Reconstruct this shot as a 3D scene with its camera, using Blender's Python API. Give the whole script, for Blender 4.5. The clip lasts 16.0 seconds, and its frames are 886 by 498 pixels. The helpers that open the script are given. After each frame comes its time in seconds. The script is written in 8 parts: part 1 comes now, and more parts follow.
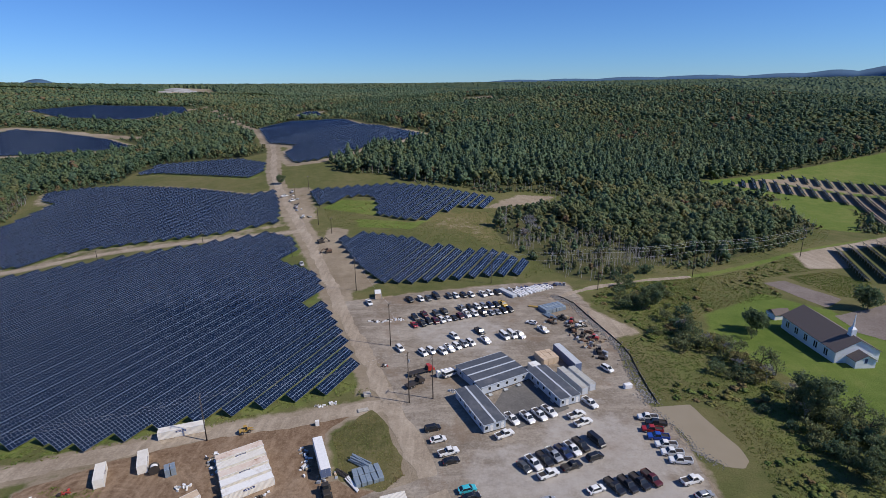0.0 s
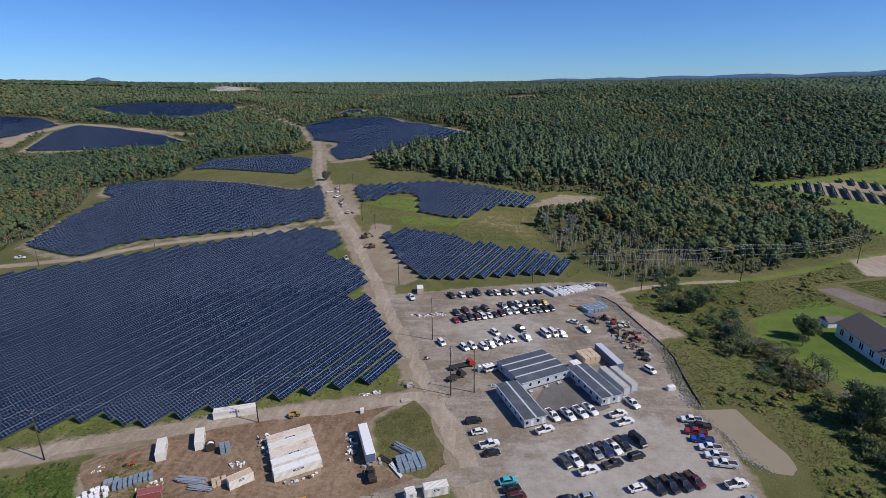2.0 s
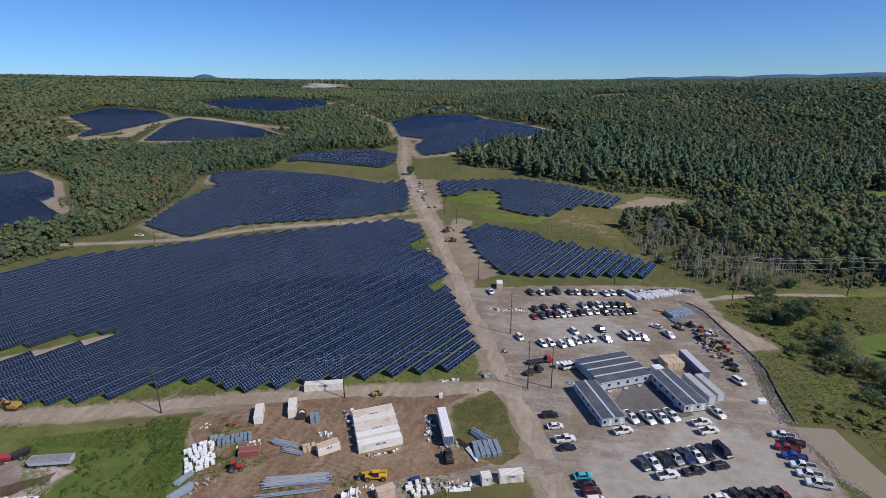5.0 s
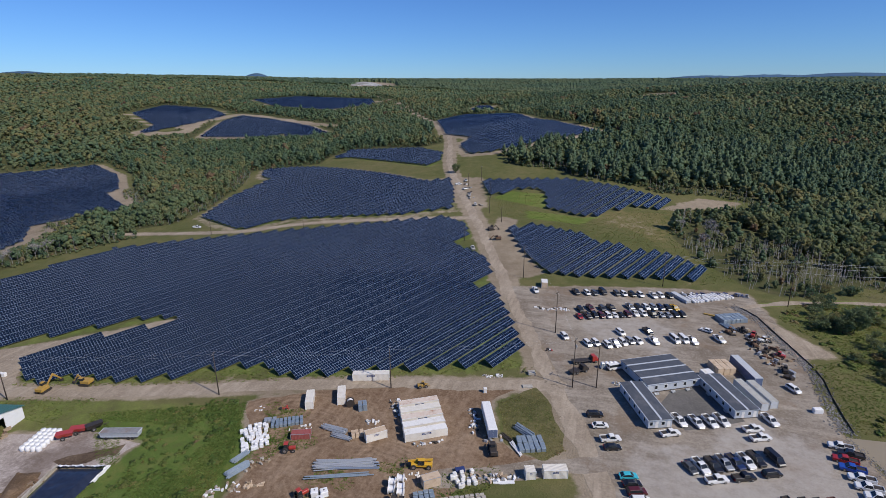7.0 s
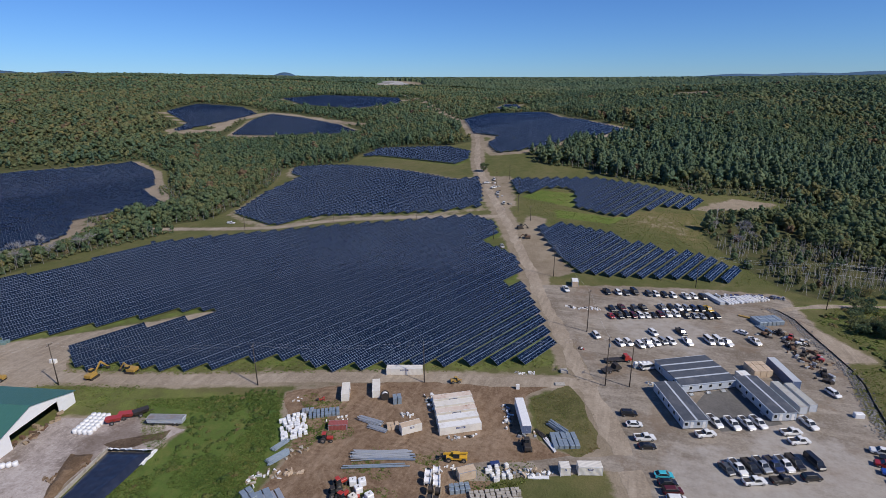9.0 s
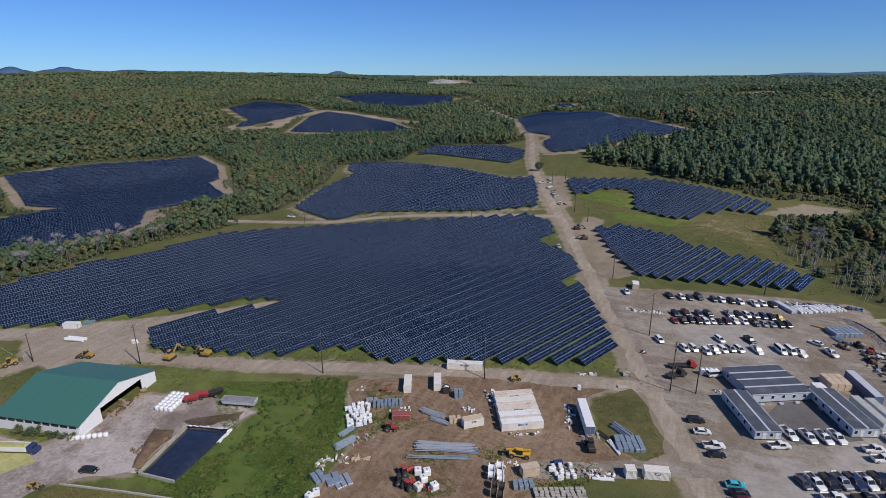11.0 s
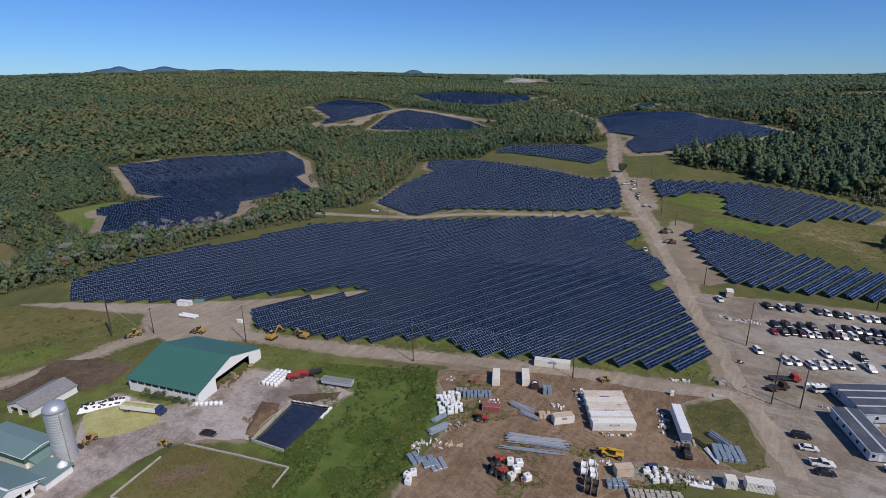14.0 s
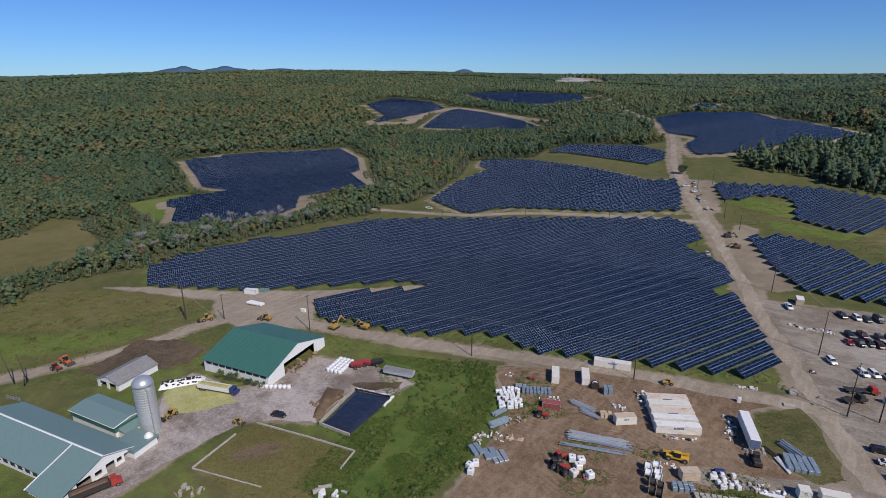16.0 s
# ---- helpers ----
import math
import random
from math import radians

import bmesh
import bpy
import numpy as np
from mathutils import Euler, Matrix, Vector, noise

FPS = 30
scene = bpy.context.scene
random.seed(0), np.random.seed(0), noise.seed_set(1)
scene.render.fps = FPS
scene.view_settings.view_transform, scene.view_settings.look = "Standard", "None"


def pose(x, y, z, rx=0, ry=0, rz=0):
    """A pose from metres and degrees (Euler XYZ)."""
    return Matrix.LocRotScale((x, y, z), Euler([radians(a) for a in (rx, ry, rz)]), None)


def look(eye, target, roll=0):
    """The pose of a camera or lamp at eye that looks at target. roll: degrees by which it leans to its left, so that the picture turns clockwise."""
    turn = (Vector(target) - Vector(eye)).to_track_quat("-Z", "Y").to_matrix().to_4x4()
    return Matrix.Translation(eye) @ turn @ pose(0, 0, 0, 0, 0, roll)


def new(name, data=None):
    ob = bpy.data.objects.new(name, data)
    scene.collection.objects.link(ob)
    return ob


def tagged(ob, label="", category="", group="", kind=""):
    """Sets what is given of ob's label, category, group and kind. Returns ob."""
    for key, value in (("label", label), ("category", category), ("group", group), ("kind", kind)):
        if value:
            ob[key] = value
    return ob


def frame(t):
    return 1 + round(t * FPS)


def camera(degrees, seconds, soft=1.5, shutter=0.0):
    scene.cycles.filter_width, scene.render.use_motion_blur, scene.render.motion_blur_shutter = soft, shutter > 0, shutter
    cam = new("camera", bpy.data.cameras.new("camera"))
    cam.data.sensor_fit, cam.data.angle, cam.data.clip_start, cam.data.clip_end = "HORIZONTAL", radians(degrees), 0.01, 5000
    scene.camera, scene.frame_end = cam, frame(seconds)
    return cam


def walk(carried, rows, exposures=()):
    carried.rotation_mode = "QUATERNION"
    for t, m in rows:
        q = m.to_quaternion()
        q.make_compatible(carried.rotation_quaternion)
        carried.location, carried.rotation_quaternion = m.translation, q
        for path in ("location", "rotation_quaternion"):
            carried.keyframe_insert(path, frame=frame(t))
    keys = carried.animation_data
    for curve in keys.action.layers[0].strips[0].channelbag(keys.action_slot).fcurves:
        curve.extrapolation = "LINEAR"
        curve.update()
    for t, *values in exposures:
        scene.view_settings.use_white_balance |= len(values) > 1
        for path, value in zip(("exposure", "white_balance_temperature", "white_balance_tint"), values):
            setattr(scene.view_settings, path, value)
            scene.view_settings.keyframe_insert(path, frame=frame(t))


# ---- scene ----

# ---- camera and its flight ----
cam = camera(80.00, 16.0, soft=0.75)
PATH = [
    (0, (-0.00, -0.00, 95.00), (-0.01, 95.56, 65.52), -0.76),
    (0.5, (-0.69, -0.79, 94.96), (-2.33, 94.74, 65.45), -0.73),
    (1, (-1.16, -1.65, 94.93), (-4.38, 93.84, 65.41), -0.72),
    (1.5, (-1.72, -2.43, 94.99), (-6.66, 92.96, 65.40), -0.70),
    (2, (-2.22, -3.33, 95.05), (-9.31, 91.92, 65.45), -0.66),
    (2.5, (-2.70, -4.21, 95.02), (-12.28, 90.82, 65.40), -0.61),
    (3, (-3.04, -4.99, 95.10), (-15.07, 89.73, 65.39), -0.59),
    (3.5, (-3.46, -5.79, 94.99), (-17.76, 88.61, 65.25), -0.51),
    (4, (-3.89, -6.55, 94.90), (-20.53, 87.45, 65.12), -0.43),
    (6.5, (-5.63, -10.61, 94.65), (-32.54, 80.93, 64.71), -0.32),
    (7, (-6.13, -11.37, 94.68), (-34.68, 79.65, 64.67), -0.32),
    (7.5, (-6.62, -12.20, 94.68), (-36.52, 78.38, 64.64), -0.32),
    (8, (-7.27, -12.94, 94.74), (-38.00, 77.33, 64.62), -0.38),
    (8.5, (-8.08, -13.77, 94.74), (-39.55, 76.23, 64.59), -0.39),
    (11, (-14.22, -18.68, 94.61), (-54.70, 67.58, 64.27), -0.29),
    (11.5, (-15.53, -19.96, 94.66), (-58.15, 65.25, 64.29), -0.24),
    (12, (-16.50, -21.24, 94.73), (-60.85, 63.07, 64.31), -0.25),
    (12.5, (-17.48, -22.53, 94.76), (-63.45, 60.88, 64.29), -0.29),
    (13, (-18.46, -23.85, 94.73), (-66.20, 58.58, 64.29), -0.26),
    (13.5, (-19.37, -25.16, 94.75), (-68.89, 56.20, 64.29), -0.26),
    (14, (-20.28, -26.48, 94.73), (-71.70, 53.69, 64.25), -0.25),
    (14.5, (-21.33, -27.88, 94.65), (-74.53, 51.10, 64.13), -0.20),
    (15, (-22.17, -29.39, 94.50), (-77.10, 48.41, 64.02), -0.20),
    (15.5, (-22.85, -30.78, 94.42), (-79.60, 45.70, 63.92), -0.18),
    (16, (-23.60, -32.24, 94.41), (-81.93, 43.03, 63.84), -0.20),
]
walk(cam, [(t, look(eye, target, roll)) for t, eye, target, roll in PATH], [(0.0, 0.0, 6500, 10), (4.0, -0.02, 6500, 10), (8.5, -0.10, 6500, 10), (13.0, -0.19, 6500, 10), (16.0, -0.19, 6500, 10)])

# ---- daylight: clear early-autumn noon, sun to the right of the first view ----
SUN_EL, SUN_AZ = radians(44), math.atan2(-0.30, 0.95)   # angle of the sun's ground direction from +x
world = bpy.data.worlds.new("sky")
scene.world = world
world.use_nodes = True
wn = world.node_tree
sky = wn.nodes.new("ShaderNodeTexSky")
sky.sky_type = 'NISHITA'
sky.sun_disc = False
sky.sun_elevation = SUN_EL
sky.sun_rotation = math.pi / 2 - SUN_AZ
sky.altitude = 1000
sky.air_density, sky.dust_density, sky.ozone_density = 1.0, 0.0, 4.0
tint = wn.nodes.new("ShaderNodeMix")          # the deep blue of a dry northern sky
tint.data_type, tint.blend_type = 'RGBA', 'MULTIPLY'
tint.inputs[0].default_value, tint.inputs[7].default_value = 1.0, (0.425, 0.690, 1.13, 1)
wn.links.new(sky.outputs[0], tint.inputs[6])
wn.links.new(tint.outputs[2], wn.nodes["Background"].inputs[0])
wn.nodes["Background"].inputs[1].default_value = 0.100
sun = new("sun", bpy.data.lights.new("sun", "SUN"))
sun.data.energy, sun.data.angle, sun.data.color = 4.4, radians(0.53), (1.0, 0.93, 0.84)
sd = Vector((math.cos(SUN_AZ) * math.cos(SUN_EL), math.sin(SUN_AZ) * math.cos(SUN_EL), math.sin(SUN_EL)))
sun.matrix_world = look(sd * 800, (0, 0, 0))

# ---- small tools: meshes, parts, outlines ----
rng = np.random.default_rng(7)


class MB:
    """A mesh gathered piece by piece."""

    def __init__(self):
        self.v, self.f = [], []

    def add(self, verts, faces):
        n = len(self.v)
        self.v += [tuple(p) for p in verts]
        self.f += [tuple(i + n for i in q) for q in faces]
        return self

    def box(self, x0, y0, z0, x1, y1, z1, c=0.0):
        """A box; c > 0 chamfers the upright and upper edges."""
        if c <= 0:
            p = [(x0, y0, z0), (x1, y0, z0), (x1, y1, z0), (x0, y1, z0), (x0, y0, z1), (x1, y0, z1), (x1, y1, z1), (x0, y1, z1)]
            return self.add(p, [(3, 2, 1, 0), (4, 5, 6, 7), (0, 1, 5, 4), (1, 2, 6, 5), (2, 3, 7, 6), (3, 0, 4, 7)])
        def ring(i, z):
            a, b, d, e = x0 + i, y0 + i, x1 - i, y1 - i
            return [(a + c, b, z), (d - c, b, z), (d, b + c, z), (d, e - c, z), (d - c, e, z), (a + c, e, z), (a, e - c, z), (a, b + c, z)]
        return self.loft([ring(0, z0), ring(0, z1 - c), ring(c, z1)])

    def loft(self, rings, closed=True, caps=True):
        k = len(rings[0])
        faces = []
        for r in range(len(rings) - 1):
            for i in range(k if closed else k - 1):
                a, b = r * k + i, r * k + (i + 1) % k
                faces.append((a, b, b + k, a + k))
        if caps:
            faces += [tuple(reversed(range(k))), tuple(range((len(rings) - 1) * k, len(rings) * k))]
        return self.add([p for r in rings for p in r], faces)

    def tube(self, a, b, r0, r1=None, k=8, caps=True):
        a, b = Vector(a), Vector(b)
        r1 = r0 if r1 is None else r1
        d = (b - a).normalized()
        u = d.orthogonal().normalized()
        w = d.cross(u)
        ring = lambda c, r: [c + (u * math.cos(t) + w * math.sin(t)) * r for t in (2 * math.pi * i / k for i in range(k))]
        return self.loft([ring(a, r0), ring(b, r1)], caps=caps)

    def prism(self, outline, axis, a, b):
        """An outline of two coordinates pushed along an axis from a to b."""
        put = {"x": lambda p, s: (s, p[0], p[1]), "y": lambda p, s: (p[0], s, p[1]), "z": lambda p, s: (p[0], p[1], s)}[axis]
        return self.loft([[put(p, a) for p in outline], [put(p, b) for p in outline]])

    def mesh(self, name, smooth=False):
        me = bpy.data.meshes.new(name)
        me.from_pydata(self.v, [], self.f)
        bm = bmesh.new()
        bm.from_mesh(me)
        bmesh.ops.recalc_face_normals(bm, faces=bm.faces)
        bm.to_mesh(me)
        bm.free()
        if smooth:
            me.shade_smooth()
        return me


def part(name, shape, material, parent=None, label="", m=None, smooth=False):
    """One mesh object, under a thing or alone. shape: an MB or a finished mesh."""
    me = shape.mesh(name, smooth) if isinstance(shape, MB) else shape
    ob = new(name, me)
    if not me.materials:
        me.materials.append(material)
    if me.materials[0] != material:
        ob.material_slots[0].link = 'OBJECT'
        ob.material_slots[0].material = material
    if parent is not None:
        ob.parent = parent
    if m is not None:
        ob.matrix_basis = m
    if label:
        ob["label"] = label
    return ob


def thing(name, label, category, m=None, group="", kind=""):
    ob = new(name)
    ob.empty_display_size = 0.5
    if m is not None:
        ob.matrix_basis = m
    return tagged(ob, label, category, group, kind)


def big_mesh(name, verts, faces, material, attrs=None):
    """A large mesh from arrays: verts (n,3), faces (m,3) or (m,4)."""
    verts, faces = np.asarray(verts, np.float32), np.asarray(faces, np.int32)
    me = bpy.data.meshes.new(name)
    k = faces.shape[1]
    me.vertices.add(len(verts))
    me.vertices.foreach_set("co", verts.ravel())
    me.loops.add(faces.size)
    me.loops.foreach_set("vertex_index", faces.ravel())
    me.polygons.add(len(faces))
    me.polygons.foreach_set("loop_start", np.arange(0, faces.size, k, dtype=np.int32))
    me.polygons.foreach_set("loop_total", np.full(len(faces), k, np.int32))
    for key, values in (attrs or {}).items():
        me.attributes.new(key, 'FLOAT', 'POINT').data.foreach_set("value", np.asarray(values, np.float32))
    me.update(calc_edges=True)
    me.validate()
    me.shade_flat()
    me.materials.append(material)
    return me


def inside(poly, x, y):
    """Signed distance to an outline, positive within."""
    p = np.asarray(poly, float)
    q = np.roll(p, -1, 0)
    best, odd = np.full(np.shape(x), 1e9), np.zeros(np.shape(x), bool)
    for (ax, ay), (bx, by) in zip(p, q):
        ex, ey = bx - ax, by - ay
        t = np.clip(((x - ax) * ex + (y - ay) * ey) / (ex * ex + ey * ey + 1e-9), 0, 1)
        best = np.minimum(best, np.hypot(x - ax - t * ex, y - ay - t * ey))
        with np.errstate(divide='ignore', invalid='ignore'):
            odd ^= ((ay > y) != (by > y)) & (x < (bx - ax) * (y - ay) / (by - ay) + ax)
    return np.where(odd, best, -best)


def along(line, width, x, y):
    """Signed distance to a strip along a line, positive within."""
    p = np.asarray(line, float)
    best = np.full(np.shape(x), 1e9)
    for (ax, ay), (bx, by) in zip(p[:-1], p[1:]):
        ex, ey = bx - ax, by - ay
        t = np.clip(((x - ax) * ex + (y - ay) * ey) / (ex * ex + ey * ey + 1e-9), 0, 1)
        best = np.minimum(best, np.hypot(x - ax - t * ex, y - ay - t * ey))
    return width / 2 - best


def rounded(line, rounds=2):
    """A line with its corners cut smooth."""
    p = [tuple(q) for q in line]
    for _ in range(rounds):
        out = [p[0]]
        for a, b in zip(p[:-1], p[1:]):
            out += [(a[0] * .75 + b[0] * .25, a[1] * .75 + b[1] * .25), (a[0] * .25 + b[0] * .75, a[1] * .25 + b[1] * .75)]
        p = out + [p[-1]]
    return p


_lattice = np.random.default_rng(3).random((64, 64))


def wave(x, y, size, seed=0):
    """Smooth value noise, -1 to 1."""
    u, v = np.asarray(x) / size + seed * 7.3, np.asarray(y) / size + seed * 3.1
    i, j = np.floor(u).astype(int), np.floor(v).astype(int)
    a, b = u - i, v - j
    a, b = a * a * (3 - 2 * a), b * b * (3 - 2 * b)
    g = lambda p, q: _lattice[p % 64, q % 64]
    return 2 * ((g(i, j) * (1 - a) + g(i + 1, j) * a) * (1 - b) + (g(i, j + 1) * (1 - a) + g(i + 1, j + 1) * a) * b) - 1

# ---- materials ----
def nodes_of(name):
    m = bpy.data.materials.new(name)
    m.use_nodes = True
    t = m.node_tree
    return m, t, t.nodes["Principled BSDF"]


def node(t, kind, **inputs):
    n = t.nodes.new(kind)
    for key, value in inputs.items():
        n.inputs[key.replace("_", " ")].default_value = value
    return n


def noise_of(t, scale, detail=4.0, rough=0.6, vec=None, stretch=None):
    n = node(t, "ShaderNodeTexNoise", Scale=scale, Detail=detail, Roughness=rough)
    if vec is None:
        vec = t.nodes.new("ShaderNodeNewGeometry").outputs["Position"]
    if stretch:
        mp = node(t, "ShaderNodeMapping", Scale=stretch)
        t.links.new(vec, mp.inputs["Vector"])
        vec = mp.outputs[0]
    t.links.new(vec, n.inputs["Vector"])
    return n.outputs["Fac"]


def ramp(t, fac, *stops):
    r = t.nodes.new("ShaderNodeValToRGB")
    e = r.color_ramp.elements
    while len(e) < len(stops):
        e.new(0.5)
    for el, (pos, col) in zip(e, stops):
        el.position, el.color = pos, (*col, 1) if len(col) == 3 else col
    t.links.new(fac, r.inputs[0])
    return r.outputs[0]


def mix(t, fac, a, b, mode='MIX'):
    n = t.nodes.new("ShaderNodeMix")
    n.data_type, n.blend_type = 'RGBA', mode
    for sock, val in ((n.inputs[0], fac), (n.inputs[6], a), (n.inputs[7], b)):
        if isinstance(val, (int, float)):
            sock.default_value = val
        elif isinstance(val, tuple):
            sock.default_value = (*val, 1)
        else:
            t.links.new(val, sock)
    return n.outputs[2]


def calc(t, op, a, b=0.0, clamp=False):
    n = t.nodes.new("ShaderNodeMath")
    n.operation, n.use_clamp = op, clamp
    for sock, val in zip(n.inputs, (a, b)):
        if isinstance(val, (int, float)):
            sock.default_value = val
        else:
            t.links.new(val, sock)
    return n.outputs[0]


def relief(t, bsdf, fac, strength=0.3, distance=0.1):
    b = node(t, "ShaderNodeBump", Strength=strength, Distance=distance)
    t.links.new(fac, b.inputs["Height"])
    t.links.new(b.outputs[0], bsdf.inputs["Normal"])


def plain(name, c, c2=None, scale=3.0, rough=0.7, metal=0.0, bump=0.15, coat=0.0, grime=None, vary=0.0):
    """Two tones in patches and grain, with relief; vary: brightness drift from object to object."""
    m, t, b = nodes_of(name)
    c2 = c2 or tuple(v * 0.82 for v in c)
    f1 = noise_of(t, scale, 5, 0.65)
    f = ramp(t, f1, (0.35, (0, 0, 0)), (0.7, (1, 1, 1)))
    col = mix(t, f, c, c2)
    if grime:
        col = mix(t, ramp(t, noise_of(t, scale * 0.3, 6, 0.7), (0.52, (0, 0, 0)), (0.72, (1, 1, 1))), col, grime)
    if vary:
        info = t.nodes.new("ShaderNodeObjectInfo")
        h = t.nodes.new("ShaderNodeHueSaturation")
        t.links.new(calc(t, 'ADD', calc(t, 'MULTIPLY', info.outputs["Random"], vary), 1 - vary / 2), h.inputs["Value"])
        t.links.new(col, h.inputs["Color"])
        col = h.outputs[0]
    t.links.new(col, b.inputs["Base Color"])
    b.inputs["Roughness"].default_value, b.inputs["Metallic"].default_value = rough, metal
    b.inputs["Coat Weight"].default_value = coat
    if bump:
        relief(t, b, f1, bump, 0.05)
    return m


def earth(name, tones, size=1.0, rough=0.95, bump=0.5, tracks=None, ruts=0.0, swirl=None, stain=None, pale=(), pale_tone=(0.40, 0.37, 0.335)):
    """Loose ground in three tones at three sizes, with fine stones."""
    m, t, b = nodes_of(name)
    big, mid, fine = noise_of(t, 0.035 / size, 5, 0.6), noise_of(t, 0.35 / size, 6, 0.65), noise_of(t, 4.0 / size, 4, 0.7)
    col = ramp(t, calc(t, 'ADD', calc(t, 'MULTIPLY', big, 0.62), calc(t, 'MULTIPLY', mid, 0.38)), (0.39, tones[0]), (0.5, tones[1]), (0.61, tones[2]))
    col = mix(t, calc(t, 'MULTIPLY', ramp(t, fine, (0.3, (0, 0, 0)), (0.75, (1, 1, 1))), 0.35), col, tuple(v * 0.6 for v in tones[0]))
    if tracks:
        tr = noise_of(t, 0.9, 4, 0.6, stretch=tracks)
        col = mix(t, calc(t, 'MULTIPLY', ramp(t, tr, (0.5, (0, 0, 0)), (0.62, (1, 1, 1))), 0.2 + ruts), col, tuple(min(1, v * 1.25) for v in tones[2]))
        dk = noise_of(t, 1.3, 5, 0.65, stretch=(tracks[0] * 0.8, tracks[1] * 1.6, 1))
        col = mix(t, calc(t, 'MULTIPLY', ramp(t, dk, (0.53, (0, 0, 0)), (0.66, (1, 1, 1))), 0.25 + ruts), col, tuple(v * 0.72 for v in tones[0]))
    grit = noise_of(t, 1.4 / size, 5, 0.75)
    col = mix(t, calc(t, 'MULTIPLY', ramp(t, grit, (0.52, (0, 0, 0)), (0.70, (1, 1, 1))), 0.42), col, tuple(min(1, v * 1.22) for v in tones[2]))
    col = mix(t, calc(t, 'MULTIPLY', ramp(t, grit, (0.32, (1, 1, 1)), (0.46, (0, 0, 0))), 0.45), col, tuple(v * 0.66 for v in tones[0]))
    if stain:
        col = mix(t, calc(t, 'MULTIPLY', ramp(t, noise_of(t, 0.06, 6, 0.7), (0.52, (0, 0, 0)), (0.62, (1, 1, 1))), 0.6), col, stain)
    for cx, cy, reach in pale:                     # patches of another, paler load of gravel
        sp = t.nodes.new("ShaderNodeSeparateXYZ")
        t.links.new(t.nodes.new("ShaderNodeNewGeometry").outputs["Position"], sp.inputs[0])
        dx, dy = calc(t, 'SUBTRACT', sp.outputs[0], cx), calc(t, 'SUBTRACT', sp.outputs[1], cy)
        far = calc(t, 'DIVIDE', calc(t, 'SQRT', calc(t, 'ADD', calc(t, 'MULTIPLY', dx, dx), calc(t, 'MULTIPLY', dy, dy))), reach)
        edge = calc(t, 'ADD', far, calc(t, 'MULTIPLY', calc(t, 'SUBTRACT', noise_of(t, 0.09, 5, 0.65), 0.5), 2.2))
        patch = calc(t, 'MULTIPLY', ramp(t, edge, (0.55, (1, 1, 1)), (0.95, (0, 0, 0))), calc(t, 'ADD', calc(t, 'MULTIPLY', mid, 0.9), 0.1))
        col = mix(t, patch, col, pale_tone)
    for cx, cy in swirl or ():                     # wheel ruts curling round a turning place
        sp = t.nodes.new("ShaderNodeSeparateXYZ")
        t.links.new(t.nodes.new("ShaderNodeNewGeometry").outputs["Position"], sp.inputs[0])
        dx, dy = calc(t, 'SUBTRACT', sp.outputs[0], cx), calc(t, 'MULTIPLY', calc(t, 'SUBTRACT', sp.outputs[1], cy), 1.35)
        far = calc(t, 'SQRT', calc(t, 'ADD', calc(t, 'MULTIPLY', dx, dx), calc(t, 'MULTIPLY', dy, dy)))
        wav = calc(t, 'SINE', calc(t, 'ADD', calc(t, 'MULTIPLY', far, 2.6), calc(t, 'MULTIPLY', noise_of(t, 0.06, 3), 26.0)))
        reach = ramp(t, calc(t, 'DIVIDE', far, 34.0), (0.12, (0, 0, 0)), (0.3, (1, 1, 1)), (0.7, (1, 1, 1)), (1.0, (0, 0, 0)))
        spots = calc(t, 'MULTIPLY', reach, ramp(t, noise_of(t, 0.10, 3), (0.42, (0, 0, 0)), (0.58, (1, 1, 1))))
        col = mix(t, calc(t, 'MULTIPLY', calc(t, 'MULTIPLY', ramp(t, wav, (0.55, (0, 0, 0)), (0.95, (1, 1, 1))), spots), 0.28), col, tuple(v * 0.6 for v in tones[0]))
        col = mix(t, calc(t, 'MULTIPLY', calc(t, 'MULTIPLY', ramp(t, calc(t, 'MULTIPLY', wav, -1.0), (0.6, (0, 0, 0)), (0.95, (1, 1, 1))), spots), 0.28), col, tuple(min(1, v * 1.2) for v in tones[2]))
    t.links.new(col, b.inputs["Base Color"])
    b.inputs["Roughness"].default_value = rough
    b.inputs["Specular IOR Level"].default_value = 0.2
    relief(t, b, calc(t, 'ADD', mid, calc(t, 'MULTIPLY', fine, 0.4)), bump, 0.25)
    return m


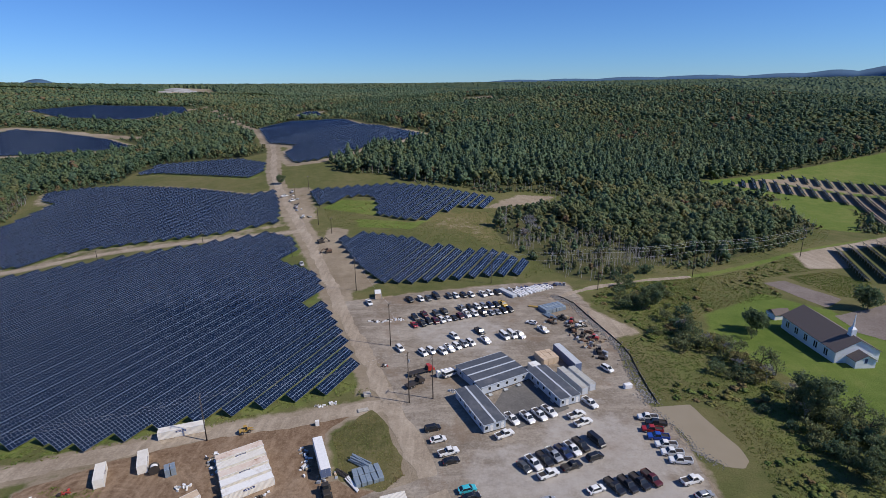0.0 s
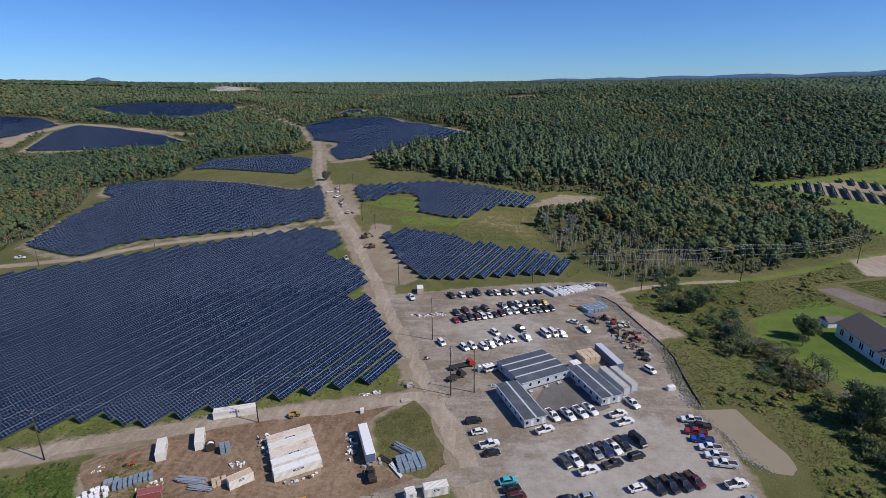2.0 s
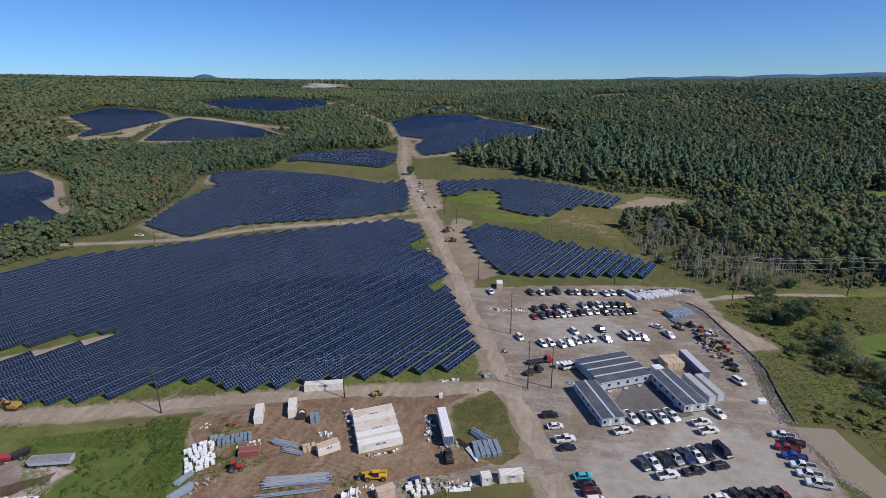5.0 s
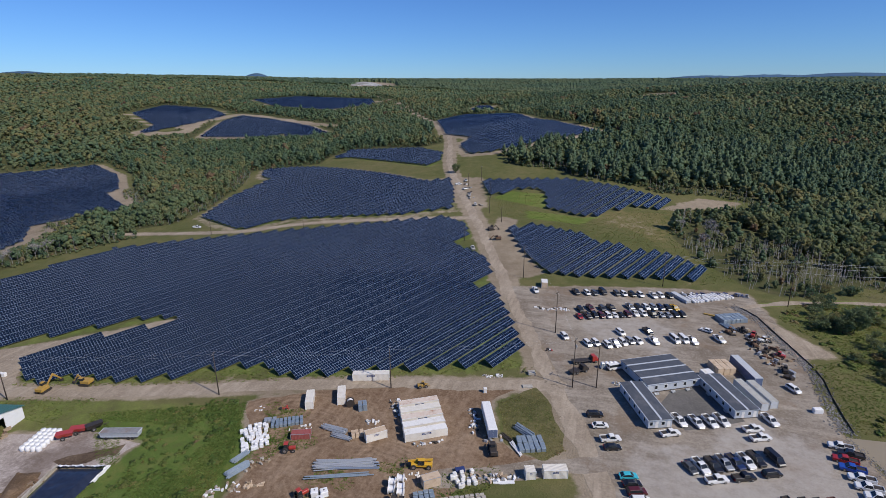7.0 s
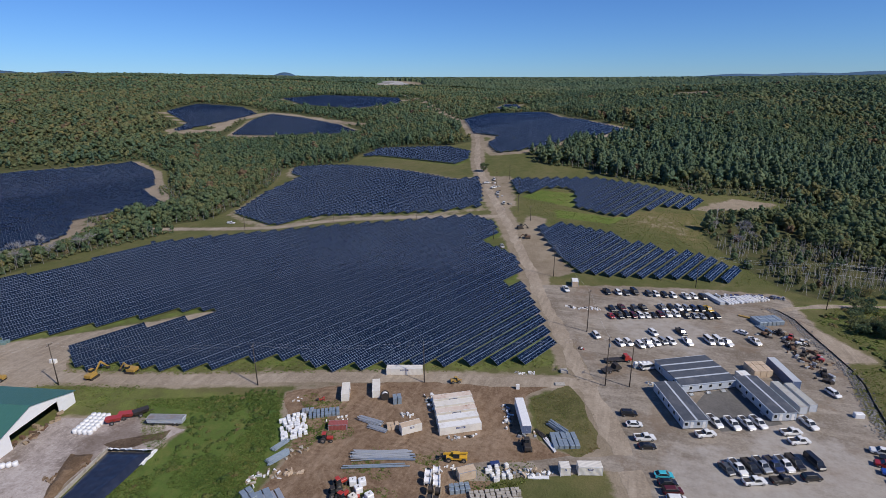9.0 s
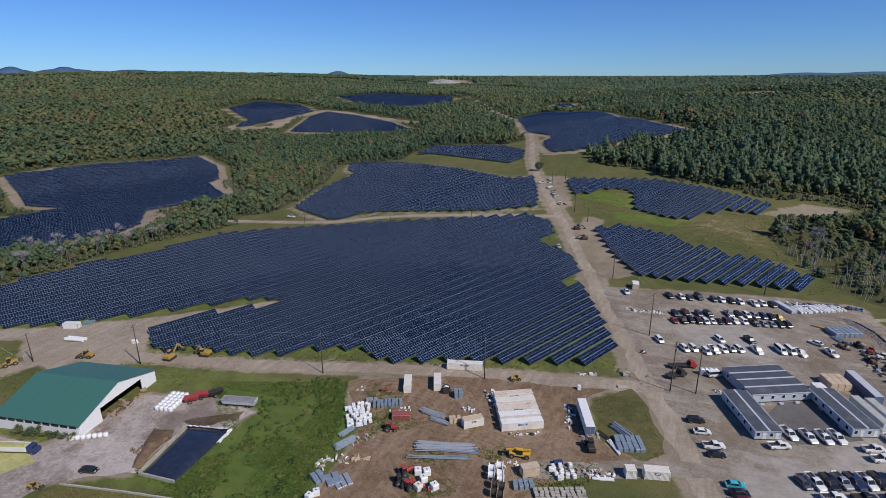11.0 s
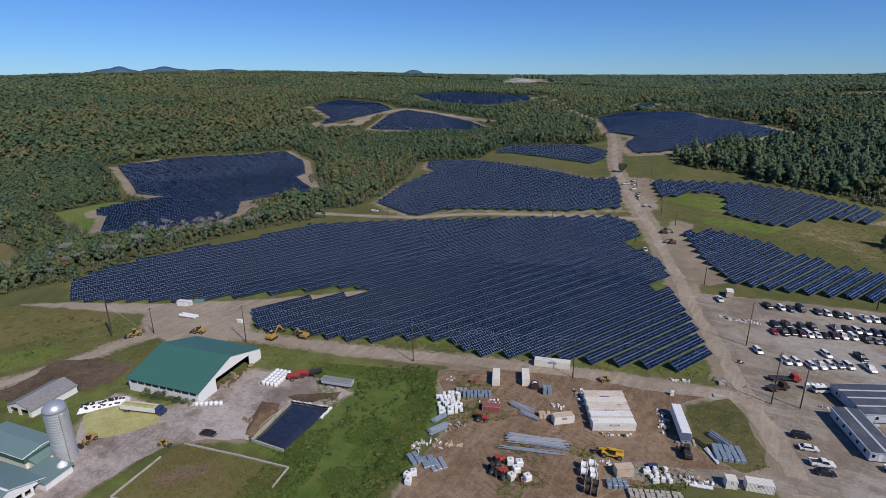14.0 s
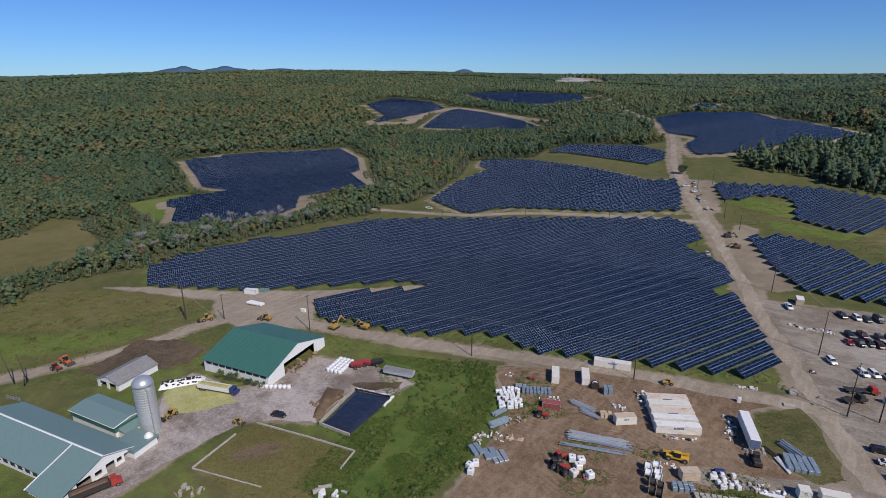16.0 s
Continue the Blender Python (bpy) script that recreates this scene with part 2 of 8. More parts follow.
def leafy(name, stops, grain=0.9):
    """Foliage: each tree has its own tone, each leaf clump a lighter or darker shade."""
    m, t, b = nodes_of(name)
    a = t.nodes.new("ShaderNodeAttribute")
    a.attribute_name = "tone"
    col = ramp(t, a.outputs["Fac"], *stops)
    isl = t.nodes.new("ShaderNodeNewGeometry").outputs["Random Per Island"]
    f = calc(t, 'ADD', calc(t, 'MULTIPLY', noise_of(t, grain, 3), 0.6), calc(t, 'MULTIPLY', isl, 0.4))
    h = t.nodes.new("ShaderNodeHueSaturation")
    t.links.new(calc(t, 'ADD', calc(t, 'MULTIPLY', f, 0.8), 0.6), h.inputs["Value"])
    t.links.new(calc(t, 'ADD', calc(t, 'MULTIPLY', isl, 0.03), 0.485), h.inputs["Hue"])
    t.links.new(col, h.inputs["Color"])
    t.links.new(h.outputs[0], b.inputs["Base Color"])
    b.inputs["Roughness"].default_value = 0.75
    b.inputs["Specular IOR Level"].default_value = 0.25
    thin = t.nodes.new("ShaderNodeBsdfTranslucent")      # light passing through the leaves
    t.links.new(h.outputs[0], thin.inputs["Color"])
    both = t.nodes.new("ShaderNodeMixShader")
    both.inputs[0].default_value = 0.45
    t.links.new(b.outputs[0], both.inputs[1])
    t.links.new(thin.outputs[0], both.inputs[2])
    t.links.new(both.outputs[0], t.nodes["Material Output"].inputs["Surface"])
    return m


def ground_material():
    """Meadow with lawn, bare and dry patches where the ground's attributes put them, edges broken by noise."""
    m, t, b = nodes_of("meadow_ground")
    big, mid, fine = noise_of(t, 0.018, 5, 0.6), noise_of(t, 0.16, 6, 0.65), noise_of(t, 1.8, 4, 0.7)
    def attr(key):
        a = t.nodes.new("ShaderNodeAttribute")
        a.attribute_name = key
        edge = calc(t, 'ADD', a.outputs["Fac"], calc(t, 'MULTIPLY', calc(t, 'SUBTRACT', mid, 0.5), 0.9))
        return ramp(t, edge, (0.4, (0, 0, 0)), (0.62, (1, 1, 1)))
    base = calc(t, 'ADD', calc(t, 'MULTIPLY', big, 0.6), calc(t, 'MULTIPLY', mid, 0.4))
    col = ramp(t, base, (0.34, (0.084, 0.097, 0.030)), (0.46, (0.114, 0.121, 0.044)), (0.55, (0.148, 0.139, 0.058)), (0.68, (0.176, 0.154, 0.076)))
    dry = ramp(t, base, (0.38, (0.128, 0.122, 0.042)), (0.62, (0.205, 0.172, 0.078)))
    col = mix(t, attr("dry"), col, dry)
    lawn = ramp(t, base, (0.36, (0.095, 0.146, 0.028)), (0.5, (0.132, 0.180, 0.040)), (0.64, (0.188, 0.208, 0.062)))
    col = mix(t, attr("lawn"), col, lawn)
    lush = ramp(t, mid, (0.32, (0.060, 0.108, 0.022)), (0.5, (0.102, 0.155, 0.034)), (0.68, (0.155, 0.170, 0.050)))
    col = mix(t, attr("lush"), col, lush)
    floor_ = ramp(t, mid, (0.35, (0.050, 0.066, 0.026)), (0.65, (0.105, 0.098, 0.046)))
    col = mix(t, attr("wood"), col, floor_)
    bare = ramp(t, base, (0.38, (0.235, 0.188, 0.132)), (0.62, (0.365, 0.302, 0.225)))
    col = mix(t, attr("bare"), col, bare)
    col = mix(t, calc(t, 'MULTIPLY', ramp(t, fine, (0.35, (0, 0, 0)), (0.7, (1, 1, 1))), 0.45), col, mix(t, 0.5, col, (0.03, 0.03, 0.012)))
    t.links.new(col, b.inputs["Base Color"])
    b.inputs["Roughness"].default_value = 0.95
    b.inputs["Specular IOR Level"].default_value = 0.1
    relief(t, b, calc(t, 'ADD', mid, fine), 0.7, 0.35)
    return m


def paint(name, c, metal=0.0, rough=0.35):
    m, t, b = nodes_of(name)
    f = noise_of(t, 1.3, 4)
    t.links.new(mix(t, calc(t, 'MULTIPLY', f, 0.35), c, tuple(v * 0.7 + 0.02 for v in c)), b.inputs["Base Color"])
    b.inputs["Roughness"].default_value, b.inputs["Metallic"].default_value = rough, metal
    b.inputs["Coat Weight"].default_value, b.inputs["Coat Roughness"].default_value = 0.6, 0.08
    return m


def ribbed(name, c, pitch, depth, rough=0.4, metal=0.0, axis='X', grime=(0.3, 0.26, 0.2), stain=0.25):
    """Sheet steel with ribs every pitch metres across the object's own axis."""
    m, t, b = nodes_of(name)
    tc = t.nodes.new("ShaderNodeTexCoord")
    sp = t.nodes.new("ShaderNodeSeparateXYZ")
    t.links.new(tc.outputs["Object"], sp.inputs[0])
    w = calc(t, 'SINE', calc(t, 'MULTIPLY', sp.outputs[axis], 2 * math.pi / pitch))
    f = noise_of(t, 0.8, 6, 0.7)
    col = mix(t, calc(t, 'MULTIPLY', ramp(t, f, (0.45, (0, 0, 0)), (0.75, (1, 1, 1))), stain), c, grime)
    t.links.new(col, b.inputs["Base Color"])
    b.inputs["Roughness"].default_value, b.inputs["Metallic"].default_value = rough, metal
    relief(t, b, w, 0.6, depth)
    return m


M = {}
M["ground"] = ground_material()
M["gravel"] = earth("grey_brown_gravel", ((0.188, 0.154, 0.118), (0.265, 0.226, 0.182), (0.362, 0.318, 0.264)), tracks=(0.10, 0.30, 1), ruts=0.12, stain=(0.20, 0.145, 0.100), pale=((42, 112, 26), (20, 102, 22), (52, 92, 20), (36, 137, 14), (10, 190, 20)))
M["road"] = earth("dry_dirt_road", ((0.275, 0.222, 0.165), (0.342, 0.282, 0.214), (0.410, 0.347, 0.272)), tracks=(0.45, 0.03, 1), ruts=0.1)
M["dirt"] = earth("brown_churned_dirt", ((0.150, 0.094, 0.056), (0.222, 0.150, 0.096), (0.308, 0.226, 0.156)), bump=0.8, tracks=(0.5, 0.12, 1), ruts=0.1, swirl=((-60, 86), (-84, 101)))
M["asphalt"] = earth("worn_asphalt", ((0.120, 0.115, 0.108), (0.145, 0.138, 0.130), (0.180, 0.170, 0.160)), bump=0.2)
M["concrete"] = earth("stained_concrete_yard", ((0.235, 0.195, 0.170), (0.400, 0.345, 0.312), (0.510, 0.455, 0.420)), bump=0.25, stain=(0.120, 0.085, 0.062))
M["rock"] = earth("grey_rock", ((0.150, 0.145, 0.140), (0.240, 0.232, 0.225), (0.340, 0.330, 0.320)), size=0.5, bump=0.8)
M["manure"] = earth("dark_compost_soil", ((0.070, 0.048, 0.032), (0.120, 0.085, 0.058), (0.190, 0.138, 0.094)), bump=0.9)
M["compost"] = earth("brown_compost", ((0.120, 0.078, 0.046), (0.190, 0.128, 0.080), (0.270, 0.190, 0.125)), size=0.5, bump=1.0)
M["feed"] = earth("yellow_feed_pile", ((0.340, 0.320, 0.120), (0.420, 0.400, 0.170), (0.500, 0.480, 0.235)), bump=0.5)
M["grass_patch"] = earth("rough_grass", ((0.085, 0.085, 0.030), (0.130, 0.120, 0.048), (0.185, 0.158, 0.076)), bump=1.0)
# blue is raised in every stop, putting the woods' haze into the leaf colour
GREEN = ((0.0, (0.092, 0.148, 0.088)), (0.25, (0.128, 0.184, 0.094)), (0.55, (0.168, 0.202, 0.096)), (0.76, (0.212, 0.218, 0.098)), (0.86, (0.250, 0.222, 0.096)), (0.93, (0.226, 0.172, 0.098)), (1.0, (0.206, 0.128, 0.086)))
M["leaf"] = leafy("broadleaf_foliage", GREEN)
M["needle"] = leafy("conifer_foliage", ((0.0, (0.098, 0.162, 0.104)), (0.6, (0.142, 0.202, 0.114)), (1.0, (0.192, 0.228, 0.116))))
M["herb"] = leafy("grass_and_weeds", ((0.0, (0.076, 0.130, 0.030)), (0.3, (0.122, 0.182, 0.044)), (0.55, (0.174, 0.214, 0.058)), (0.75, (0.232, 0.226, 0.074)), (0.95, (0.255, 0.192, 0.092))))
M["bark"] = plain("bark", (0.10, 0.08, 0.06), (0.05, 0.04, 0.03), 6, 0.9, bump=0.5)
M["dead"] = plain("bare_grey_twigs", (0.34, 0.32, 0.31), (0.22, 0.21, 0.20), 4, 0.9)
m, t, b = nodes_of("solar_cell_glass")
isl = t.nodes.new("ShaderNodeNewGeometry").outputs["Random Per Island"]
t.links.new(ramp(t, calc(t, 'ADD', calc(t, 'MULTIPLY', isl, 0.5), calc(t, 'MULTIPLY', noise_of(t, 0.02, 3), 0.5)), (0.2, (0.004, 0.010, 0.026)), (0.8, (0.008, 0.018, 0.044))), b.inputs["Base Color"])
b.inputs["Roughness"].default_value, b.inputs["Specular IOR Level"].default_value = 0.10, 0.36
M["cell"] = m
M["alu"] = plain("aluminium_frame", (0.27, 0.32, 0.41), (0.21, 0.26, 0.34), 8, 0.5, 0.4, bump=0.05)
M["steel"] = plain("galvanised_steel", (0.52, 0.54, 0.56), (0.38, 0.40, 0.42), 5, 0.45, 0.5, bump=0.1)
M["dark_steel"] = plain("dark_machine_steel", (0.045, 0.043, 0.042), (0.09, 0.07, 0.055), 5, 0.55, 0.4, bump=0.1)
M["pole"] = plain("weathered_pole_timber", (0.085, 0.065, 0.048), (0.05, 0.038, 0.028), 7, 0.9, bump=0.3)
M["wire"] = plain("pale_wire", (0.70, 0.70, 0.68), rough=0.5, bump=0)
M["white"] = plain("white_painted_steel", (0.78, 0.77, 0.74), (0.70, 0.69, 0.66), 1.5, 0.5, grime=(0.55, 0.50, 0.43), vary=0.06)
M["cream"] = ribbed("cream_container_steel", (0.74, 0.70, 0.62), 0.28, 0.04, 0.5, stain=0.35, grime=(0.42, 0.33, 0.24))
M["rusty_roof"] = plain("rust_streaked_container_roof", (0.66, 0.58, 0.50), (0.60, 0.47, 0.37), 0.9, 0.6, grime=(0.34, 0.17, 0.09))
M["grey_box"] = ribbed("grey_container_steel", (0.52, 0.55, 0.58), 0.28, 0.04, 0.5)
M["tan_box"] = plain("tan_plywood", (0.58, 0.46, 0.33), (0.48, 0.36, 0.25), 1.4, 0.7, grime=(0.36, 0.24, 0.15))
M["navy_box"] = ribbed("blue_grey_trailer_side", (0.10, 0.14, 0.24), 0.5, 0.03, 0.4)
M["office_wall"] = ribbed("pale_grey_siding", (0.46, 0.50, 0.55), 0.30, 0.02, 0.6, stain=0.12)
M["office_roof"] = plain("dark_grey_membrane_roof", (0.062, 0.070, 0.085), (0.092, 0.100, 0.115), 0.6, 0.6, grime=(0.15, 0.15, 0.155))
M["office_strip"] = plain("pale_roof_seam", (0.52, 0.56, 0.60), (0.42, 0.46, 0.50), 2, 0.5)
M["glass"] = plain("dark_window_glass", (0.015, 0.018, 0.022), (0.03, 0.035, 0.04), 1, 0.08, bump=0)
M["label_blue"] = plain("dark_blue_sign", (0.03, 0.05, 0.16), rough=0.5, bump=0)
M["green_roof"] = ribbed("green_metal_roof", (0.050, 0.150, 0.118), 0.45, 0.03, 0.4, stain=0.18, grime=(0.10, 0.22, 0.19))
M["teal_roof"] = ribbed("weathered_green_metal_roof", (0.160, 0.245, 0.232), 0.45, 0.03, 0.4, stain=0.25, grime=(0.26, 0.30, 0.29))
M["barn_white"] = ribbed("white_barn_siding", (0.76, 0.76, 0.75), 0.25, 0.015, 0.6, stain=0.12)
M["trim"] = plain("white_trim", (0.80, 0.80, 0.79), rough=0.5, bump=0.02)
M["grey_roof"] = plain("old_grey_sheet_roof", (0.36, 0.35, 0.34), (0.26, 0.25, 0.24), 1.2, 0.5, 0.3, grime=(0.30, 0.22, 0.16))
M["shingle"] = plain("brown_asphalt_shingles", (0.150, 0.122, 0.110), (0.100, 0.080, 0.073), 3, 0.9, bump=0.4)
M["church_wall"] = ribbed("white_clapboard", (0.76, 0.78, 0.80), 0.22, 0.015, 0.6, axis='Z', stain=0.06)
M["silo"] = ribbed("galvanised_silo_bands", (0.50, 0.51, 0.52), 0.75, 0.04, 0.45, 0.35, axis='Z', stain=0.35, grime=(0.30, 0.27, 0.23))
M["dome"] = plain("bright_silo_dome", (0.66, 0.67, 0.68), (0.56, 0.57, 0.58), 2, 0.35, 0.6)
M["tarp"] = plain("dark_blue_tarpaulin", (0.016, 0.022, 0.042), (0.028, 0.036, 0.062), 0.6, 0.35, bump=0.6)
M["wrap"] = plain("white_plastic_wrap", (0.80, 0.80, 0.80), (0.68, 0.68, 0.68), 1.5, 0.35, bump=0.2)
M["yellow"] = plain("dusty_machine_yellow", (0.44, 0.27, 0.05), (0.34, 0.21, 0.055), 2.5, 0.5, grime=(0.22, 0.16, 0.10))
M["bright_yellow"] = paint("bright_machine_yellow", (0.66, 0.38, 0.03))
M["red"] = paint("machine_red", (0.42, 0.045, 0.03))
M["orange"] = paint("machine_orange", (0.60, 0.16, 0.03))
M["tyre"] = plain("tyre_rubber", (0.022, 0.022, 0.022), (0.05, 0.045, 0.04), 3, 0.85, bump=0.1)
M["rim"] = plain("alloy_rim", (0.5, 0.5, 0.52), rough=0.3, metal=0.8, bump=0)
M["head"] = plain("headlamp_glass", (0.75, 0.75, 0.75), rough=0.1, bump=0)
M["tail"] = plain("tail_lamp_red", (0.35, 0.01, 0.01), rough=0.2, bump=0)
M["wood"] = plain("pallet_timber", (0.34, 0.26, 0.17), (0.24, 0.18, 0.12), 3, 0.85)
M["blue_steel"] = plain("blue_grey_panel_stock", (0.220, 0.285, 0.350), (0.32, 0.37, 0.41), 1.2, 0.45, 0.3)
M["stone_wall"] = plain("pale_concrete_wall", (0.44, 0.41, 0.36), (0.32, 0.29, 0.25), 1.2, 0.9, bump=0.3, grime=(0.20, 0.17, 0.12))
M["pad_soil"] = earth("trodden_brown_gravel", ((0.165, 0.135, 0.118), (0.200, 0.168, 0.148), (0.240, 0.205, 0.180)), bump=0.3)
M["tan_roof"] = plain("weathered_pale_container_roof", (0.46, 0.46, 0.42), (0.38, 0.37, 0.33), 0.9, 0.6, grime=(0.26, 0.20, 0.14))
M["brushwood"] = plain("cut_branches", (0.26, 0.19, 0.13), (0.17, 0.12, 0.08), 3, 0.9, bump=0.2)
M["dull_rust"] = plain("rusty_machine_steel", (0.14, 0.085, 0.055), (0.20, 0.12, 0.075), 3, 0.8, 0.2, bump=0.2)
M["dull_red"] = ribbed("faded_red_bin_steel", (0.30, 0.075, 0.065), 0.4, 0.03, 0.6, stain=0.3, grime=(0.30, 0.22, 0.18))
M["silt"] = plain("still_muddy_water", (0.270, 0.222, 0.142), (0.300, 0.250, 0.168), 0.08, 0.38, bump=0.0)

# ---- the lie of the land: broad hills, summed ----
HILLS = [(-560, 400, 230, -25.36), (-350, 640, 220, 17.67), (-20, 720, 200, 45.18), (70, 430, 110, 5.79), (560, 1150, 420, 69.77), (-560, 1030, 260, 16.14), (-100, 1300, 380, 43.42), (320, 420, 220, -29.18), (-1450, 1450, 700, 38.76), (-1850, 800, 650, 35.58), (0, 2500, 900, -16.49), (1500, 1500, 800, -31.74), (-950, 2500, 900, 23.27), (-1000, 560, 280, 6.52), (-250, 900, 180, 3.09), (-620, -100, 300, -8.17), (500, 100, 250, 28.7), (-200, 900, 260, -32.67), (-330, 1500, 350, -15.75)]


def gz(x, y):
    """Height of the ground."""
    x, y = np.asarray(x, float), np.asarray(y, float)
    s = np.clip((np.hypot(x, y) - 700) / 3600, 0, 1)
    z = 108 * (s * s * (3 - 2 * s)) ** 0.7
    for a, b, r, h in HILLS:
        z = z + h * np.exp(-((x - a) ** 2 + (y - b) ** 2) / (2 * r * r))
    return z


def gz1(x, y):
    return float(gz(x, y))


def at(x, y, turn=0.0, dz=0.0):
    """A pose on the ground, turned about the upright."""
    return Matrix.Translation((x, y, gz1(x, y) + dz)) @ Matrix.Rotation(radians(turn), 4, 'Z')


def frame_along(p, q, dz=0.0):
    """A pose at the middle of p and q, with x along q - p."""
    return at((p[0] + q[0]) / 2, (p[1] + q[1]) / 2, math.degrees(math.atan2(q[1] - p[1], q[0] - p[0])), dz)


# Outlines on the plan, metres.
ROAD = rounded([(6, 80), (0, 98.6), (-6.8, 117), (-15.9, 141), (-27, 170), (-39.8, 201), (-59.3, 254), (-78, 302), (-100, 352), (-128, 415), (-153, 476), (-174, 556), (-198, 622), (-236, 705)])
WEST_ROAD = rounded([(-16, 144), (-42, 136), (-67.6, 130.5), (-94, 122.4), (-122, 112), (-154, 101), (-187, 93), (-217, 83), (-228, 68), (-227, 41), (-236, 15), (-250, -20)])
MID_ROAD = rounded([(-345, 262), (-322, 265), (-275, 271), (-237, 279), (-212, 299), (-178, 310.5), (-138, 320), (-92, 329)])
EAST_TRACK = rounded([(50, 226), (74, 241), (101, 250), (137, 258), (171, 276), (207, 299), (245, 319), (296, 338)])
SANDY_TRACK = rounded([(50, 226), (74, 241), (101, 250), (126, 255)])
YARD_ROAD = rounded([(-40, 92), (-19, 101), (-7, 107), (2, 110)])
LOT = [(-48, 224), (29, 243), (60, 246), (64, 221), (65.5, 186), (61, 154), (62, 138), (64.4, 131.8), (65, 114), (64, 100), (60, 78), (4, 78), (0, 98), (-4, 108), (-9.5, 124), (-14.4, 144.5), (-28, 179)]
COURT = [(19, 150), (30.5, 157), (38, 139), (21, 129.5), (14, 138.5)]
POND = [(62, 138.5), (74.6, 139.5), (76.3, 129.5), (78.3, 119), (78, 113), (75.6, 110.4), (71, 111.4), (66.5, 116.8), (66.2, 125.8), (64.2, 131.8)]
PAD = [(60.8, 218.7), (65.4, 212.3), (77.4, 190.3), (64.3, 185.2), (63.2, 195.7)]
YARD = [(-109, 109), (-88, 120), (-46.5, 137.5), (-24, 143), (-34.4, 129), (-29.6, 110), (-19, 105.4), (-7, 109), (-6, 104.5), (-18.6, 100), (-36, 93), (-35, 70), (-85, 45), (-87.6, 74.5), (-91.8, 89.5), (-101, 98)]
LAWN = [(-153, 89.7), (-108, 108), (-98, 89.6), (-88, 61), (-90, 30), (-119, 30), (-128, 71)]
FARM_YARD = [(-166, 76), (-156, 78.5), (-136, 84), (-125, 82), (-126, 72.6), (-139, 67.4), (-134, 49), (-147, 41), (-152.6, 35), (-152.3, 19.7), (-150, 0.5), (-154, -16), (-160, -10), (-166.8, 12), (-170, 18.8), (-186, 29.4), (-192, 42.3), (-169, 45.5), (-166, 61)]
ENCLOSURE = [(-149, 38.4), (-115.3, 47), (-112.9, 39.3), (-108, 20), (-144.5, 17.2)]
WEST_GRAVEL = [(-312, 60), (-296, 72), (-262, 88), (-219, 117), (-178, 154), (-172, 151.5), (-197, 127.5), (-205, 106), (-186, 91), (-211, 73), (-234, 74), (-249, 84)]
CHURCH_LAWN = [(104.8, 189), (112, 208), (128.5, 217), (150, 232), (168, 210), (165, 150), (150, 120), (122, 125), (117, 137), (114, 154), (108, 166)]
NORTH_LAWN = [(232, 500), (434, 584), (600, 640), (600, 330), (302, 346), (336, 421), (284, 468)]
CHURCH_PAD = [(159.7, 247.0), (172.6, 249.8), (182.2, 223.5), (168.3, 212.7)]
EAST_LAWN = [(275.1, 442.4), (313.0, 460.2), (341.8, 456.3), (327.2, 398.4), (290.2, 351.6), (268.0, 362.3), (273.0, 397.9)]
CHURCH_LOT = [(162, 187), (165, 204), (200, 216), (240, 200), (190, 160), (170, 172)]
SOLAR_GRAVEL = [(209, 299), (240, 313), (300, 340), (330, 330), (284, 322), (238, 305), (221, 271), (199, 271)]
OLIVE_FIELD = [(-366, 28), (-381, 76), (-415, 95), (-500, 112), (-524, 100), (-480, 68), (-460, 20), (-400, -20)]
WEST_MEADOW = [(-350, 20), (-313, 58), (-242, 81), (-228, 68), (-235, 20), (-256, -20), (-330, -40)]
BIG = [(-29, 162), (-34, 151), (-87, 130), (-105, 122), (-114, 127), (-126, 124), (-136, 118), (-145, 110), (-162, 105), (-173, 105), (-188, 96), (-206, 107), (-195, 132), (-188, 129), (-182, 141), (-176, 139), (-172, 152), (-180, 152), (-190, 151), (-234, 110), (-246, 100), (-276, 83), (-295, 73), (-321, 85), (-330, 108), (-323, 153), (-307, 184), (-297, 230), (-268, 248), (-207, 280), (-110, 325), (-92, 313), (-84, 294), (-92, 278), (-76, 266), (-66, 258), (-58, 237), (-63, 221), (-59, 215), (-55, 223), (-45, 202)]
FIELD_3 = [(-63, 309), (-49, 321), (-34, 316), (-17, 310), (-10, 298), (5, 298), (11, 290), (26, 292), (35, 286), (40, 278), (46, 275), (37, 254), (20, 252), (0, 247), (-17, 244), (-31, 245), (-46, 269)]
FIELD_4 = [(-106, 418), (-37, 428), (0, 417), (41, 394), (29, 371), (12, 373), (-4, 356), (-14, 344), (-27, 347), (-46, 357), (-49, 389), (-58, 401), (-75, 396), (-89, 376), (-99, 399)]
FIELD_2 = [(-298, 307), (-245, 281), (-224, 308), (-142, 328), (-111, 347), (-120, 382), (-134, 420), (-154, 413), (-205, 439), (-260, 460), (-296, 471), (-321, 473), (-355, 469), (-341, 443), (-319, 429), (-317, 368)]
FIELD_5 = [(-293, 509), (-289, 545), (-202, 535), (-169, 510), (-163, 482), (-171, 465), (-217, 484), (-275, 510)]
FIELD_6 = [(-254, 756), (-246, 905), (-142, 771), (-105, 679), (-19, 596), (-118, 510), (-140, 504), (-158, 537), (-155, 575), (-195, 605)]
FIELD_7 = [(-275, 1000), (-274, 1100), (-250, 1105), (-212, 987)]
FIELD_W1 = [(-821, 747), (-839, 844), (-735, 847), (-662, 798), (-668, 716), (-683, 648), (-694, 633), (-711, 684)]
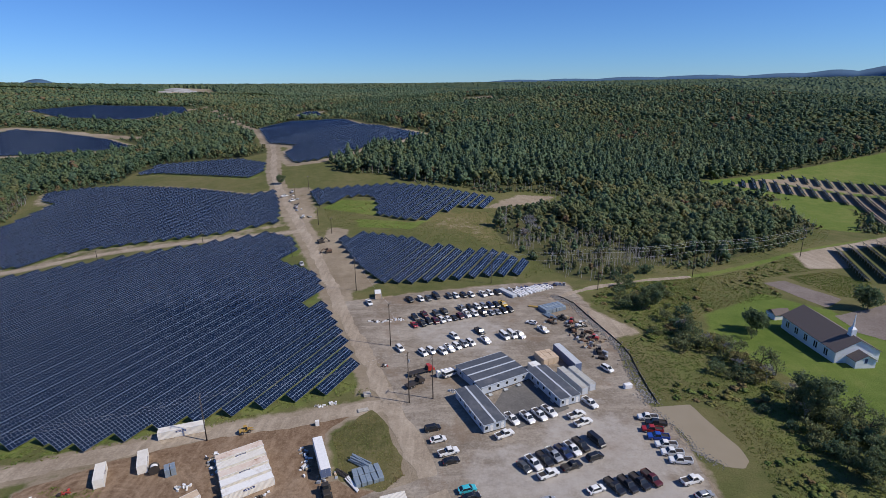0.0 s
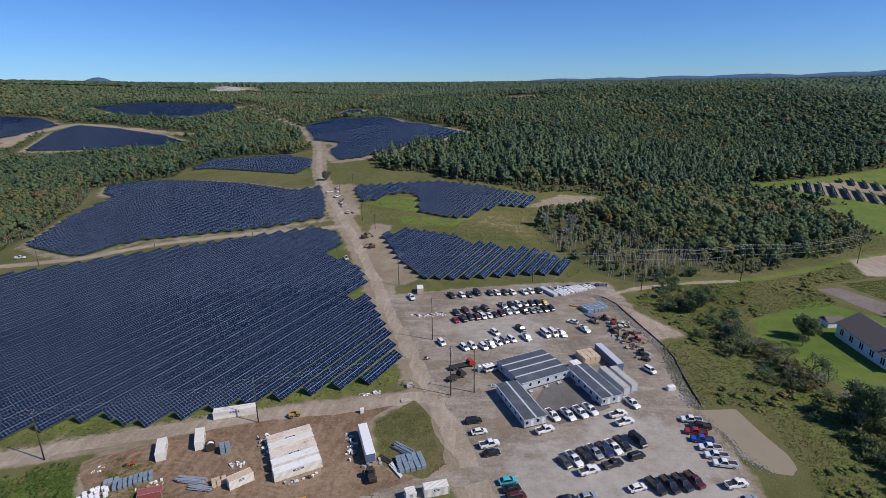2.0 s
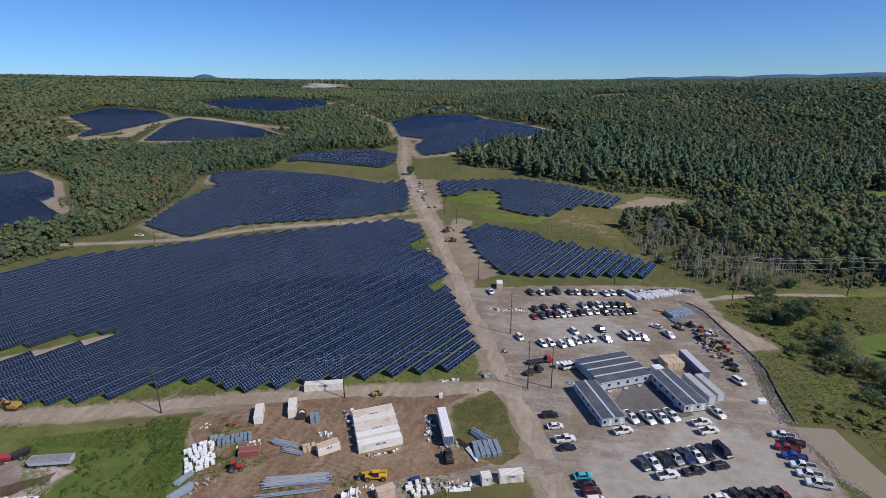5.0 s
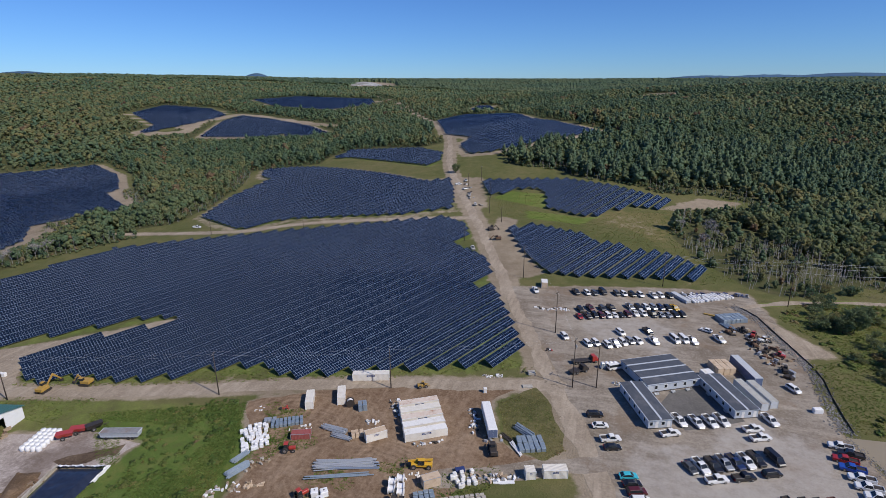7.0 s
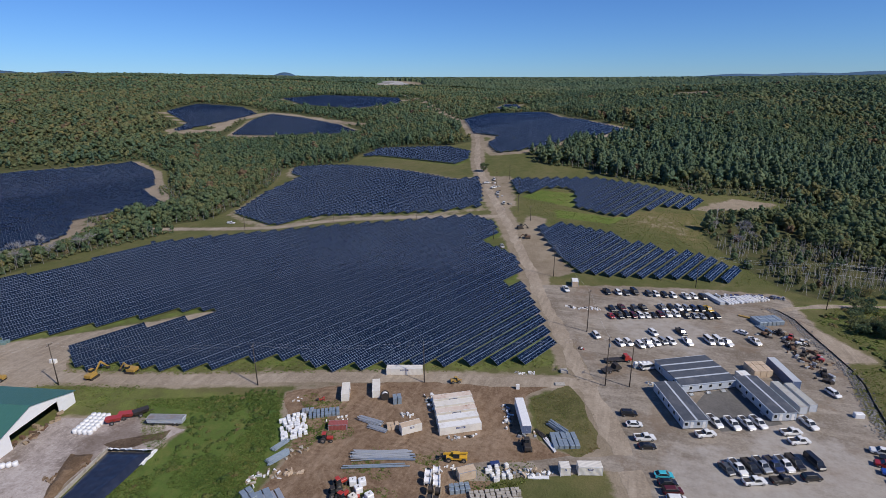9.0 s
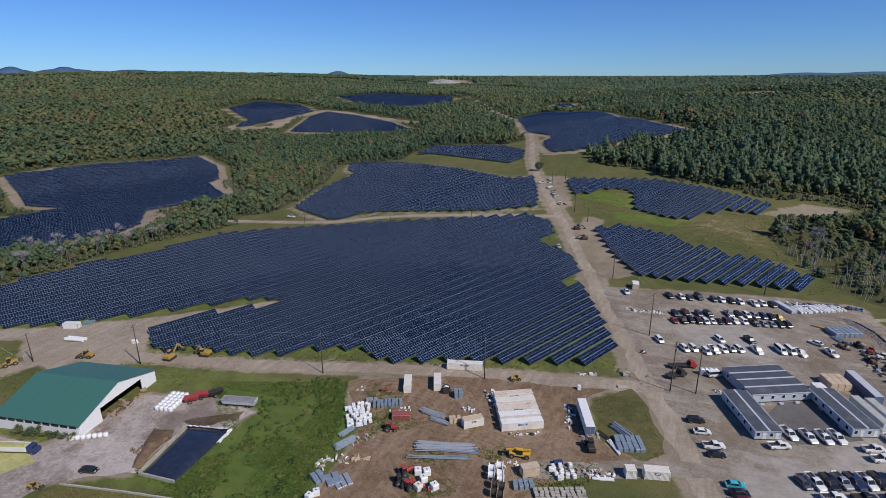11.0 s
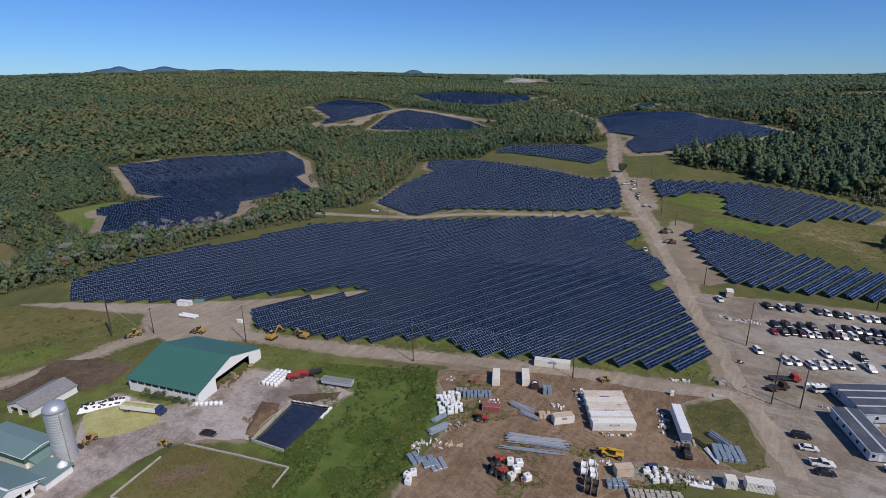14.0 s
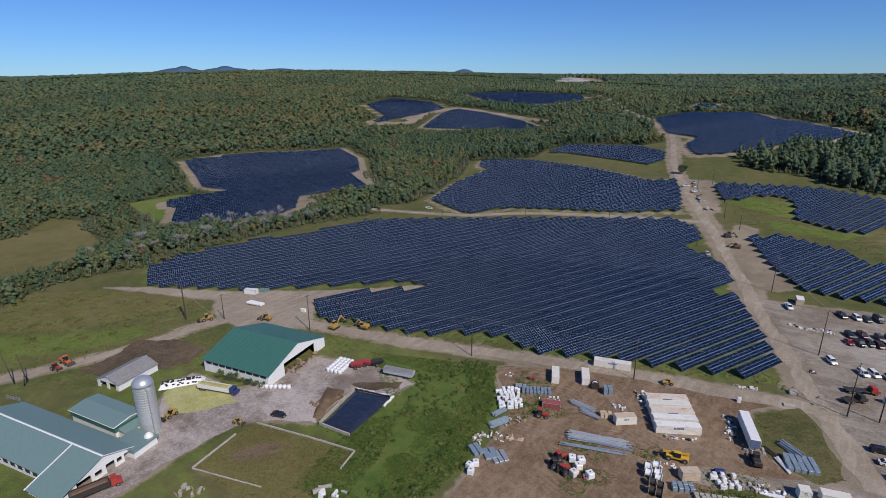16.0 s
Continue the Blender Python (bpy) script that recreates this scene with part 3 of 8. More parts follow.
FIELD_W2 = [(-587, 643), (-631, 749), (-634, 804), (-560, 789), (-465, 745), (-393, 680), (-402, 671)]
FIELD_W3 = [(-746, 996), (-709, 1112), (-538, 1145), (-492, 1057), (-533, 929), (-652, 928)]
FIELD_1 = [(-706, 304), (-687, 388), (-604, 480), (-537, 449), (-484, 401), (-478, 380), (-400, 332), (-415, 305), (-436, 276), (-393, 239), (-382, 214), (-402, 175), (-425, 148), (-484, 182), (-499, 180), (-515, 188), (-521, 209), (-517, 250), (-529, 255), (-562, 248), (-626, 275)]
EAST_1 = [(237, 306), (209, 249), (218, 242), (300, 270), (330, 330), (285, 324), (256, 315)]
EAST_2 = [(268, 499), (314, 523), (386, 451), (440, 400), (400, 330), (308, 353), (342, 429), (329, 460), (310, 470)]
EAST_3 = [(336, 531), (355, 534), (420, 494), (470, 460), (440, 420), (393, 459), (350, 507)]
OPEN = [(-330, -200), (-324, 20), (-343, 48), (-330, 90), (-340, 113), (-338, 153), (-335, 204), (-312, 258), (-330, 275), (-310, 294), (-322, 353), (-350, 430), (-372, 472), (-300, 490), (-305, 520), (-290, 555), (-200, 545), (-182, 560), (-215, 640), (-195, 640), (-160, 560), (-134, 528), (-102, 492), (-91, 468), (-51, 459), (-30, 437), (5, 430), (13, 426), (39, 411), (66, 420), (104, 408), (66, 382), (44, 372), (34, 321), (49, 279), (62, 255), (78, 247), (113, 273), (139, 270), (224, 325), (274, 371), (310, 340), (420, 300), (420, -200)]
FIELDS_NEAR = [BIG, FIELD_2, FIELD_3, FIELD_4, FIELD_5, FIELD_1]
FIELDS_FAR = [FIELD_6, FIELD_7, FIELD_W1, FIELD_W2, FIELD_W3]


def spread(core0, core1, step, out0, out1, grow=1.18):
    """Grid lines, even within the core and wider and wider outside."""
    mid = list(np.arange(core0, core1 + step, step))
    lo, hi, s = [], [], step
    a, b = mid[0], mid[-1]
    while a > out0 or b < out1:
        s *= grow
        s = min(s, 160)
        if a > out0:
            a -= s
            lo.append(a)
        if b < out1:
            b += s
            hi.append(b)
    return np.array(lo[::-1] + mid + hi)


def clearing(x, y):
    """Positive where no wood grows."""
    d = np.maximum(np.maximum(inside(OPEN, x, y), inside(NORTH_LAWN, x, y)), inside(EAST_LAWN, x, y))
    d = np.maximum(d, inside(OLIVE_FIELD, x, y))
    d = np.maximum(d, inside(FIELD_1, x, y) + 13)
    d = np.maximum(d, inside([(-402, 172), (-425, 140), (-540, 165), (-545, 215), (-500, 240)], x, y))
    for f in FIELDS_FAR:
        d = np.maximum(d, inside(f, x, y) + 12)
    d = np.maximum(d, inside(EAST_1, x, y) + 10)
    for line, w in ((FAR_ROAD[:3], 14), (FAR_ROAD[2:], 5), (WEST_FIELD_ROAD, 22), (QUARRY_ROAD, 5)):
        d = np.maximum(d, along(line, w, x, y))
    d = np.maximum(d, inside(QUARRY, x, y))
    d = np.maximum(d, inside(BALD, x, y))
    return d


FAR_ROAD = [(-174, 556), (-200, 625), (-244, 721), (-309, 852), (-366, 955), (-473, 1124)]
WEST_FIELD_ROAD = [(-688, 627), (-636, 665), (-667, 739), (-651, 815), (-567, 803), (-430, 758)]
QUARRY_ROAD = [(-473, 1124), (-583, 1263)]
BALD = [(40.9, 1112.9), (54.0, 1221.3), (119.5, 1176.3), (106.3, 1096.6)]
QUARRY = [(-896, 1749), (-1150, 2400), (-940, 2258), (-778, 1885)]

gx, gy = spread(-600, 330, 3.0, -4900, 4900), spread(0, 730, 3.0, -4900, 4900)
X, Y = np.meshgrid(gx, gy)
soft = lambda d, w: np.clip(d / w + 0.5, 0, 1)
bare = np.zeros_like(X)
for f in FIELDS_NEAR + FIELDS_FAR:
    d = inside(f, X, Y)
    bare = np.maximum(bare, soft(d + 9, 6) * soft(-d + 2, 6) * (0.85 if f in FIELDS_FAR or f is FIELD_1 else 0.55 if f is FIELD_2 else 0.3))
for line, w in ((ROAD, 14), (WEST_ROAD, 10), (MID_ROAD, 8), (FAR_ROAD, 14), (WEST_FIELD_ROAD, 20), (QUARRY_ROAD, 12)):
    bare = np.maximum(bare, soft(along(line, w, X, Y), 6))
for p in (EAST_2, EAST_3, [(300, 525), (340, 528), (470, 455), (440, 405), (380, 460)]):
    bare = np.maximum(bare, soft(inside(p, X, Y) - 3, 8) * .8)
for p in (LOT, YARD, FARM_YARD, WEST_GRAVEL, PAD, SOLAR_GRAVEL):
    bare = np.maximum(bare, soft(inside(p, X, Y) + 1, 6))
EASTERN = [(-74, 335), (-62, 330), (-60, 306), (-47, 272), (-33, 246), (-40, 238), (-52, 238), (-60, 262), (-72, 300)]   # bare strip beside the road
bare = np.maximum(bare, soft(inside(EASTERN, X, Y) + 1, 8))
bare = np.maximum(bare, soft(inside([(-130, 428), (-108, 430), (-86, 352), (-99, 348)], X, Y) + 1, 8) * .75)
bare = np.maximum(bare, soft(inside([(-396, 332), (-478, 384), (-484, 404), (-460, 392), (-385, 330), (-376, 270), (-392, 240), (-420, 280), (-412, 306)], X, Y), 12))
bare = np.maximum(bare, soft(inside([(-38, 348), (-12, 334), (28, 304), (36, 330), (30, 362), (8, 362)], X, Y), 20) * .42)
bare = np.maximum(bare, soft(inside([(28, 373), (60, 408), (90, 410), (75, 392), (45, 375)], X, Y), 10))
bare = np.maximum(bare, np.maximum(soft(inside(QUARRY, X, Y), 40), soft(inside(BALD, X, Y), 20)))
lawn = np.zeros_like(X)
for p in ([(-300, -20), (-262, 2), (-243, 27), (-238, 48), (-247, 50), (-262, 30), (-288, 8)], [(-121, 78), (-106, 93), (-98, 79), (-95.6, 62), (-106.5, 58)], CHURCH_LAWN, NORTH_LAWN, EAST_LAWN, [(-402, 172), (-425, 140), (-540, 165), (-545, 215), (-500, 240)], [(-48, 389), (-76, 394), (-88, 376), (-46, 357)], [(-60, 352), (-20, 343), (-5, 352), (-20, 330), (-55, 335)]):
    lawn = np.maximum(lawn, soft(inside(p, X, Y), 8))
FARM_GREEN = [(-420, -60), (-345, 18), (-313, 58), (-242, 84), (-215, 86), (-187, 91), (-155, 100), (-108, 110), (-92, 100), (-90, 30), (-100, -30), (-250, -60)]
lawn = np.maximum(lawn, soft(along(EAST_TRACK, 5, X, Y), 3) * 0.8)
lawn = np.maximum(lawn, soft(inside(FARM_GREEN, X, Y), 10) * np.where(X < -205, .40, .52))
for f in (BIG, FIELD_2, FIELD_5):
    lawn = np.maximum(lawn, soft(inside(f, X, Y) + 6, 6) * 0.5)
lush = soft(inside([(66, 100), (80, 108), (80, 140), (66, 182), (80, 190), (62, 222), (80, 250), (130, 255), (104, 205), (118, 140), (118, 60), (66, 60)], X, Y), 10) * 0.45
lush = np.maximum(lush, soft(inside(LAWN, X, Y), 8) * .62)
lush = np.maximum(lush, soft(inside([(-134, 48), (-112, 70), (-104, 104), (-90, 90), (-86, 60), (-90, 30), (-119, 30), (-116, 48)], X, Y), 10) * 0.7)
dry = soft(inside([(-345, 20), (-313, 58), (-262, 82), (-252, 72), (-264, 32), (-300, 5)], X, Y), 12) * .8 + soft(inside(OLIVE_FIELD, X, Y), 15) + soft(inside([(-42, 350), (-10, 335), (30, 300), (40, 330), (40, 370), (10, 372)], X, Y), 20) * 0.6 + soft(inside(ENCLOSURE, X, Y), 4)
walled = 1 - soft(inside(ENCLOSURE, X, Y), 4)
lawn, lush = lawn * walled, lush * walled
wood = soft(-clearing(X, Y), 10)
V = np.stack([X, Y, gz(X, Y)], -1).reshape(-1, 3)
ny, nx = X.shape
idx = np.arange(nx * ny).reshape(ny, nx)
F = np.stack([idx[:-1, :-1], idx[:-1, 1:], idx[1:, 1:], idx[1:, :-1]], -1).reshape(-1, 4)
me = big_mesh("ground", V, F, M["ground"], {"bare": bare.ravel(), "lawn": lawn.ravel(), "lush": lush.ravel(), "dry": np.clip(dry, 0, 1).ravel(), "wood": wood.ravel()})
me.shade_smooth()
ground = tagged(new("ground", me), "rolling meadow and woodland ground with dry and green grass", "ground", kind="structure")


def cover(name, dist, bounds, cell, material, label, category, lift=0.05, ragged=0.6, relief_=0.0, dig=0.0):
    """A cover on the ground where dist(x, y) > 0, its edge drawn along the zero line."""
    x0, y0, x1, y1 = bounds
    xs, ys = np.arange(x0, x1 + cell, cell), np.arange(y0, y1 + cell, cell)
    X, Y = np.meshgrid(xs, ys)
    fn = lambda a, b: dist(a, b) + ragged * (wave(a, b, 7, 2) + 0.5 * wave(a, b, 2.6, 5))
    d = fn(X, Y)
    for _ in range(2):
        e = 0.2
        g = np.stack([(fn(X + e, Y) - fn(X - e, Y)) / (2 * e), (fn(X, Y + e) - fn(X, Y - e)) / (2 * e)])
        n2 = (g ** 2).sum(0) + 1e-3
        near = np.abs(d) < 0.75 * cell
        X, Y = X - np.where(near, d * g[0] / n2, 0).clip(-cell * .7, cell * .7), Y - np.where(near, d * g[1] / n2, 0).clip(-cell * .7, cell * .7)
        d = fn(X, Y)
    ok = d > -0.12 * cell
    idx = np.arange(X.size).reshape(X.shape)
    q = np.stack([idx[:-1, :-1], idx[:-1, 1:], idx[1:, 1:], idx[1:, :-1]], -1).reshape(-1, 4)
    q = q[ok.ravel()[q].all(1)]
    q = np.concatenate([q[:, [0, 1, 2]], q[:, [0, 2, 3]]])
    xa, ya = X.ravel()[q], Y.ravel()[q]
    area = (xa[:, 1] - xa[:, 0]) * (ya[:, 2] - ya[:, 0]) - (xa[:, 2] - xa[:, 0]) * (ya[:, 1] - ya[:, 0])
    q = q[area > 0.03 * cell * cell]
    used = np.unique(q)
    back = np.zeros(X.size, int)
    back[used] = np.arange(len(used))
    z = gz(X, Y) + lift
    if relief_:
        z = z + relief_ * np.clip(d, 0, 2) * (0.6 + 0.4 * wave(X, Y, 3, 9))
    if dig:
        z = z - dig * np.clip(d, 0, 1)
    V = np.stack([X, Y, z], -1).reshape(-1, 3)[used]
    me = big_mesh(name, V, back[q], material)
    me.shade_smooth()
    return tagged(new(name, me), label, category, kind="structure")


def box_of(p, pad=6):
    p = np.array(p)
    return (*(p.min(0) - pad), *(p.max(0) + pad))


lot = cover("parking_lot", lambda x, y: inside(LOT, x, y), box_of(LOT), 1.5, M["gravel"], "dusty grey-brown gravel parking lot with tyre tracks", "parking lot", lift=0.02)
road = cover("road", lambda x, y: along(ROAD, 5.8, x, y), box_of(ROAD), 1.1, M["road"], "pale dry dirt road running uphill between the solar fields", "road", lift=0.04, ragged=0.9)
west_road = cover("road", lambda x, y: along(WEST_ROAD, 6.0, x, y), box_of(WEST_ROAD), 1.5, M["road"], "pale gravel road past the farm and the solar field", "road", lift=0.04, ragged=0.8)
mid_road = cover("road", lambda x, y: along(MID_ROAD, 4.6, x, y), box_of(MID_ROAD), 1.5, M["road"], "narrow dirt service road between two solar fields", "road", lift=0.09, ragged=0.7)
east_track = cover("track", lambda x, y: along(SANDY_TRACK, 3.2, x, y), box_of(SANDY_TRACK), 1.2, M["road"], "narrow sandy track through rough grass", "track", lift=0.04, ragged=0.8)
yard = cover("storage_yard", lambda x, y: inside(YARD, x, y), box_of(YARD), 1.2, M["dirt"], "churned brown dirt storage yard with tyre tracks", "yard", lift=0.025, ragged=1.0)
yard_road = cover("yard_track", lambda x, y: along(YARD_ROAD, 6, x, y), box_of(YARD_ROAD), 1.2, M["gravel"], "gravel track joining yard and road", "track", lift=0.045, ragged=0.7)
west_gravel = cover("gravel_area", lambda x, y: inside(WEST_GRAVEL, x, y), box_of(WEST_GRAVEL), 1.5, M["road"], "pale gravel turning area below the solar field", "gravel", lift=0.06, ragged=1.0)
court = cover("courtyard", lambda x, y: inside(COURT, x, y), box_of(COURT), 1.0, M["asphalt"], "dark grey paved court between the site offices", "courtyard", lift=0.035, ragged=0.25)
pad = cover("dirt_pad", lambda x, y: inside(PAD, x, y), box_of(PAD), 1.2, M["road"], "bare level dirt pad beside the parking lot", "pad", lift=0.035, ragged=0.5)
farm_yard = cover("farm_yard", lambda x, y: inside(FARM_YARD, x, y), box_of(FARM_YARD), 1.2, M["concrete"], "stained concrete and gravel farmyard", "yard", lift=0.06, ragged=0.8)
church_pad = cover("gravel_path", lambda x, y: inside(CHURCH_PAD, x, y), box_of(CHURCH_PAD), 1.5, M["pad_soil"], "grey-brown gravel pad behind the church", "gravel", lift=0.06, ragged=0.4)
church_lot = cover("church_lot", lambda x, y: inside(CHURCH_LOT, x, y), box_of(CHURCH_LOT), 1.5, M["pad_soil"], "grey gravel parking beside the church", "parking lot", lift=0.06, ragged=0.5)
solar_gravel = cover("gravel_area", lambda x, y: inside(SOLAR_GRAVEL, x, y), box_of(SOLAR_GRAVEL), 2.0, M["road"], "bare sandy strip along the eastern solar rows", "gravel", lift=0.06, ragged=0.8)
pond = cover("pond", lambda x, y: inside(POND, x, y), box_of(POND), 1.0, M["silt"], "shallow muddy brown settling pond at the lot's edge", "pond", lift=0.035, ragged=0.35)
island = cover("grass_patch", lambda x, y: inside([(-33, 128.5), (-22.6, 139.5), (-18.5, 134.7), (-10, 111), (-15.1, 106), (-26, 110)], x, y), (-36, 103, -6, 143), 0.9, M["grass_patch"], "rough brownish grass patch between yard and road", "grass", lift=0.05, ragged=0.9, relief_=0.05)
feed = cover("feed_pile", lambda x, y: inside([(-187, 30), (-190, 39), (-173, 44), (-162, 41.5), (-170, 29), (-177, 26)], x, y), (-194, 22, -158, 48), 1.0, M["feed"], "spread yellowish chopped feed on the farmyard", "feed pile", lift=0.1, ragged=1.0, relief_=0.12)
compost = cover("compost_heap", lambda x, y: inside([(-140, 66), (-134, 50.5), (-137, 49), (-146, 64)], x, y), (-150, 45, -130, 70), 0.8, M["compost"], "heaped brown compost beside the silage bunker", "compost", lift=0.1, ragged=0.8, relief_=0.9)
mud = cover("muddy_soil", lambda x, y: np.maximum(inside([(-143, 70), (-128, 82), (-126, 76), (-138, 67)], x, y), inside([(-226, 20), (-234, 42), (-222, 52), (-204, 55), (-199, 45), (-206, 35), (-213, 22)], x, y)), (-240, 0, -118, 90), 1.0, M["manure"], "dark trodden soil in the farmyard", "soil", lift=0.1, ragged=1.5)

# ---- solar fields: rows of tilted tables, each four modules high ----
ROW_ANGLE, PITCH, TILT = radians(67.0), 6.7, radians(27)
MOD_L, MOD_H = 1.00, 1.08                  # one cell block of a module, along the row and up the slope
TABLE_N = 16                              # modules along one table
TABLE_L = MOD_L * TABLE_N


def slope_frame(p, q, z_low=0.9, tilt=TILT):
    """Origin at the low edge, ex along the row, ey up the slope of the table, ez its normal."""
    ex = (q - p) / np.linalg.norm(q - p)
    side = np.array([ex[1], -ex[0], 0.0])          # towards the sun
    side /= np.linalg.norm(side)
    up = np.cross(side, ex) * -1
    up = up if up[2] > 0 else -up
    ey = -side * math.cos(tilt) + up * math.sin(tilt)
    ez = np.cross(ex, ey)
    if ez[2] < 0:
        ez = -ez
    return ex, ey, ez


def row_pieces(poly, angle=ROW_ANGLE, pitch=PITCH, phase=0.0, step=TABLE_L, least=1.0):
    """Row stretches inside an outline, cut into tables: (start, end) points on the plan."""
    p = np.array(poly, float)
    d, n = np.array([math.cos(angle), math.sin(angle)]), np.array([math.sin(angle), -math.cos(angle)])
    u, v = p @ n, p @ d
    k = math.floor((u.min() - phase) / pitch)
    while (uu := phase + k * pitch) < u.max():
        k += 1
        a, b = u, np.roll(u, -1)
        hit = (a > uu) != (b > uu)
        va, vb = v, np.roll(v, -1)
        cross = np.sort(va[hit] + (uu - a[hit]) / (b[hit] - a[hit]) * (vb[hit] - va[hit]))
        for s, e in zip(cross[::2], cross[1::2]):
            count = int((e - s) / MOD_L)
            e = s + count * MOD_L
            while s < e - least:
                f = min(s + step, e)
                yield n * uu + d * s, n * uu + d * f
                s = f


def modules(p, q, z_low, gap=0.038, tilt=TILT, hgt=4, along_=1.0):
    """Verts and quads of all modules of one table, and of its frame plate."""
    P3, Q3 = np.array([*p, gz1(*p) + z_low]), np.array([*q, gz1(*q) + z_low])
    ex, ey, ez = slope_frame(P3, Q3, tilt=tilt)
    n, step = max(1, round(np.linalg.norm(Q3 - P3) / (MOD_L * along_))), MOD_L * along_
    i, j = np.meshgrid(np.arange(n), np.arange(hgt))
    i, j = i.ravel()[:, None], j.ravel()[:, None]
    cx = np.array([gap, step - gap, step - gap, gap]) * 1.0
    cy = np.array([gap, gap, MOD_H - gap, MOD_H - gap]) * 1.0
    cy = np.where(((j == 1) & (cy > .5)) | ((j == 2) & (cy < .5)), np.where(cy > .5, cy - .05, cy + .05), cy)
    a, b = i * step + cx, (j - hgt / 2) * MOD_H + cy
    top = P3 + a[..., None] * ex + b[..., None] * ey
    return P3, Q3, ex, ey, ez, n, top


def join_fields(name, label, pieces, z_low=0.9, boxed=True, tilt=TILT, hgt=4, along_=1.0):
    """All tables of a field: glass modules in one mesh, frames, backs and legs in another."""
    gv, gf, fv, ff, lv, lf = [], [], [], [], [], []
    ng = nf = nl = 0
    for p, q in pieces:
        P3, Q3, ex, ey, ez, n, top = modules(p, q, z_low + hgt / 2 * math.sin(tilt), tilt=tilt, hgt=hgt, along_=along_)
        k = len(top)
        if boxed:
            both = np.concatenate([top + 0.05 * ez, top + 0.01 * ez], 1)          # 8 corners a module
            gv.append(both.reshape(-1, 3))
            quad = np.array([[0, 1, 2, 3], [0, 4, 5, 1], [1, 5, 6, 2], [2, 6, 7, 3], [3, 7, 4, 0]])
            gf.append((np.arange(k)[:, None, None] * 8 + quad + ng).reshape(-1, 4))
            ng += 8 * k
        else:
            gv.append((top + 0.05 * ez).reshape(-1, 3))
            gf.append(np.arange(4 * k).reshape(-1, 4) + ng)
            ng += 4 * k
        L, h = n * MOD_L * along_, hgt / 2 * MOD_H
        c = np.array([P3 + x * ex + y * ey + z * ez for z in (0.0, 0.03) for x, y in ((0, -h), (L, -h), (L, h), (0, h))])
        fv.append(c)
        ff.append(np.array([[3, 2, 1, 0], [4, 5, 6, 7], [0, 1, 5, 4], [1, 2, 6, 5], [2, 3, 7, 6], [3, 0, 4, 7]]) + nf)
        nf += 8
        if boxed:
            for x in np.arange(1.5, L, 5.0):
                for y in (-1.1, 1.1):
                    t = P3 + x * ex + y * ey
                    g = np.array([t[0], t[1], gz1(t[0], t[1]) - 0.1])
                    o = np.array([[-.08, -.08, 0], [.08, -.08, 0], [.08, .08, 0], [-.08, .08, 0]])
                    lv.append(np.concatenate([g + o, t + o]))
                    lf.append(np.array([[0, 1, 5, 4], [1, 2, 6, 5], [2, 3, 7, 6], [3, 0, 4, 7]]) + nl)
                    nl += 8
    field = thing(name, label, "solar field", kind="stuff")
    part("modules", big_mesh("modules", np.concatenate(gv), np.concatenate(gf), M["cell"]), M["cell"], field)
    part("frames", big_mesh("frames", np.concatenate(fv), np.concatenate(ff), M["alu"]), M["alu"], field)
    if lv:
        part("posts", big_mesh("posts", np.concatenate(lv), np.concatenate(lf), M["steel"]), M["steel"], field)
    return field


def table_mesh(n):
    """Meshes of a table with n modules along: the glass in one, frame plate and rails, and posts, about its own middle."""
    L, h = n * MOD_L, 2 * MOD_H
    glass, frame_, g = MB(), MB(), 0.038
    for i in range(n):
        for j in range(4):
            lo, hi = (.05 if j == 2 else 0) + g, (.05 if j == 1 else 0) + g
            glass.box(i * MOD_L + g - L / 2, j * MOD_H - h + lo, 0.01, (i + 1) * MOD_L - g - L / 2, (j + 1) * MOD_H - h - hi, 0.05)
    frame_.box(-L / 2, -h, -0.03, L / 2, h, 0.01)
    for y in (-1.2, 1.2):
        frame_.box(-L / 2, y - 0.06, -0.17, L / 2, y + 0.06, -0.03)
    return glass.mesh("panel_glass"), frame_.mesh("frame")


table_cache = {}


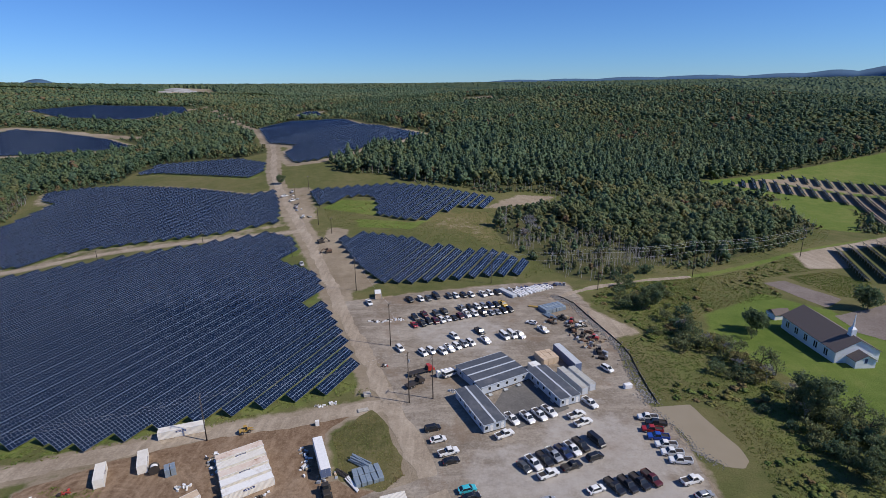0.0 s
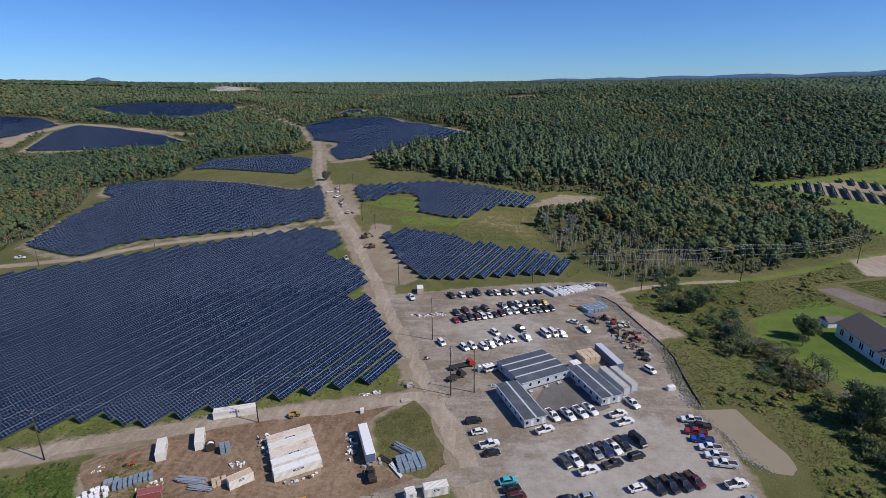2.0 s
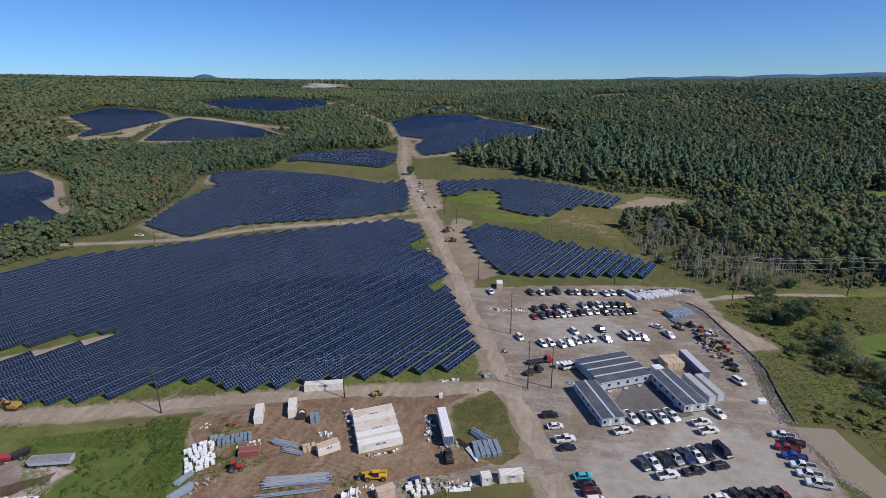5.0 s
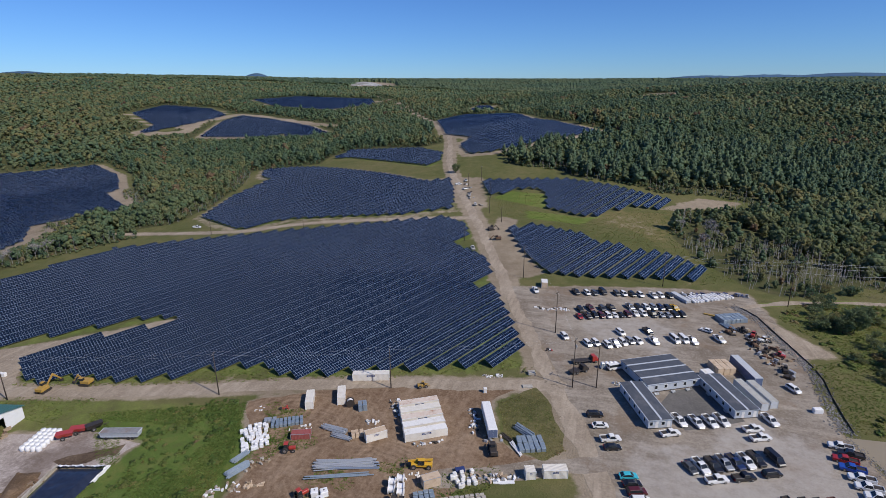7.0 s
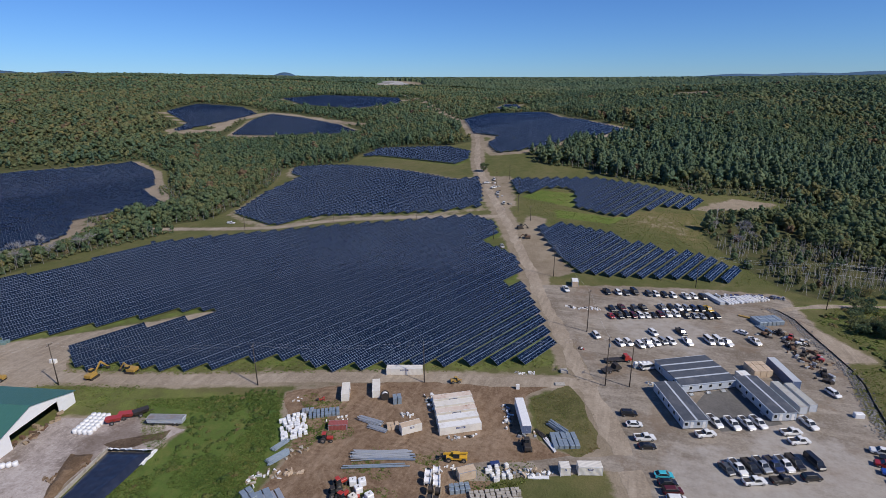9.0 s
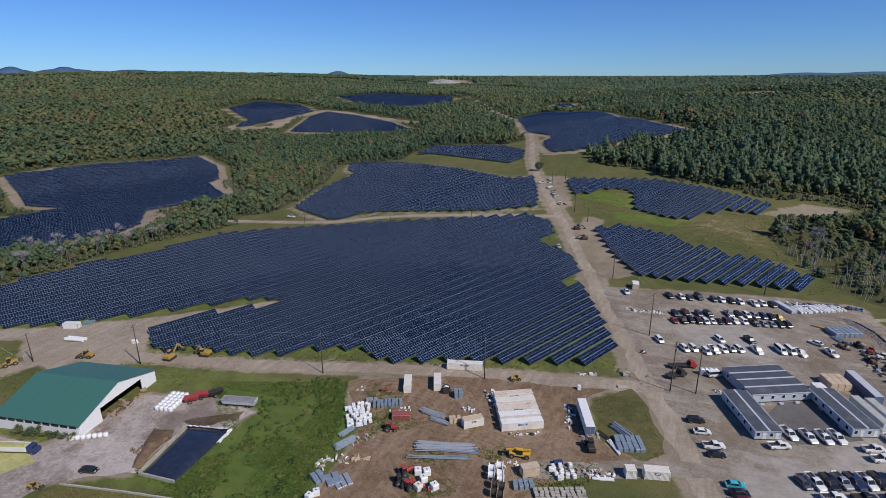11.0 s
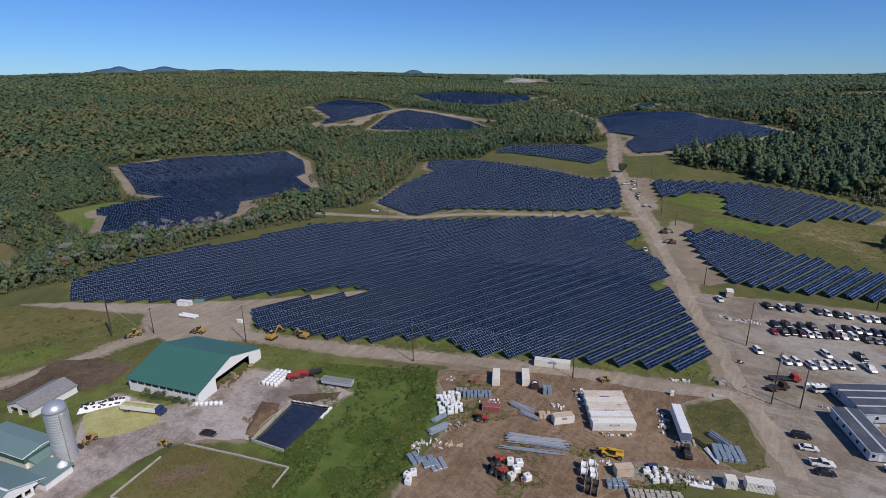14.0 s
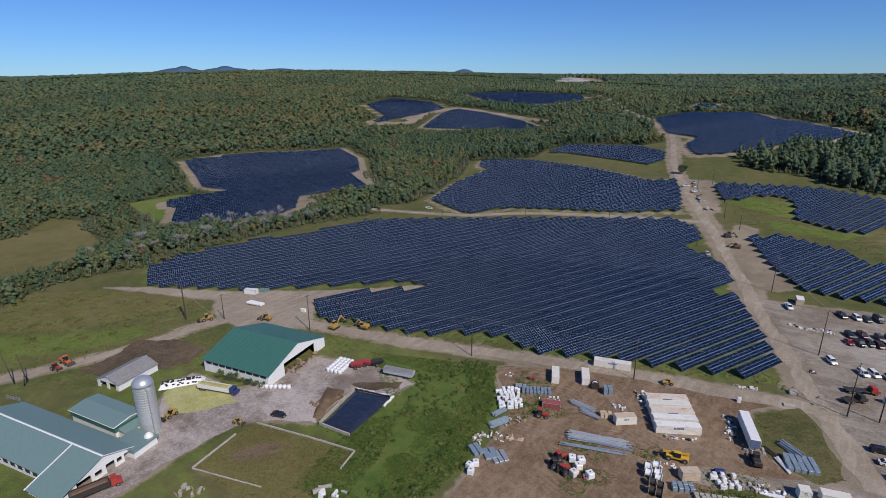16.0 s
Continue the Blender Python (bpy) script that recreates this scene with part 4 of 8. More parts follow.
def solar_table(p, q, z_low, single):
    """One table as a thing of its own; single: every module a part."""
    P3, Q3 = np.array([*p, gz1(*p) + z_low + 2 * math.sin(TILT)]), np.array([*q, gz1(*q) + z_low + 2 * math.sin(TILT)])
    ex, ey, ez = slope_frame(P3, Q3)
    n = max(1, round(np.linalg.norm(Q3 - P3) / MOD_L))
    if n not in table_cache:
        table_cache[n] = table_mesh(n)
    glass, frame_ = table_cache[n]
    mid = (P3 + Q3) / 2
    base = thing("solar_table", "dark blue solar modules on a tilted steel table over grass", "solar panel", Matrix.Translation((mid[0], mid[1], gz1(mid[0], mid[1]))), group="solar tables of the large field")
    turn = Matrix((ex, ey, ez)).transposed().to_4x4()
    lift = Matrix.Translation((0, 0, mid[2] - gz1(mid[0], mid[1]))) @ turn
    part("frame", frame_, M["alu"], base, m=lift)
    if single:
        if "one" not in table_cache:
            table_cache["one"] = MB().box(-0.45, -0.49, 0.01, 0.45, 0.49, 0.05, 0.012).mesh("module")
        for i in range(n):
            for j in range(4):
                part("module", table_cache["one"], M["cell"], base, m=lift @ Matrix.Translation(((i + 0.5 - n / 2) * MOD_L, (j - 1.5) * MOD_H, 0)))
    else:
        tagged(part("panel_glass", glass, M["cell"], base, m=lift), kind="stuff")
    if "post" not in table_cache:
        table_cache["post"] = MB().box(-.08, -.08, -1.0, .08, .08, 0).mesh("post"), MB().box(-.08, -.08, -1.6, .08, .08, 0).mesh("post")
    low, high = table_cache["post"]
    for x in (-(n * MOD_L) / 2 + 1.5, n * MOD_L / 2 - 1.5):
        for y, shape in ((-1.2, low), (1.2, high)):
            top = lift @ Vector((x, y, -0.15))
            part("post", shape, M["steel"], base, m=Matrix.Translation(top))
    return base


pieces = list(row_pieces(BIG, phase=-1.0))
pieces.sort(key=lambda s: np.hypot(s[0][0] + 90, s[0][1] - 60))
near_tables, rest = pieces[:150], pieces[150:]
for i, (p, q) in enumerate(near_tables):
    solar_table(p, q, 0.8, i < 5)
join_fields("solar_field", "long rows of dark blue solar modules on tilted tables", rest, 0.8, boxed=False)
join_fields("solar_field", "dark blue solar rows on a grassy rise beside the dirt road", row_pieces(FIELD_3, phase=-0.4, pitch=6.5), 0.8)
join_fields("solar_field", "dark blue solar rows stepping up to the wood's edge", row_pieces(FIELD_4, phase=1.0), 0.8, boxed=False)
join_fields("solar_field", "dark blue solar rows behind the service road", row_pieces(FIELD_2, phase=0.5), 0.8, boxed=False)
join_fields("solar_field", "small solar field on a grassy slope by the road", row_pieces(FIELD_5), 0.8, boxed=False)
join_fields("solar_field", "wide solar field in a forest clearing with sandy edges", row_pieces(FIELD_1, step=24), 0.8, boxed=False, along_=2.0)
for f, text in zip(FIELDS_FAR, ("large distant solar field on a hill beyond the road", "narrow distant solar field behind a hilltop", "distant solar field in a wooded hollow", "distant solar field beside a sandy road", "far solar field among the woods")):
    join_fields("solar_field", text, row_pieces(f, step=40, pitch=6.6), 0.8, boxed=False, along_=4.0)
for f, text in ((EAST_1, "eastern solar rows beside a sandy strip"), (EAST_2, "eastern solar rows on mown grass"), (EAST_3, "upper eastern solar rows on mown grass")):
    join_fields("solar_field", text, row_pieces(f, step=40, pitch=9.4, angle=radians(65), phase=3.0), 0.9)

# ---- woods ----
def ico(level):
    bm = bmesh.new()
    bmesh.ops.create_icosphere(bm, subdivisions=level, radius=1)
    v = np.array([p.co for p in bm.verts])
    f = np.array([[q.index for q in g.verts] for g in bm.faces])
    bm.free()
    return v, f


ICO = ico(1)                               # twenty-sided clump, and an eight-sided one for trees far off
OCTA = (np.array([(1, 0, 0), (-1, 0, 0), (0, 1, 0), (0, -1, 0), (0, 0, 1), (0, 0, -1)], float) * 1.15,
        np.array([(0, 2, 4), (2, 1, 4), (1, 3, 4), (3, 0, 4), (2, 0, 5), (1, 2, 5), (3, 1, 5), (0, 3, 5)]))


def clumps(r, centres, radii, rough=0.28, fuzz=0, size=0.08, shape=ICO):
    """Leaf clumps of uneven shape at the given places, with loose leaf sprays standing off them."""
    v0, f0 = shape
    V, F, n = [], [], 0
    for c, s in zip(centres, radii):
        turn = np.array(Euler(r.uniform(0, 6.28, 3)).to_matrix())
        v = (v0 @ turn.T) * (1 + r.uniform(-rough, rough, (len(v0), 1))) * s + c
        V.append(v)
        F.append(f0 + n)
        n += len(v)
    if fuzz:
        k = r.integers(0, len(centres), fuzz)
        d = r.normal(size=(fuzz, 3))
        d /= np.linalg.norm(d, axis=1)[:, None]
        d[:, 2] = np.abs(d[:, 2]) * .8 + d[:, 2] * .2
        c = np.array(centres)[k] + d * np.array(radii)[k] * r.uniform(.85, 1.25, (fuzz, 1))
        t = np.cross(d, r.normal(size=(fuzz, 3)))
        t /= np.linalg.norm(t, axis=1)[:, None]
        b = np.cross(d, t)
        q = size * r.uniform(.6, 1.4, (fuzz, 1))
        V.append(np.stack([c - t * q - b * q * .5, c + t * q - b * q * .5, c + (b + d * r.uniform(-.4, .6, (fuzz, 1))) * q], 1).reshape(-1, 3))
        F.append(np.arange(3 * fuzz).reshape(-1, 3) + n)
    return np.concatenate(V), np.concatenate(F)


def broadleaf(r, level):
    """A billowing crown of many clumps: one across and one high."""
    k, fuzz = {0: (15, 150), 1: (8, 30), 2: (3, 6), 3: (1, 0)}[level]
    C, S = [np.array([0, 0, .48])], [np.array([.32, .32, .38])]
    lean = r.normal(0, .04, 2)
    for i in range(k):
        z = 1 - 1.75 * (i + .5) / k                          # from the top down past the middle
        q, a = math.sqrt(max(0, 1 - z * z)), 2.4 * i + r.uniform(-.5, .5)
        o = r.uniform(.75, 1.2)
        C.append(np.array([.31 * q * math.cos(a) * o + lean[0] * z, .31 * q * math.sin(a) * o + lean[1] * z, .50 + .36 * z * r.uniform(.85, 1.15)]))
        w = r.uniform(.11, .21) * (1 + .5 * (level == 2) + .15 * (level == 1))
        S.append(np.array([w, w, w * .82]))
    return clumps(r, C, S, .32, fuzz, (.075, .11, .16, .2)[level], OCTA)


def conifer(r, level):
    """A pine: uneven plumes of boughs, narrowing to a leader."""
    k, fuzz = {0: (14, 130), 1: (8, 24), 2: (2, 4), 3: (0, 0)}[level]
    C, S = [np.array([0, 0, .52])], [np.array([.25, .25, .38])]
    for i in range(k):
        f = (i + .5) / k
        a, q = 2.4 * i + r.uniform(-.6, .6), .33 * (1 - f) ** .5 * r.uniform(.7, 1.25)
        w = (.27 - .15 * f) * r.uniform(.8, 1.2) * (1 + .35 * (level == 2))
        C.append(np.array([q * math.cos(a), q * math.sin(a), .22 + .66 * f + r.uniform(-.03, .03)]))
        S.append(np.array([w, w, (.11 - .02 * f) * (1 + .5 * (level == 2))]))
    C.append(np.array([r.uniform(-.04, .04), r.uniform(-.04, .04), .91]))
    S.append(np.array([.09, .09, .10]))
    return clumps(r, C, S, .32, fuzz, (.07, .10, .14, .2)[level], OCTA)


def plant(name, label, kinds, x, y, h, w, kind_no, tone, material, trunk=0.0):
    """Many trees in one mesh: kinds is a list of templates."""
    V, F, T, n = [], [], [], 0
    for k, (v, f) in enumerate(kinds):
        sel = np.where(kind_no == k)[0]
        if not len(sel):
            continue
        a = rng.uniform(0, 6.28, len(sel))
        c, s = np.cos(a)[:, None], np.sin(a)[:, None]
        px = (v[:, 0] * c - v[:, 1] * s) * w[sel][:, None] + x[sel][:, None]
        py = (v[:, 0] * s + v[:, 1] * c) * w[sel][:, None] + y[sel][:, None]
        pz = v[:, 2] * h[sel][:, None] + gz(x[sel], y[sel])[:, None] - 0.2
        V.append(np.stack([px, py, pz], -1).reshape(-1, 3))
        F.append((f[None] + (np.arange(len(sel)) * len(v))[:, None, None] + n).reshape(-1, 3))
        T.append(np.repeat(tone[sel], len(v)))
        n += len(sel) * len(v)
    me = big_mesh(name, np.concatenate(V), np.concatenate(F), material, {"tone": np.concatenate(T)})
    me.shade_smooth()
    return tagged(new(name, me), label, "forest", kind="stuff")


def jitter_grid(x0, y0, x1, y1, step):
    X, Y = np.meshgrid(np.arange(x0, x1, step), np.arange(y0, y1, step))
    X = X.ravel() + rng.uniform(-.48, .48, X.size) * step
    Y = Y.ravel() + rng.uniform(-.48, .48, Y.size) * step
    return X, Y


def seen_sector(x, y):
    a = np.degrees(np.arctan2(-x - 10, y + 30))
    return (a > -46) & (a < 84)


tr = np.random.default_rng(21)
far2_b, far2_c = [broadleaf(np.random.default_rng(31 + i), 3) for i in range(4)], [conifer(np.random.default_rng(41 + i), 3) for i in range(3)]
near_b, near_c = [broadleaf(tr, 0) for _ in range(6)], [conifer(tr, 0) for _ in range(4)]
mid_b, mid_c = [broadleaf(tr, 1) for _ in range(6)], [conifer(tr, 1) for _ in range(4)]
far_b, far_c = [broadleaf(tr, 2) for _ in range(4)], [conifer(tr, 2) for _ in range(3)]
PINE_BELT = [(-132, 530), (-100, 490), (-90, 466), (-51, 457), (-30, 435), (12, 423), (37, 444), (99, 437), (186, 459), (328, 529), (450, 610), (280, 612), (113, 566), (11, 545), (-60, 545), (-112, 540)]
SNAGS = [(31, 312), (42, 352), (77, 366), (90, 330), (118, 285), (140, 276), (112, 268), (80, 262), (60, 276)]
for tag, r0, r1, step, tb, tc in (("near", 0, 400, 5.8, near_b, near_c), ("mid", 400, 800, 6.0, mid_b, mid_c), ("far", 800, 1400, 9.0, far_b, far_c), ("farther", 1400, 2050, 12.5, far2_b, far2_c)):
    x, y = jitter_grid(-r1 - 5, -60, r1 + 5, r1 + 5, step)
    r = np.hypot(x, y)
    ok = (r >= r0) & (r < r1) & seen_sector(x, y)
    x, y = x[ok], y[ok]
    belt, snag = inside(PINE_BELT, x, y), inside(SNAGS, x, y)
    c = clearing(x, y)
    ok = (c < -1.0 + np.where(belt > -8, 0, 3.0) * wave(x, y, 9, 4)) & ((snag < 0) | (rng.random(len(x)) < .6))
    x, y, belt, snag, c = x[ok], y[ok], belt[ok], snag[ok], c[ok]
    # tall pines on the belt behind the meadow, broadleaf wood with single groups of pine elsewhere
    pine = np.clip(.12 + .0003 * x + .30 * wave(x, y, 110, 1) + .25 * wave(x, y, 35, 6), .03, .8)
    pine = np.where(belt > 0, .60 + .28 * wave(x, y, 40, 2), np.where(((x > 20) & (y < 440)) | ((x < -250) & (np.hypot(x, y) < 520)), pine * .25, pine))
    is_c = rng.random(len(x)) < pine
    young = np.clip(.5 + .5 * wave(x, y, 60, 8), 0, 1)
    edge = np.clip(-c / 22, .42, 1)
    grow = .74 + .30 * young
    old = rng.random(len(x)) < .12                            # a few crowns stand above the rest
    h = np.where(is_c, np.where(belt > 0, rng.uniform(11.5, 19, len(x)) * (.8 + .25 * young) * np.where(x < 20, .82, 1), rng.uniform(10, 15, len(x)) * grow), rng.uniform(7.5, 11.5, len(x)) * grow * edge * np.where(old, 1.35, 1))
    h = np.where(snag > 0, h * rng.uniform(.35, .8, len(x)), h)
    w = np.where(is_c, h * rng.uniform(.50, .76, len(x)), h * rng.uniform(.70, 1.05, len(x)))
    if tag[:3] == "far":
        h, w = h * .92, w * (1.25 if tag == "far" else 1.6)
    tone = .40 + .24 * wave(x, y, 150, 3) + .20 * wave(x, y, 45, 14) + rng.normal(0, .19, len(x))
    tone = np.clip(tone + np.where((x > 20) & (y < 440), .16, 0), 0, .80)
    turned = .008 + .20 * np.clip(wave(x, y, 70, 22) - .15, 0, 1)
    tone = np.where(rng.random(len(x)) < turned, rng.uniform(.82, 1.0, len(x)), tone)
    for sel, kinds, mat_, what in ((~is_c, tb, M["leaf"], "broadleaf woodland in early autumn green with a few red crowns"), (is_c, tc, M["needle"], "dark green pine woodland on the slopes")):
        plant("woodland", what, kinds, x[sel], y[sel], h[sel], w[sel], rng.integers(0, len(kinds), sel.sum()), tone[sel], mat_)

# low scrub that frays the wood's edge
x, y = jitter_grid(-480, 20, 330, 480, 3.4)
c = clearing(x, y)
ok = seen_sector(x, y) & (c < 3.5) & (c > -6) & (wave(x, y, 22, 17) > -.1)
x, y = x[ok], y[ok]
plant("scrub", "low olive and green scrub along the wood's edge", far_b, x, y, rng.uniform(1.2, 3.6, len(x)), rng.uniform(1.5, 3.8, len(x)), rng.integers(0, 4, len(x)), np.clip(rng.normal(.5, .2, len(x)), 0, .93), M["leaf"])

# pale slender trunks along the wood's edge
x, y = jitter_grid(-480, 40, 300, 480, 4.6)
c = clearing(x, y)
ok = seen_sector(x, y) & (c < 2) & (c > -7) & (wave(x, y, 30, 12) > -0.25)
x, y = x[ok], y[ok]
sx, sy = jitter_grid(28, 255, 145, 370, 2.9)
ok = (inside(SNAGS, sx, sy) > 0) & (clearing(sx, sy) < 0) & (wave(sx, sy, 13, 5) > 0)
x, y = np.concatenate([x, sx[ok]]), np.concatenate([y, sy[ok]])
hh, rad = rng.uniform(5, 11.5, len(x)), rng.uniform(.07, .15, len(x))
a3 = np.array([0, 2.1, 4.2])
ring = np.stack([np.cos(a3), np.sin(a3)], -1)
low = np.stack([x[:, None] + ring[:, 0] * rad[:, None], y[:, None] + ring[:, 1] * rad[:, None], np.repeat(gz(x, y)[:, None] - .2, 3, 1)], -1)
lean = rng.normal(0, .10, (len(x), 2)) * hh[:, None]
tip = np.stack([x + lean[:, 0], y + lean[:, 1], gz(x, y) + hh], -1)
V = np.concatenate([low, tip[:, None]], 1).reshape(-1, 3)
F = (np.array([[0, 1, 3], [1, 2, 3], [2, 0, 3]])[None] + 4 * np.arange(len(x))[:, None, None]).reshape(-1, 3)
tagged(new("edge_trunks", big_mesh("edge_trunks", V, F, M["dead"])), "slender pale grey trunks along the wood's edge", "tree trunks", kind="stuff")

# ---- far canopy, hedges, single trees, rough grass ----
def canopy(name, label, r0, r1, a0, a1, da, dr):
    """The closed tops of the far woods: a ring sheet rough with crowns."""
    az = np.radians(np.arange(a0, a1, da))
    rr = [r0]
    while rr[-1] < r1:
        rr.append(rr[-1] * (1 + dr))
    R, A = np.meshgrid(np.array(rr), az, indexing="ij")
    R = R * (1 + rng.uniform(-.35, .35, R.shape) * dr)
    A = A + rng.uniform(-.35, .35, A.shape) * radians(da)
    x, y = -R * np.sin(A), R * np.cos(A)
    bump = rng.random(R.shape) ** 1.6
    z = gz(x, y) + 6 + 5.5 * bump * np.clip(R / 1800, .7, 1.6) + 2.5 * wave(x, y, 60, 2)
    c = clearing(x, y)
    z = np.where(c > -8, gz(x, y) - 3, z)
    tone = np.clip(0.33 + 0.26 * wave(x, y, 170, 3) + 0.12 * wave(x, y, 45, 14) + 0.13 * rng.normal(0, 1, R.shape) - 0.00006 * x, 0, .94)
    tone = np.where(rng.random(R.shape) < .006, .97, tone)
    idx = np.arange(R.size).reshape(R.shape)
    F = np.stack([idx[:-1, :-1], idx[1:, :-1], idx[1:, 1:], idx[:-1, 1:]], -1).reshape(-1, 4)
    F = F[(c.ravel()[F] < 0).any(1)]
    F = np.concatenate([F[:, [0, 1, 2]], F[:, [0, 2, 3]]])
    me = big_mesh(name, np.stack([x, y, z], -1).reshape(-1, 3), F, M["leaf"], {"tone": tone.ravel()})
    return tagged(new(name, me), label, "forest", kind="stuff")


canopy("far_woodland", "endless mixed woodland towards the horizon in early autumn", 2000, 4700, -46, 84, 0.14, 0.0095)


def ridge(name, label, a0, a1, peaks, r=4780, base=60):
    """A far mountain line: azimuths in degrees to the left, peaks as (azimuth, height, width)."""
    az = np.arange(a0, a1, 0.15)
    h = np.zeros_like(az)
    for a, top, w in peaks:
        h = np.maximum(h, top * np.exp(-((az - a) / w) ** 2))
    h = h + 2.0 * wave(az * 40, az * 0, 22, 3) * np.clip(h / 40, 0, 1)
    ra = np.radians(az)
    V = []
    for f, back in ((0.0, 0), (0.6, 40), (1.0, 90), (0.0, 130)):
        V.append(np.stack([-(r + back) * np.sin(ra), (r + back) * np.cos(ra), base + (h + 50) * f + (0 if f else -60)], -1))
    n = len(az)
    V = np.concatenate(V)
    idx = np.arange(4 * n).reshape(4, n)
    F = np.stack([idx[:-1, :-1], idx[:-1, 1:], idx[1:, 1:], idx[1:, :-1]], -1).reshape(-1, 4)
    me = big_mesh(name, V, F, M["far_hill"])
    me.shade_smooth()
    return tagged(new(name, me), label, "mountain", kind="structure")


# wooded ridges; the haze of distance is put into this blue base colour
M["far_hill"] = plain("haze_blue_far_woods", (0.056, 0.122, 0.215), (0.044, 0.100, 0.185), 0.004, 1.0, bump=0)
ridge("backdrop", "mountain ridge coloured haze blue far beyond the eastern woods", -52, 4, [(-8, 31, 4), (-13, 33, 5), (-19, 40, 5), (-25, 45, 6), (-32, 46, 5), (-35.5, 62, 3.5), (-40.5, 98, 4.4)])
ridge("backdrop", "twin-peaked mountains coloured haze blue far beyond the western hill", 30, 72, [(63.1, 94, 1.5), (59.5, 97, 1.7), (63.3, 80, 3.4), (59.3, 84, 4.0), (54.5, 78, 4), (68, 40, 4), (36.0, 72, 1.5)])


def limb(mb, a, d, length, r, depth, rnd, out):
    """A branching limb; tips are gathered in out."""
    b = a + d * length
    mb.tube(a, b, r, r * .62, 5 if depth > 1 else 4, caps=False)
    if depth == 0:
        out.append(b)
        return
    for _ in range(rnd.choice((2, 3, 3))):
        n = (d + Vector((rnd.uniform(-.8, .8), rnd.uniform(-.8, .8), rnd.uniform(-.1, .6)))).normalized()
        limb(mb, b, n, length * rnd.uniform(.55, .8), r * .6, depth - 1, rnd, out)


def tree_template(seed, h, spread_, leaves, size, depth=3):
    """Trunk with limbs, and a crown of leaf clumps about the limb tips."""
    rnd, tips, mb = random.Random(seed), [], MB()
    limb(mb, Vector((0, 0, -.2)), Vector((0, 0, 1)), h * .3, h * .022, depth, rnd, tips)
    top = max(t.z for t in tips)
    wide = max(max(abs(t.x), abs(t.y)) for t in tips)
    sz, sx = h * .93 / top, spread_ / wide
    mb.v = [(x * (1 + (sx - 1) * min(1, max(0, z / (h * .3) - .6))), y * (1 + (sx - 1) * min(1, max(0, z / (h * .3) - .6))), z * sz if z > 0 else z) for x, y, z in mb.v]
    tips = [Vector((t.x * sx, t.y * sx, t.z * sz)) for t in tips]
    r = np.random.default_rng(seed)
    V, n = [], 0
    per = max(1, leaves // len(tips))
    for t in tips:
        d = r.normal(size=(per, 3)) * spread_ * .19
        c = np.array(t) + d
        u = r.normal(size=(per, 3))
        u /= np.linalg.norm(u, axis=1)[:, None]
        w = np.cross(u, r.normal(size=(per, 3)))
        w /= np.linalg.norm(w, axis=1)[:, None]
        s = size * r.uniform(.6, 1.3, (per, 1))
        V.append(np.stack([c - u * s, c + w * s * .7, c + u * s, c - w * s * .7], 1).reshape(-1, 3))
    # the outer shell of the crown: lumpy, open in places
    m = leaves
    d = r.normal(size=(m, 3))
    d /= np.linalg.norm(d, axis=1)[:, None]
    lump = 1 + .22 * np.sin(d[:, 0] * 5 + seed) * np.sin(d[:, 1] * 4.3 + seed * 2) + .12 * np.sin(d[:, 2] * 9 + d[:, 0] * 7)
    keep = np.sin(d[:, 0] * 6 + seed * 3) * np.sin(d[:, 1] * 7 + seed) * np.sin(d[:, 2] * 6) < .45
    c = d * (lump * r.uniform(.55, 1.0, m) ** .5)[:, None] * np.array([spread_, spread_, h * .40]) + np.array([0, 0, h * .57])
    c = c[keep & (c[:, 2] > h * .1)]
    m = len(c)
    u = r.normal(size=(m, 3))
    u /= np.linalg.norm(u, axis=1)[:, None]
    w = np.cross(u, r.normal(size=(m, 3)))
    w /= np.linalg.norm(w, axis=1)[:, None]
    s = size * r.uniform(.6, 1.3, (m, 1))
    V.append(np.stack([c - u * s, c + w * s * .7, c + u * s, c - w * s * .7], 1).reshape(-1, 3))
    V = np.concatenate(V)
    return mb.mesh("trunk"), V


def tree_kind(seed, h, spread_, leaves, size, tone, depth=3):
    trunk, V = tree_template(seed, h, spread_, leaves, size, depth)
    F = np.arange(len(V)).reshape(-1, 4)
    crown = big_mesh("crown", V, F, M["leaf"], {"tone": np.full(len(V), tone)})
    return trunk, crown


def tree_thing(kind, x, y, s, label, group="", name="tree"):
    t = thing(name, label, "bush" if name == "bush" else "tree", at(x, y, rng.uniform(0, 360)) @ Matrix.Scale(s, 4), group=group)
    part("trunk", kind[0], M["bark"], t)
    if len(kind) > 1 and kind[1]:
        part("crown", kind[1], M["leaf"], t)
    return t


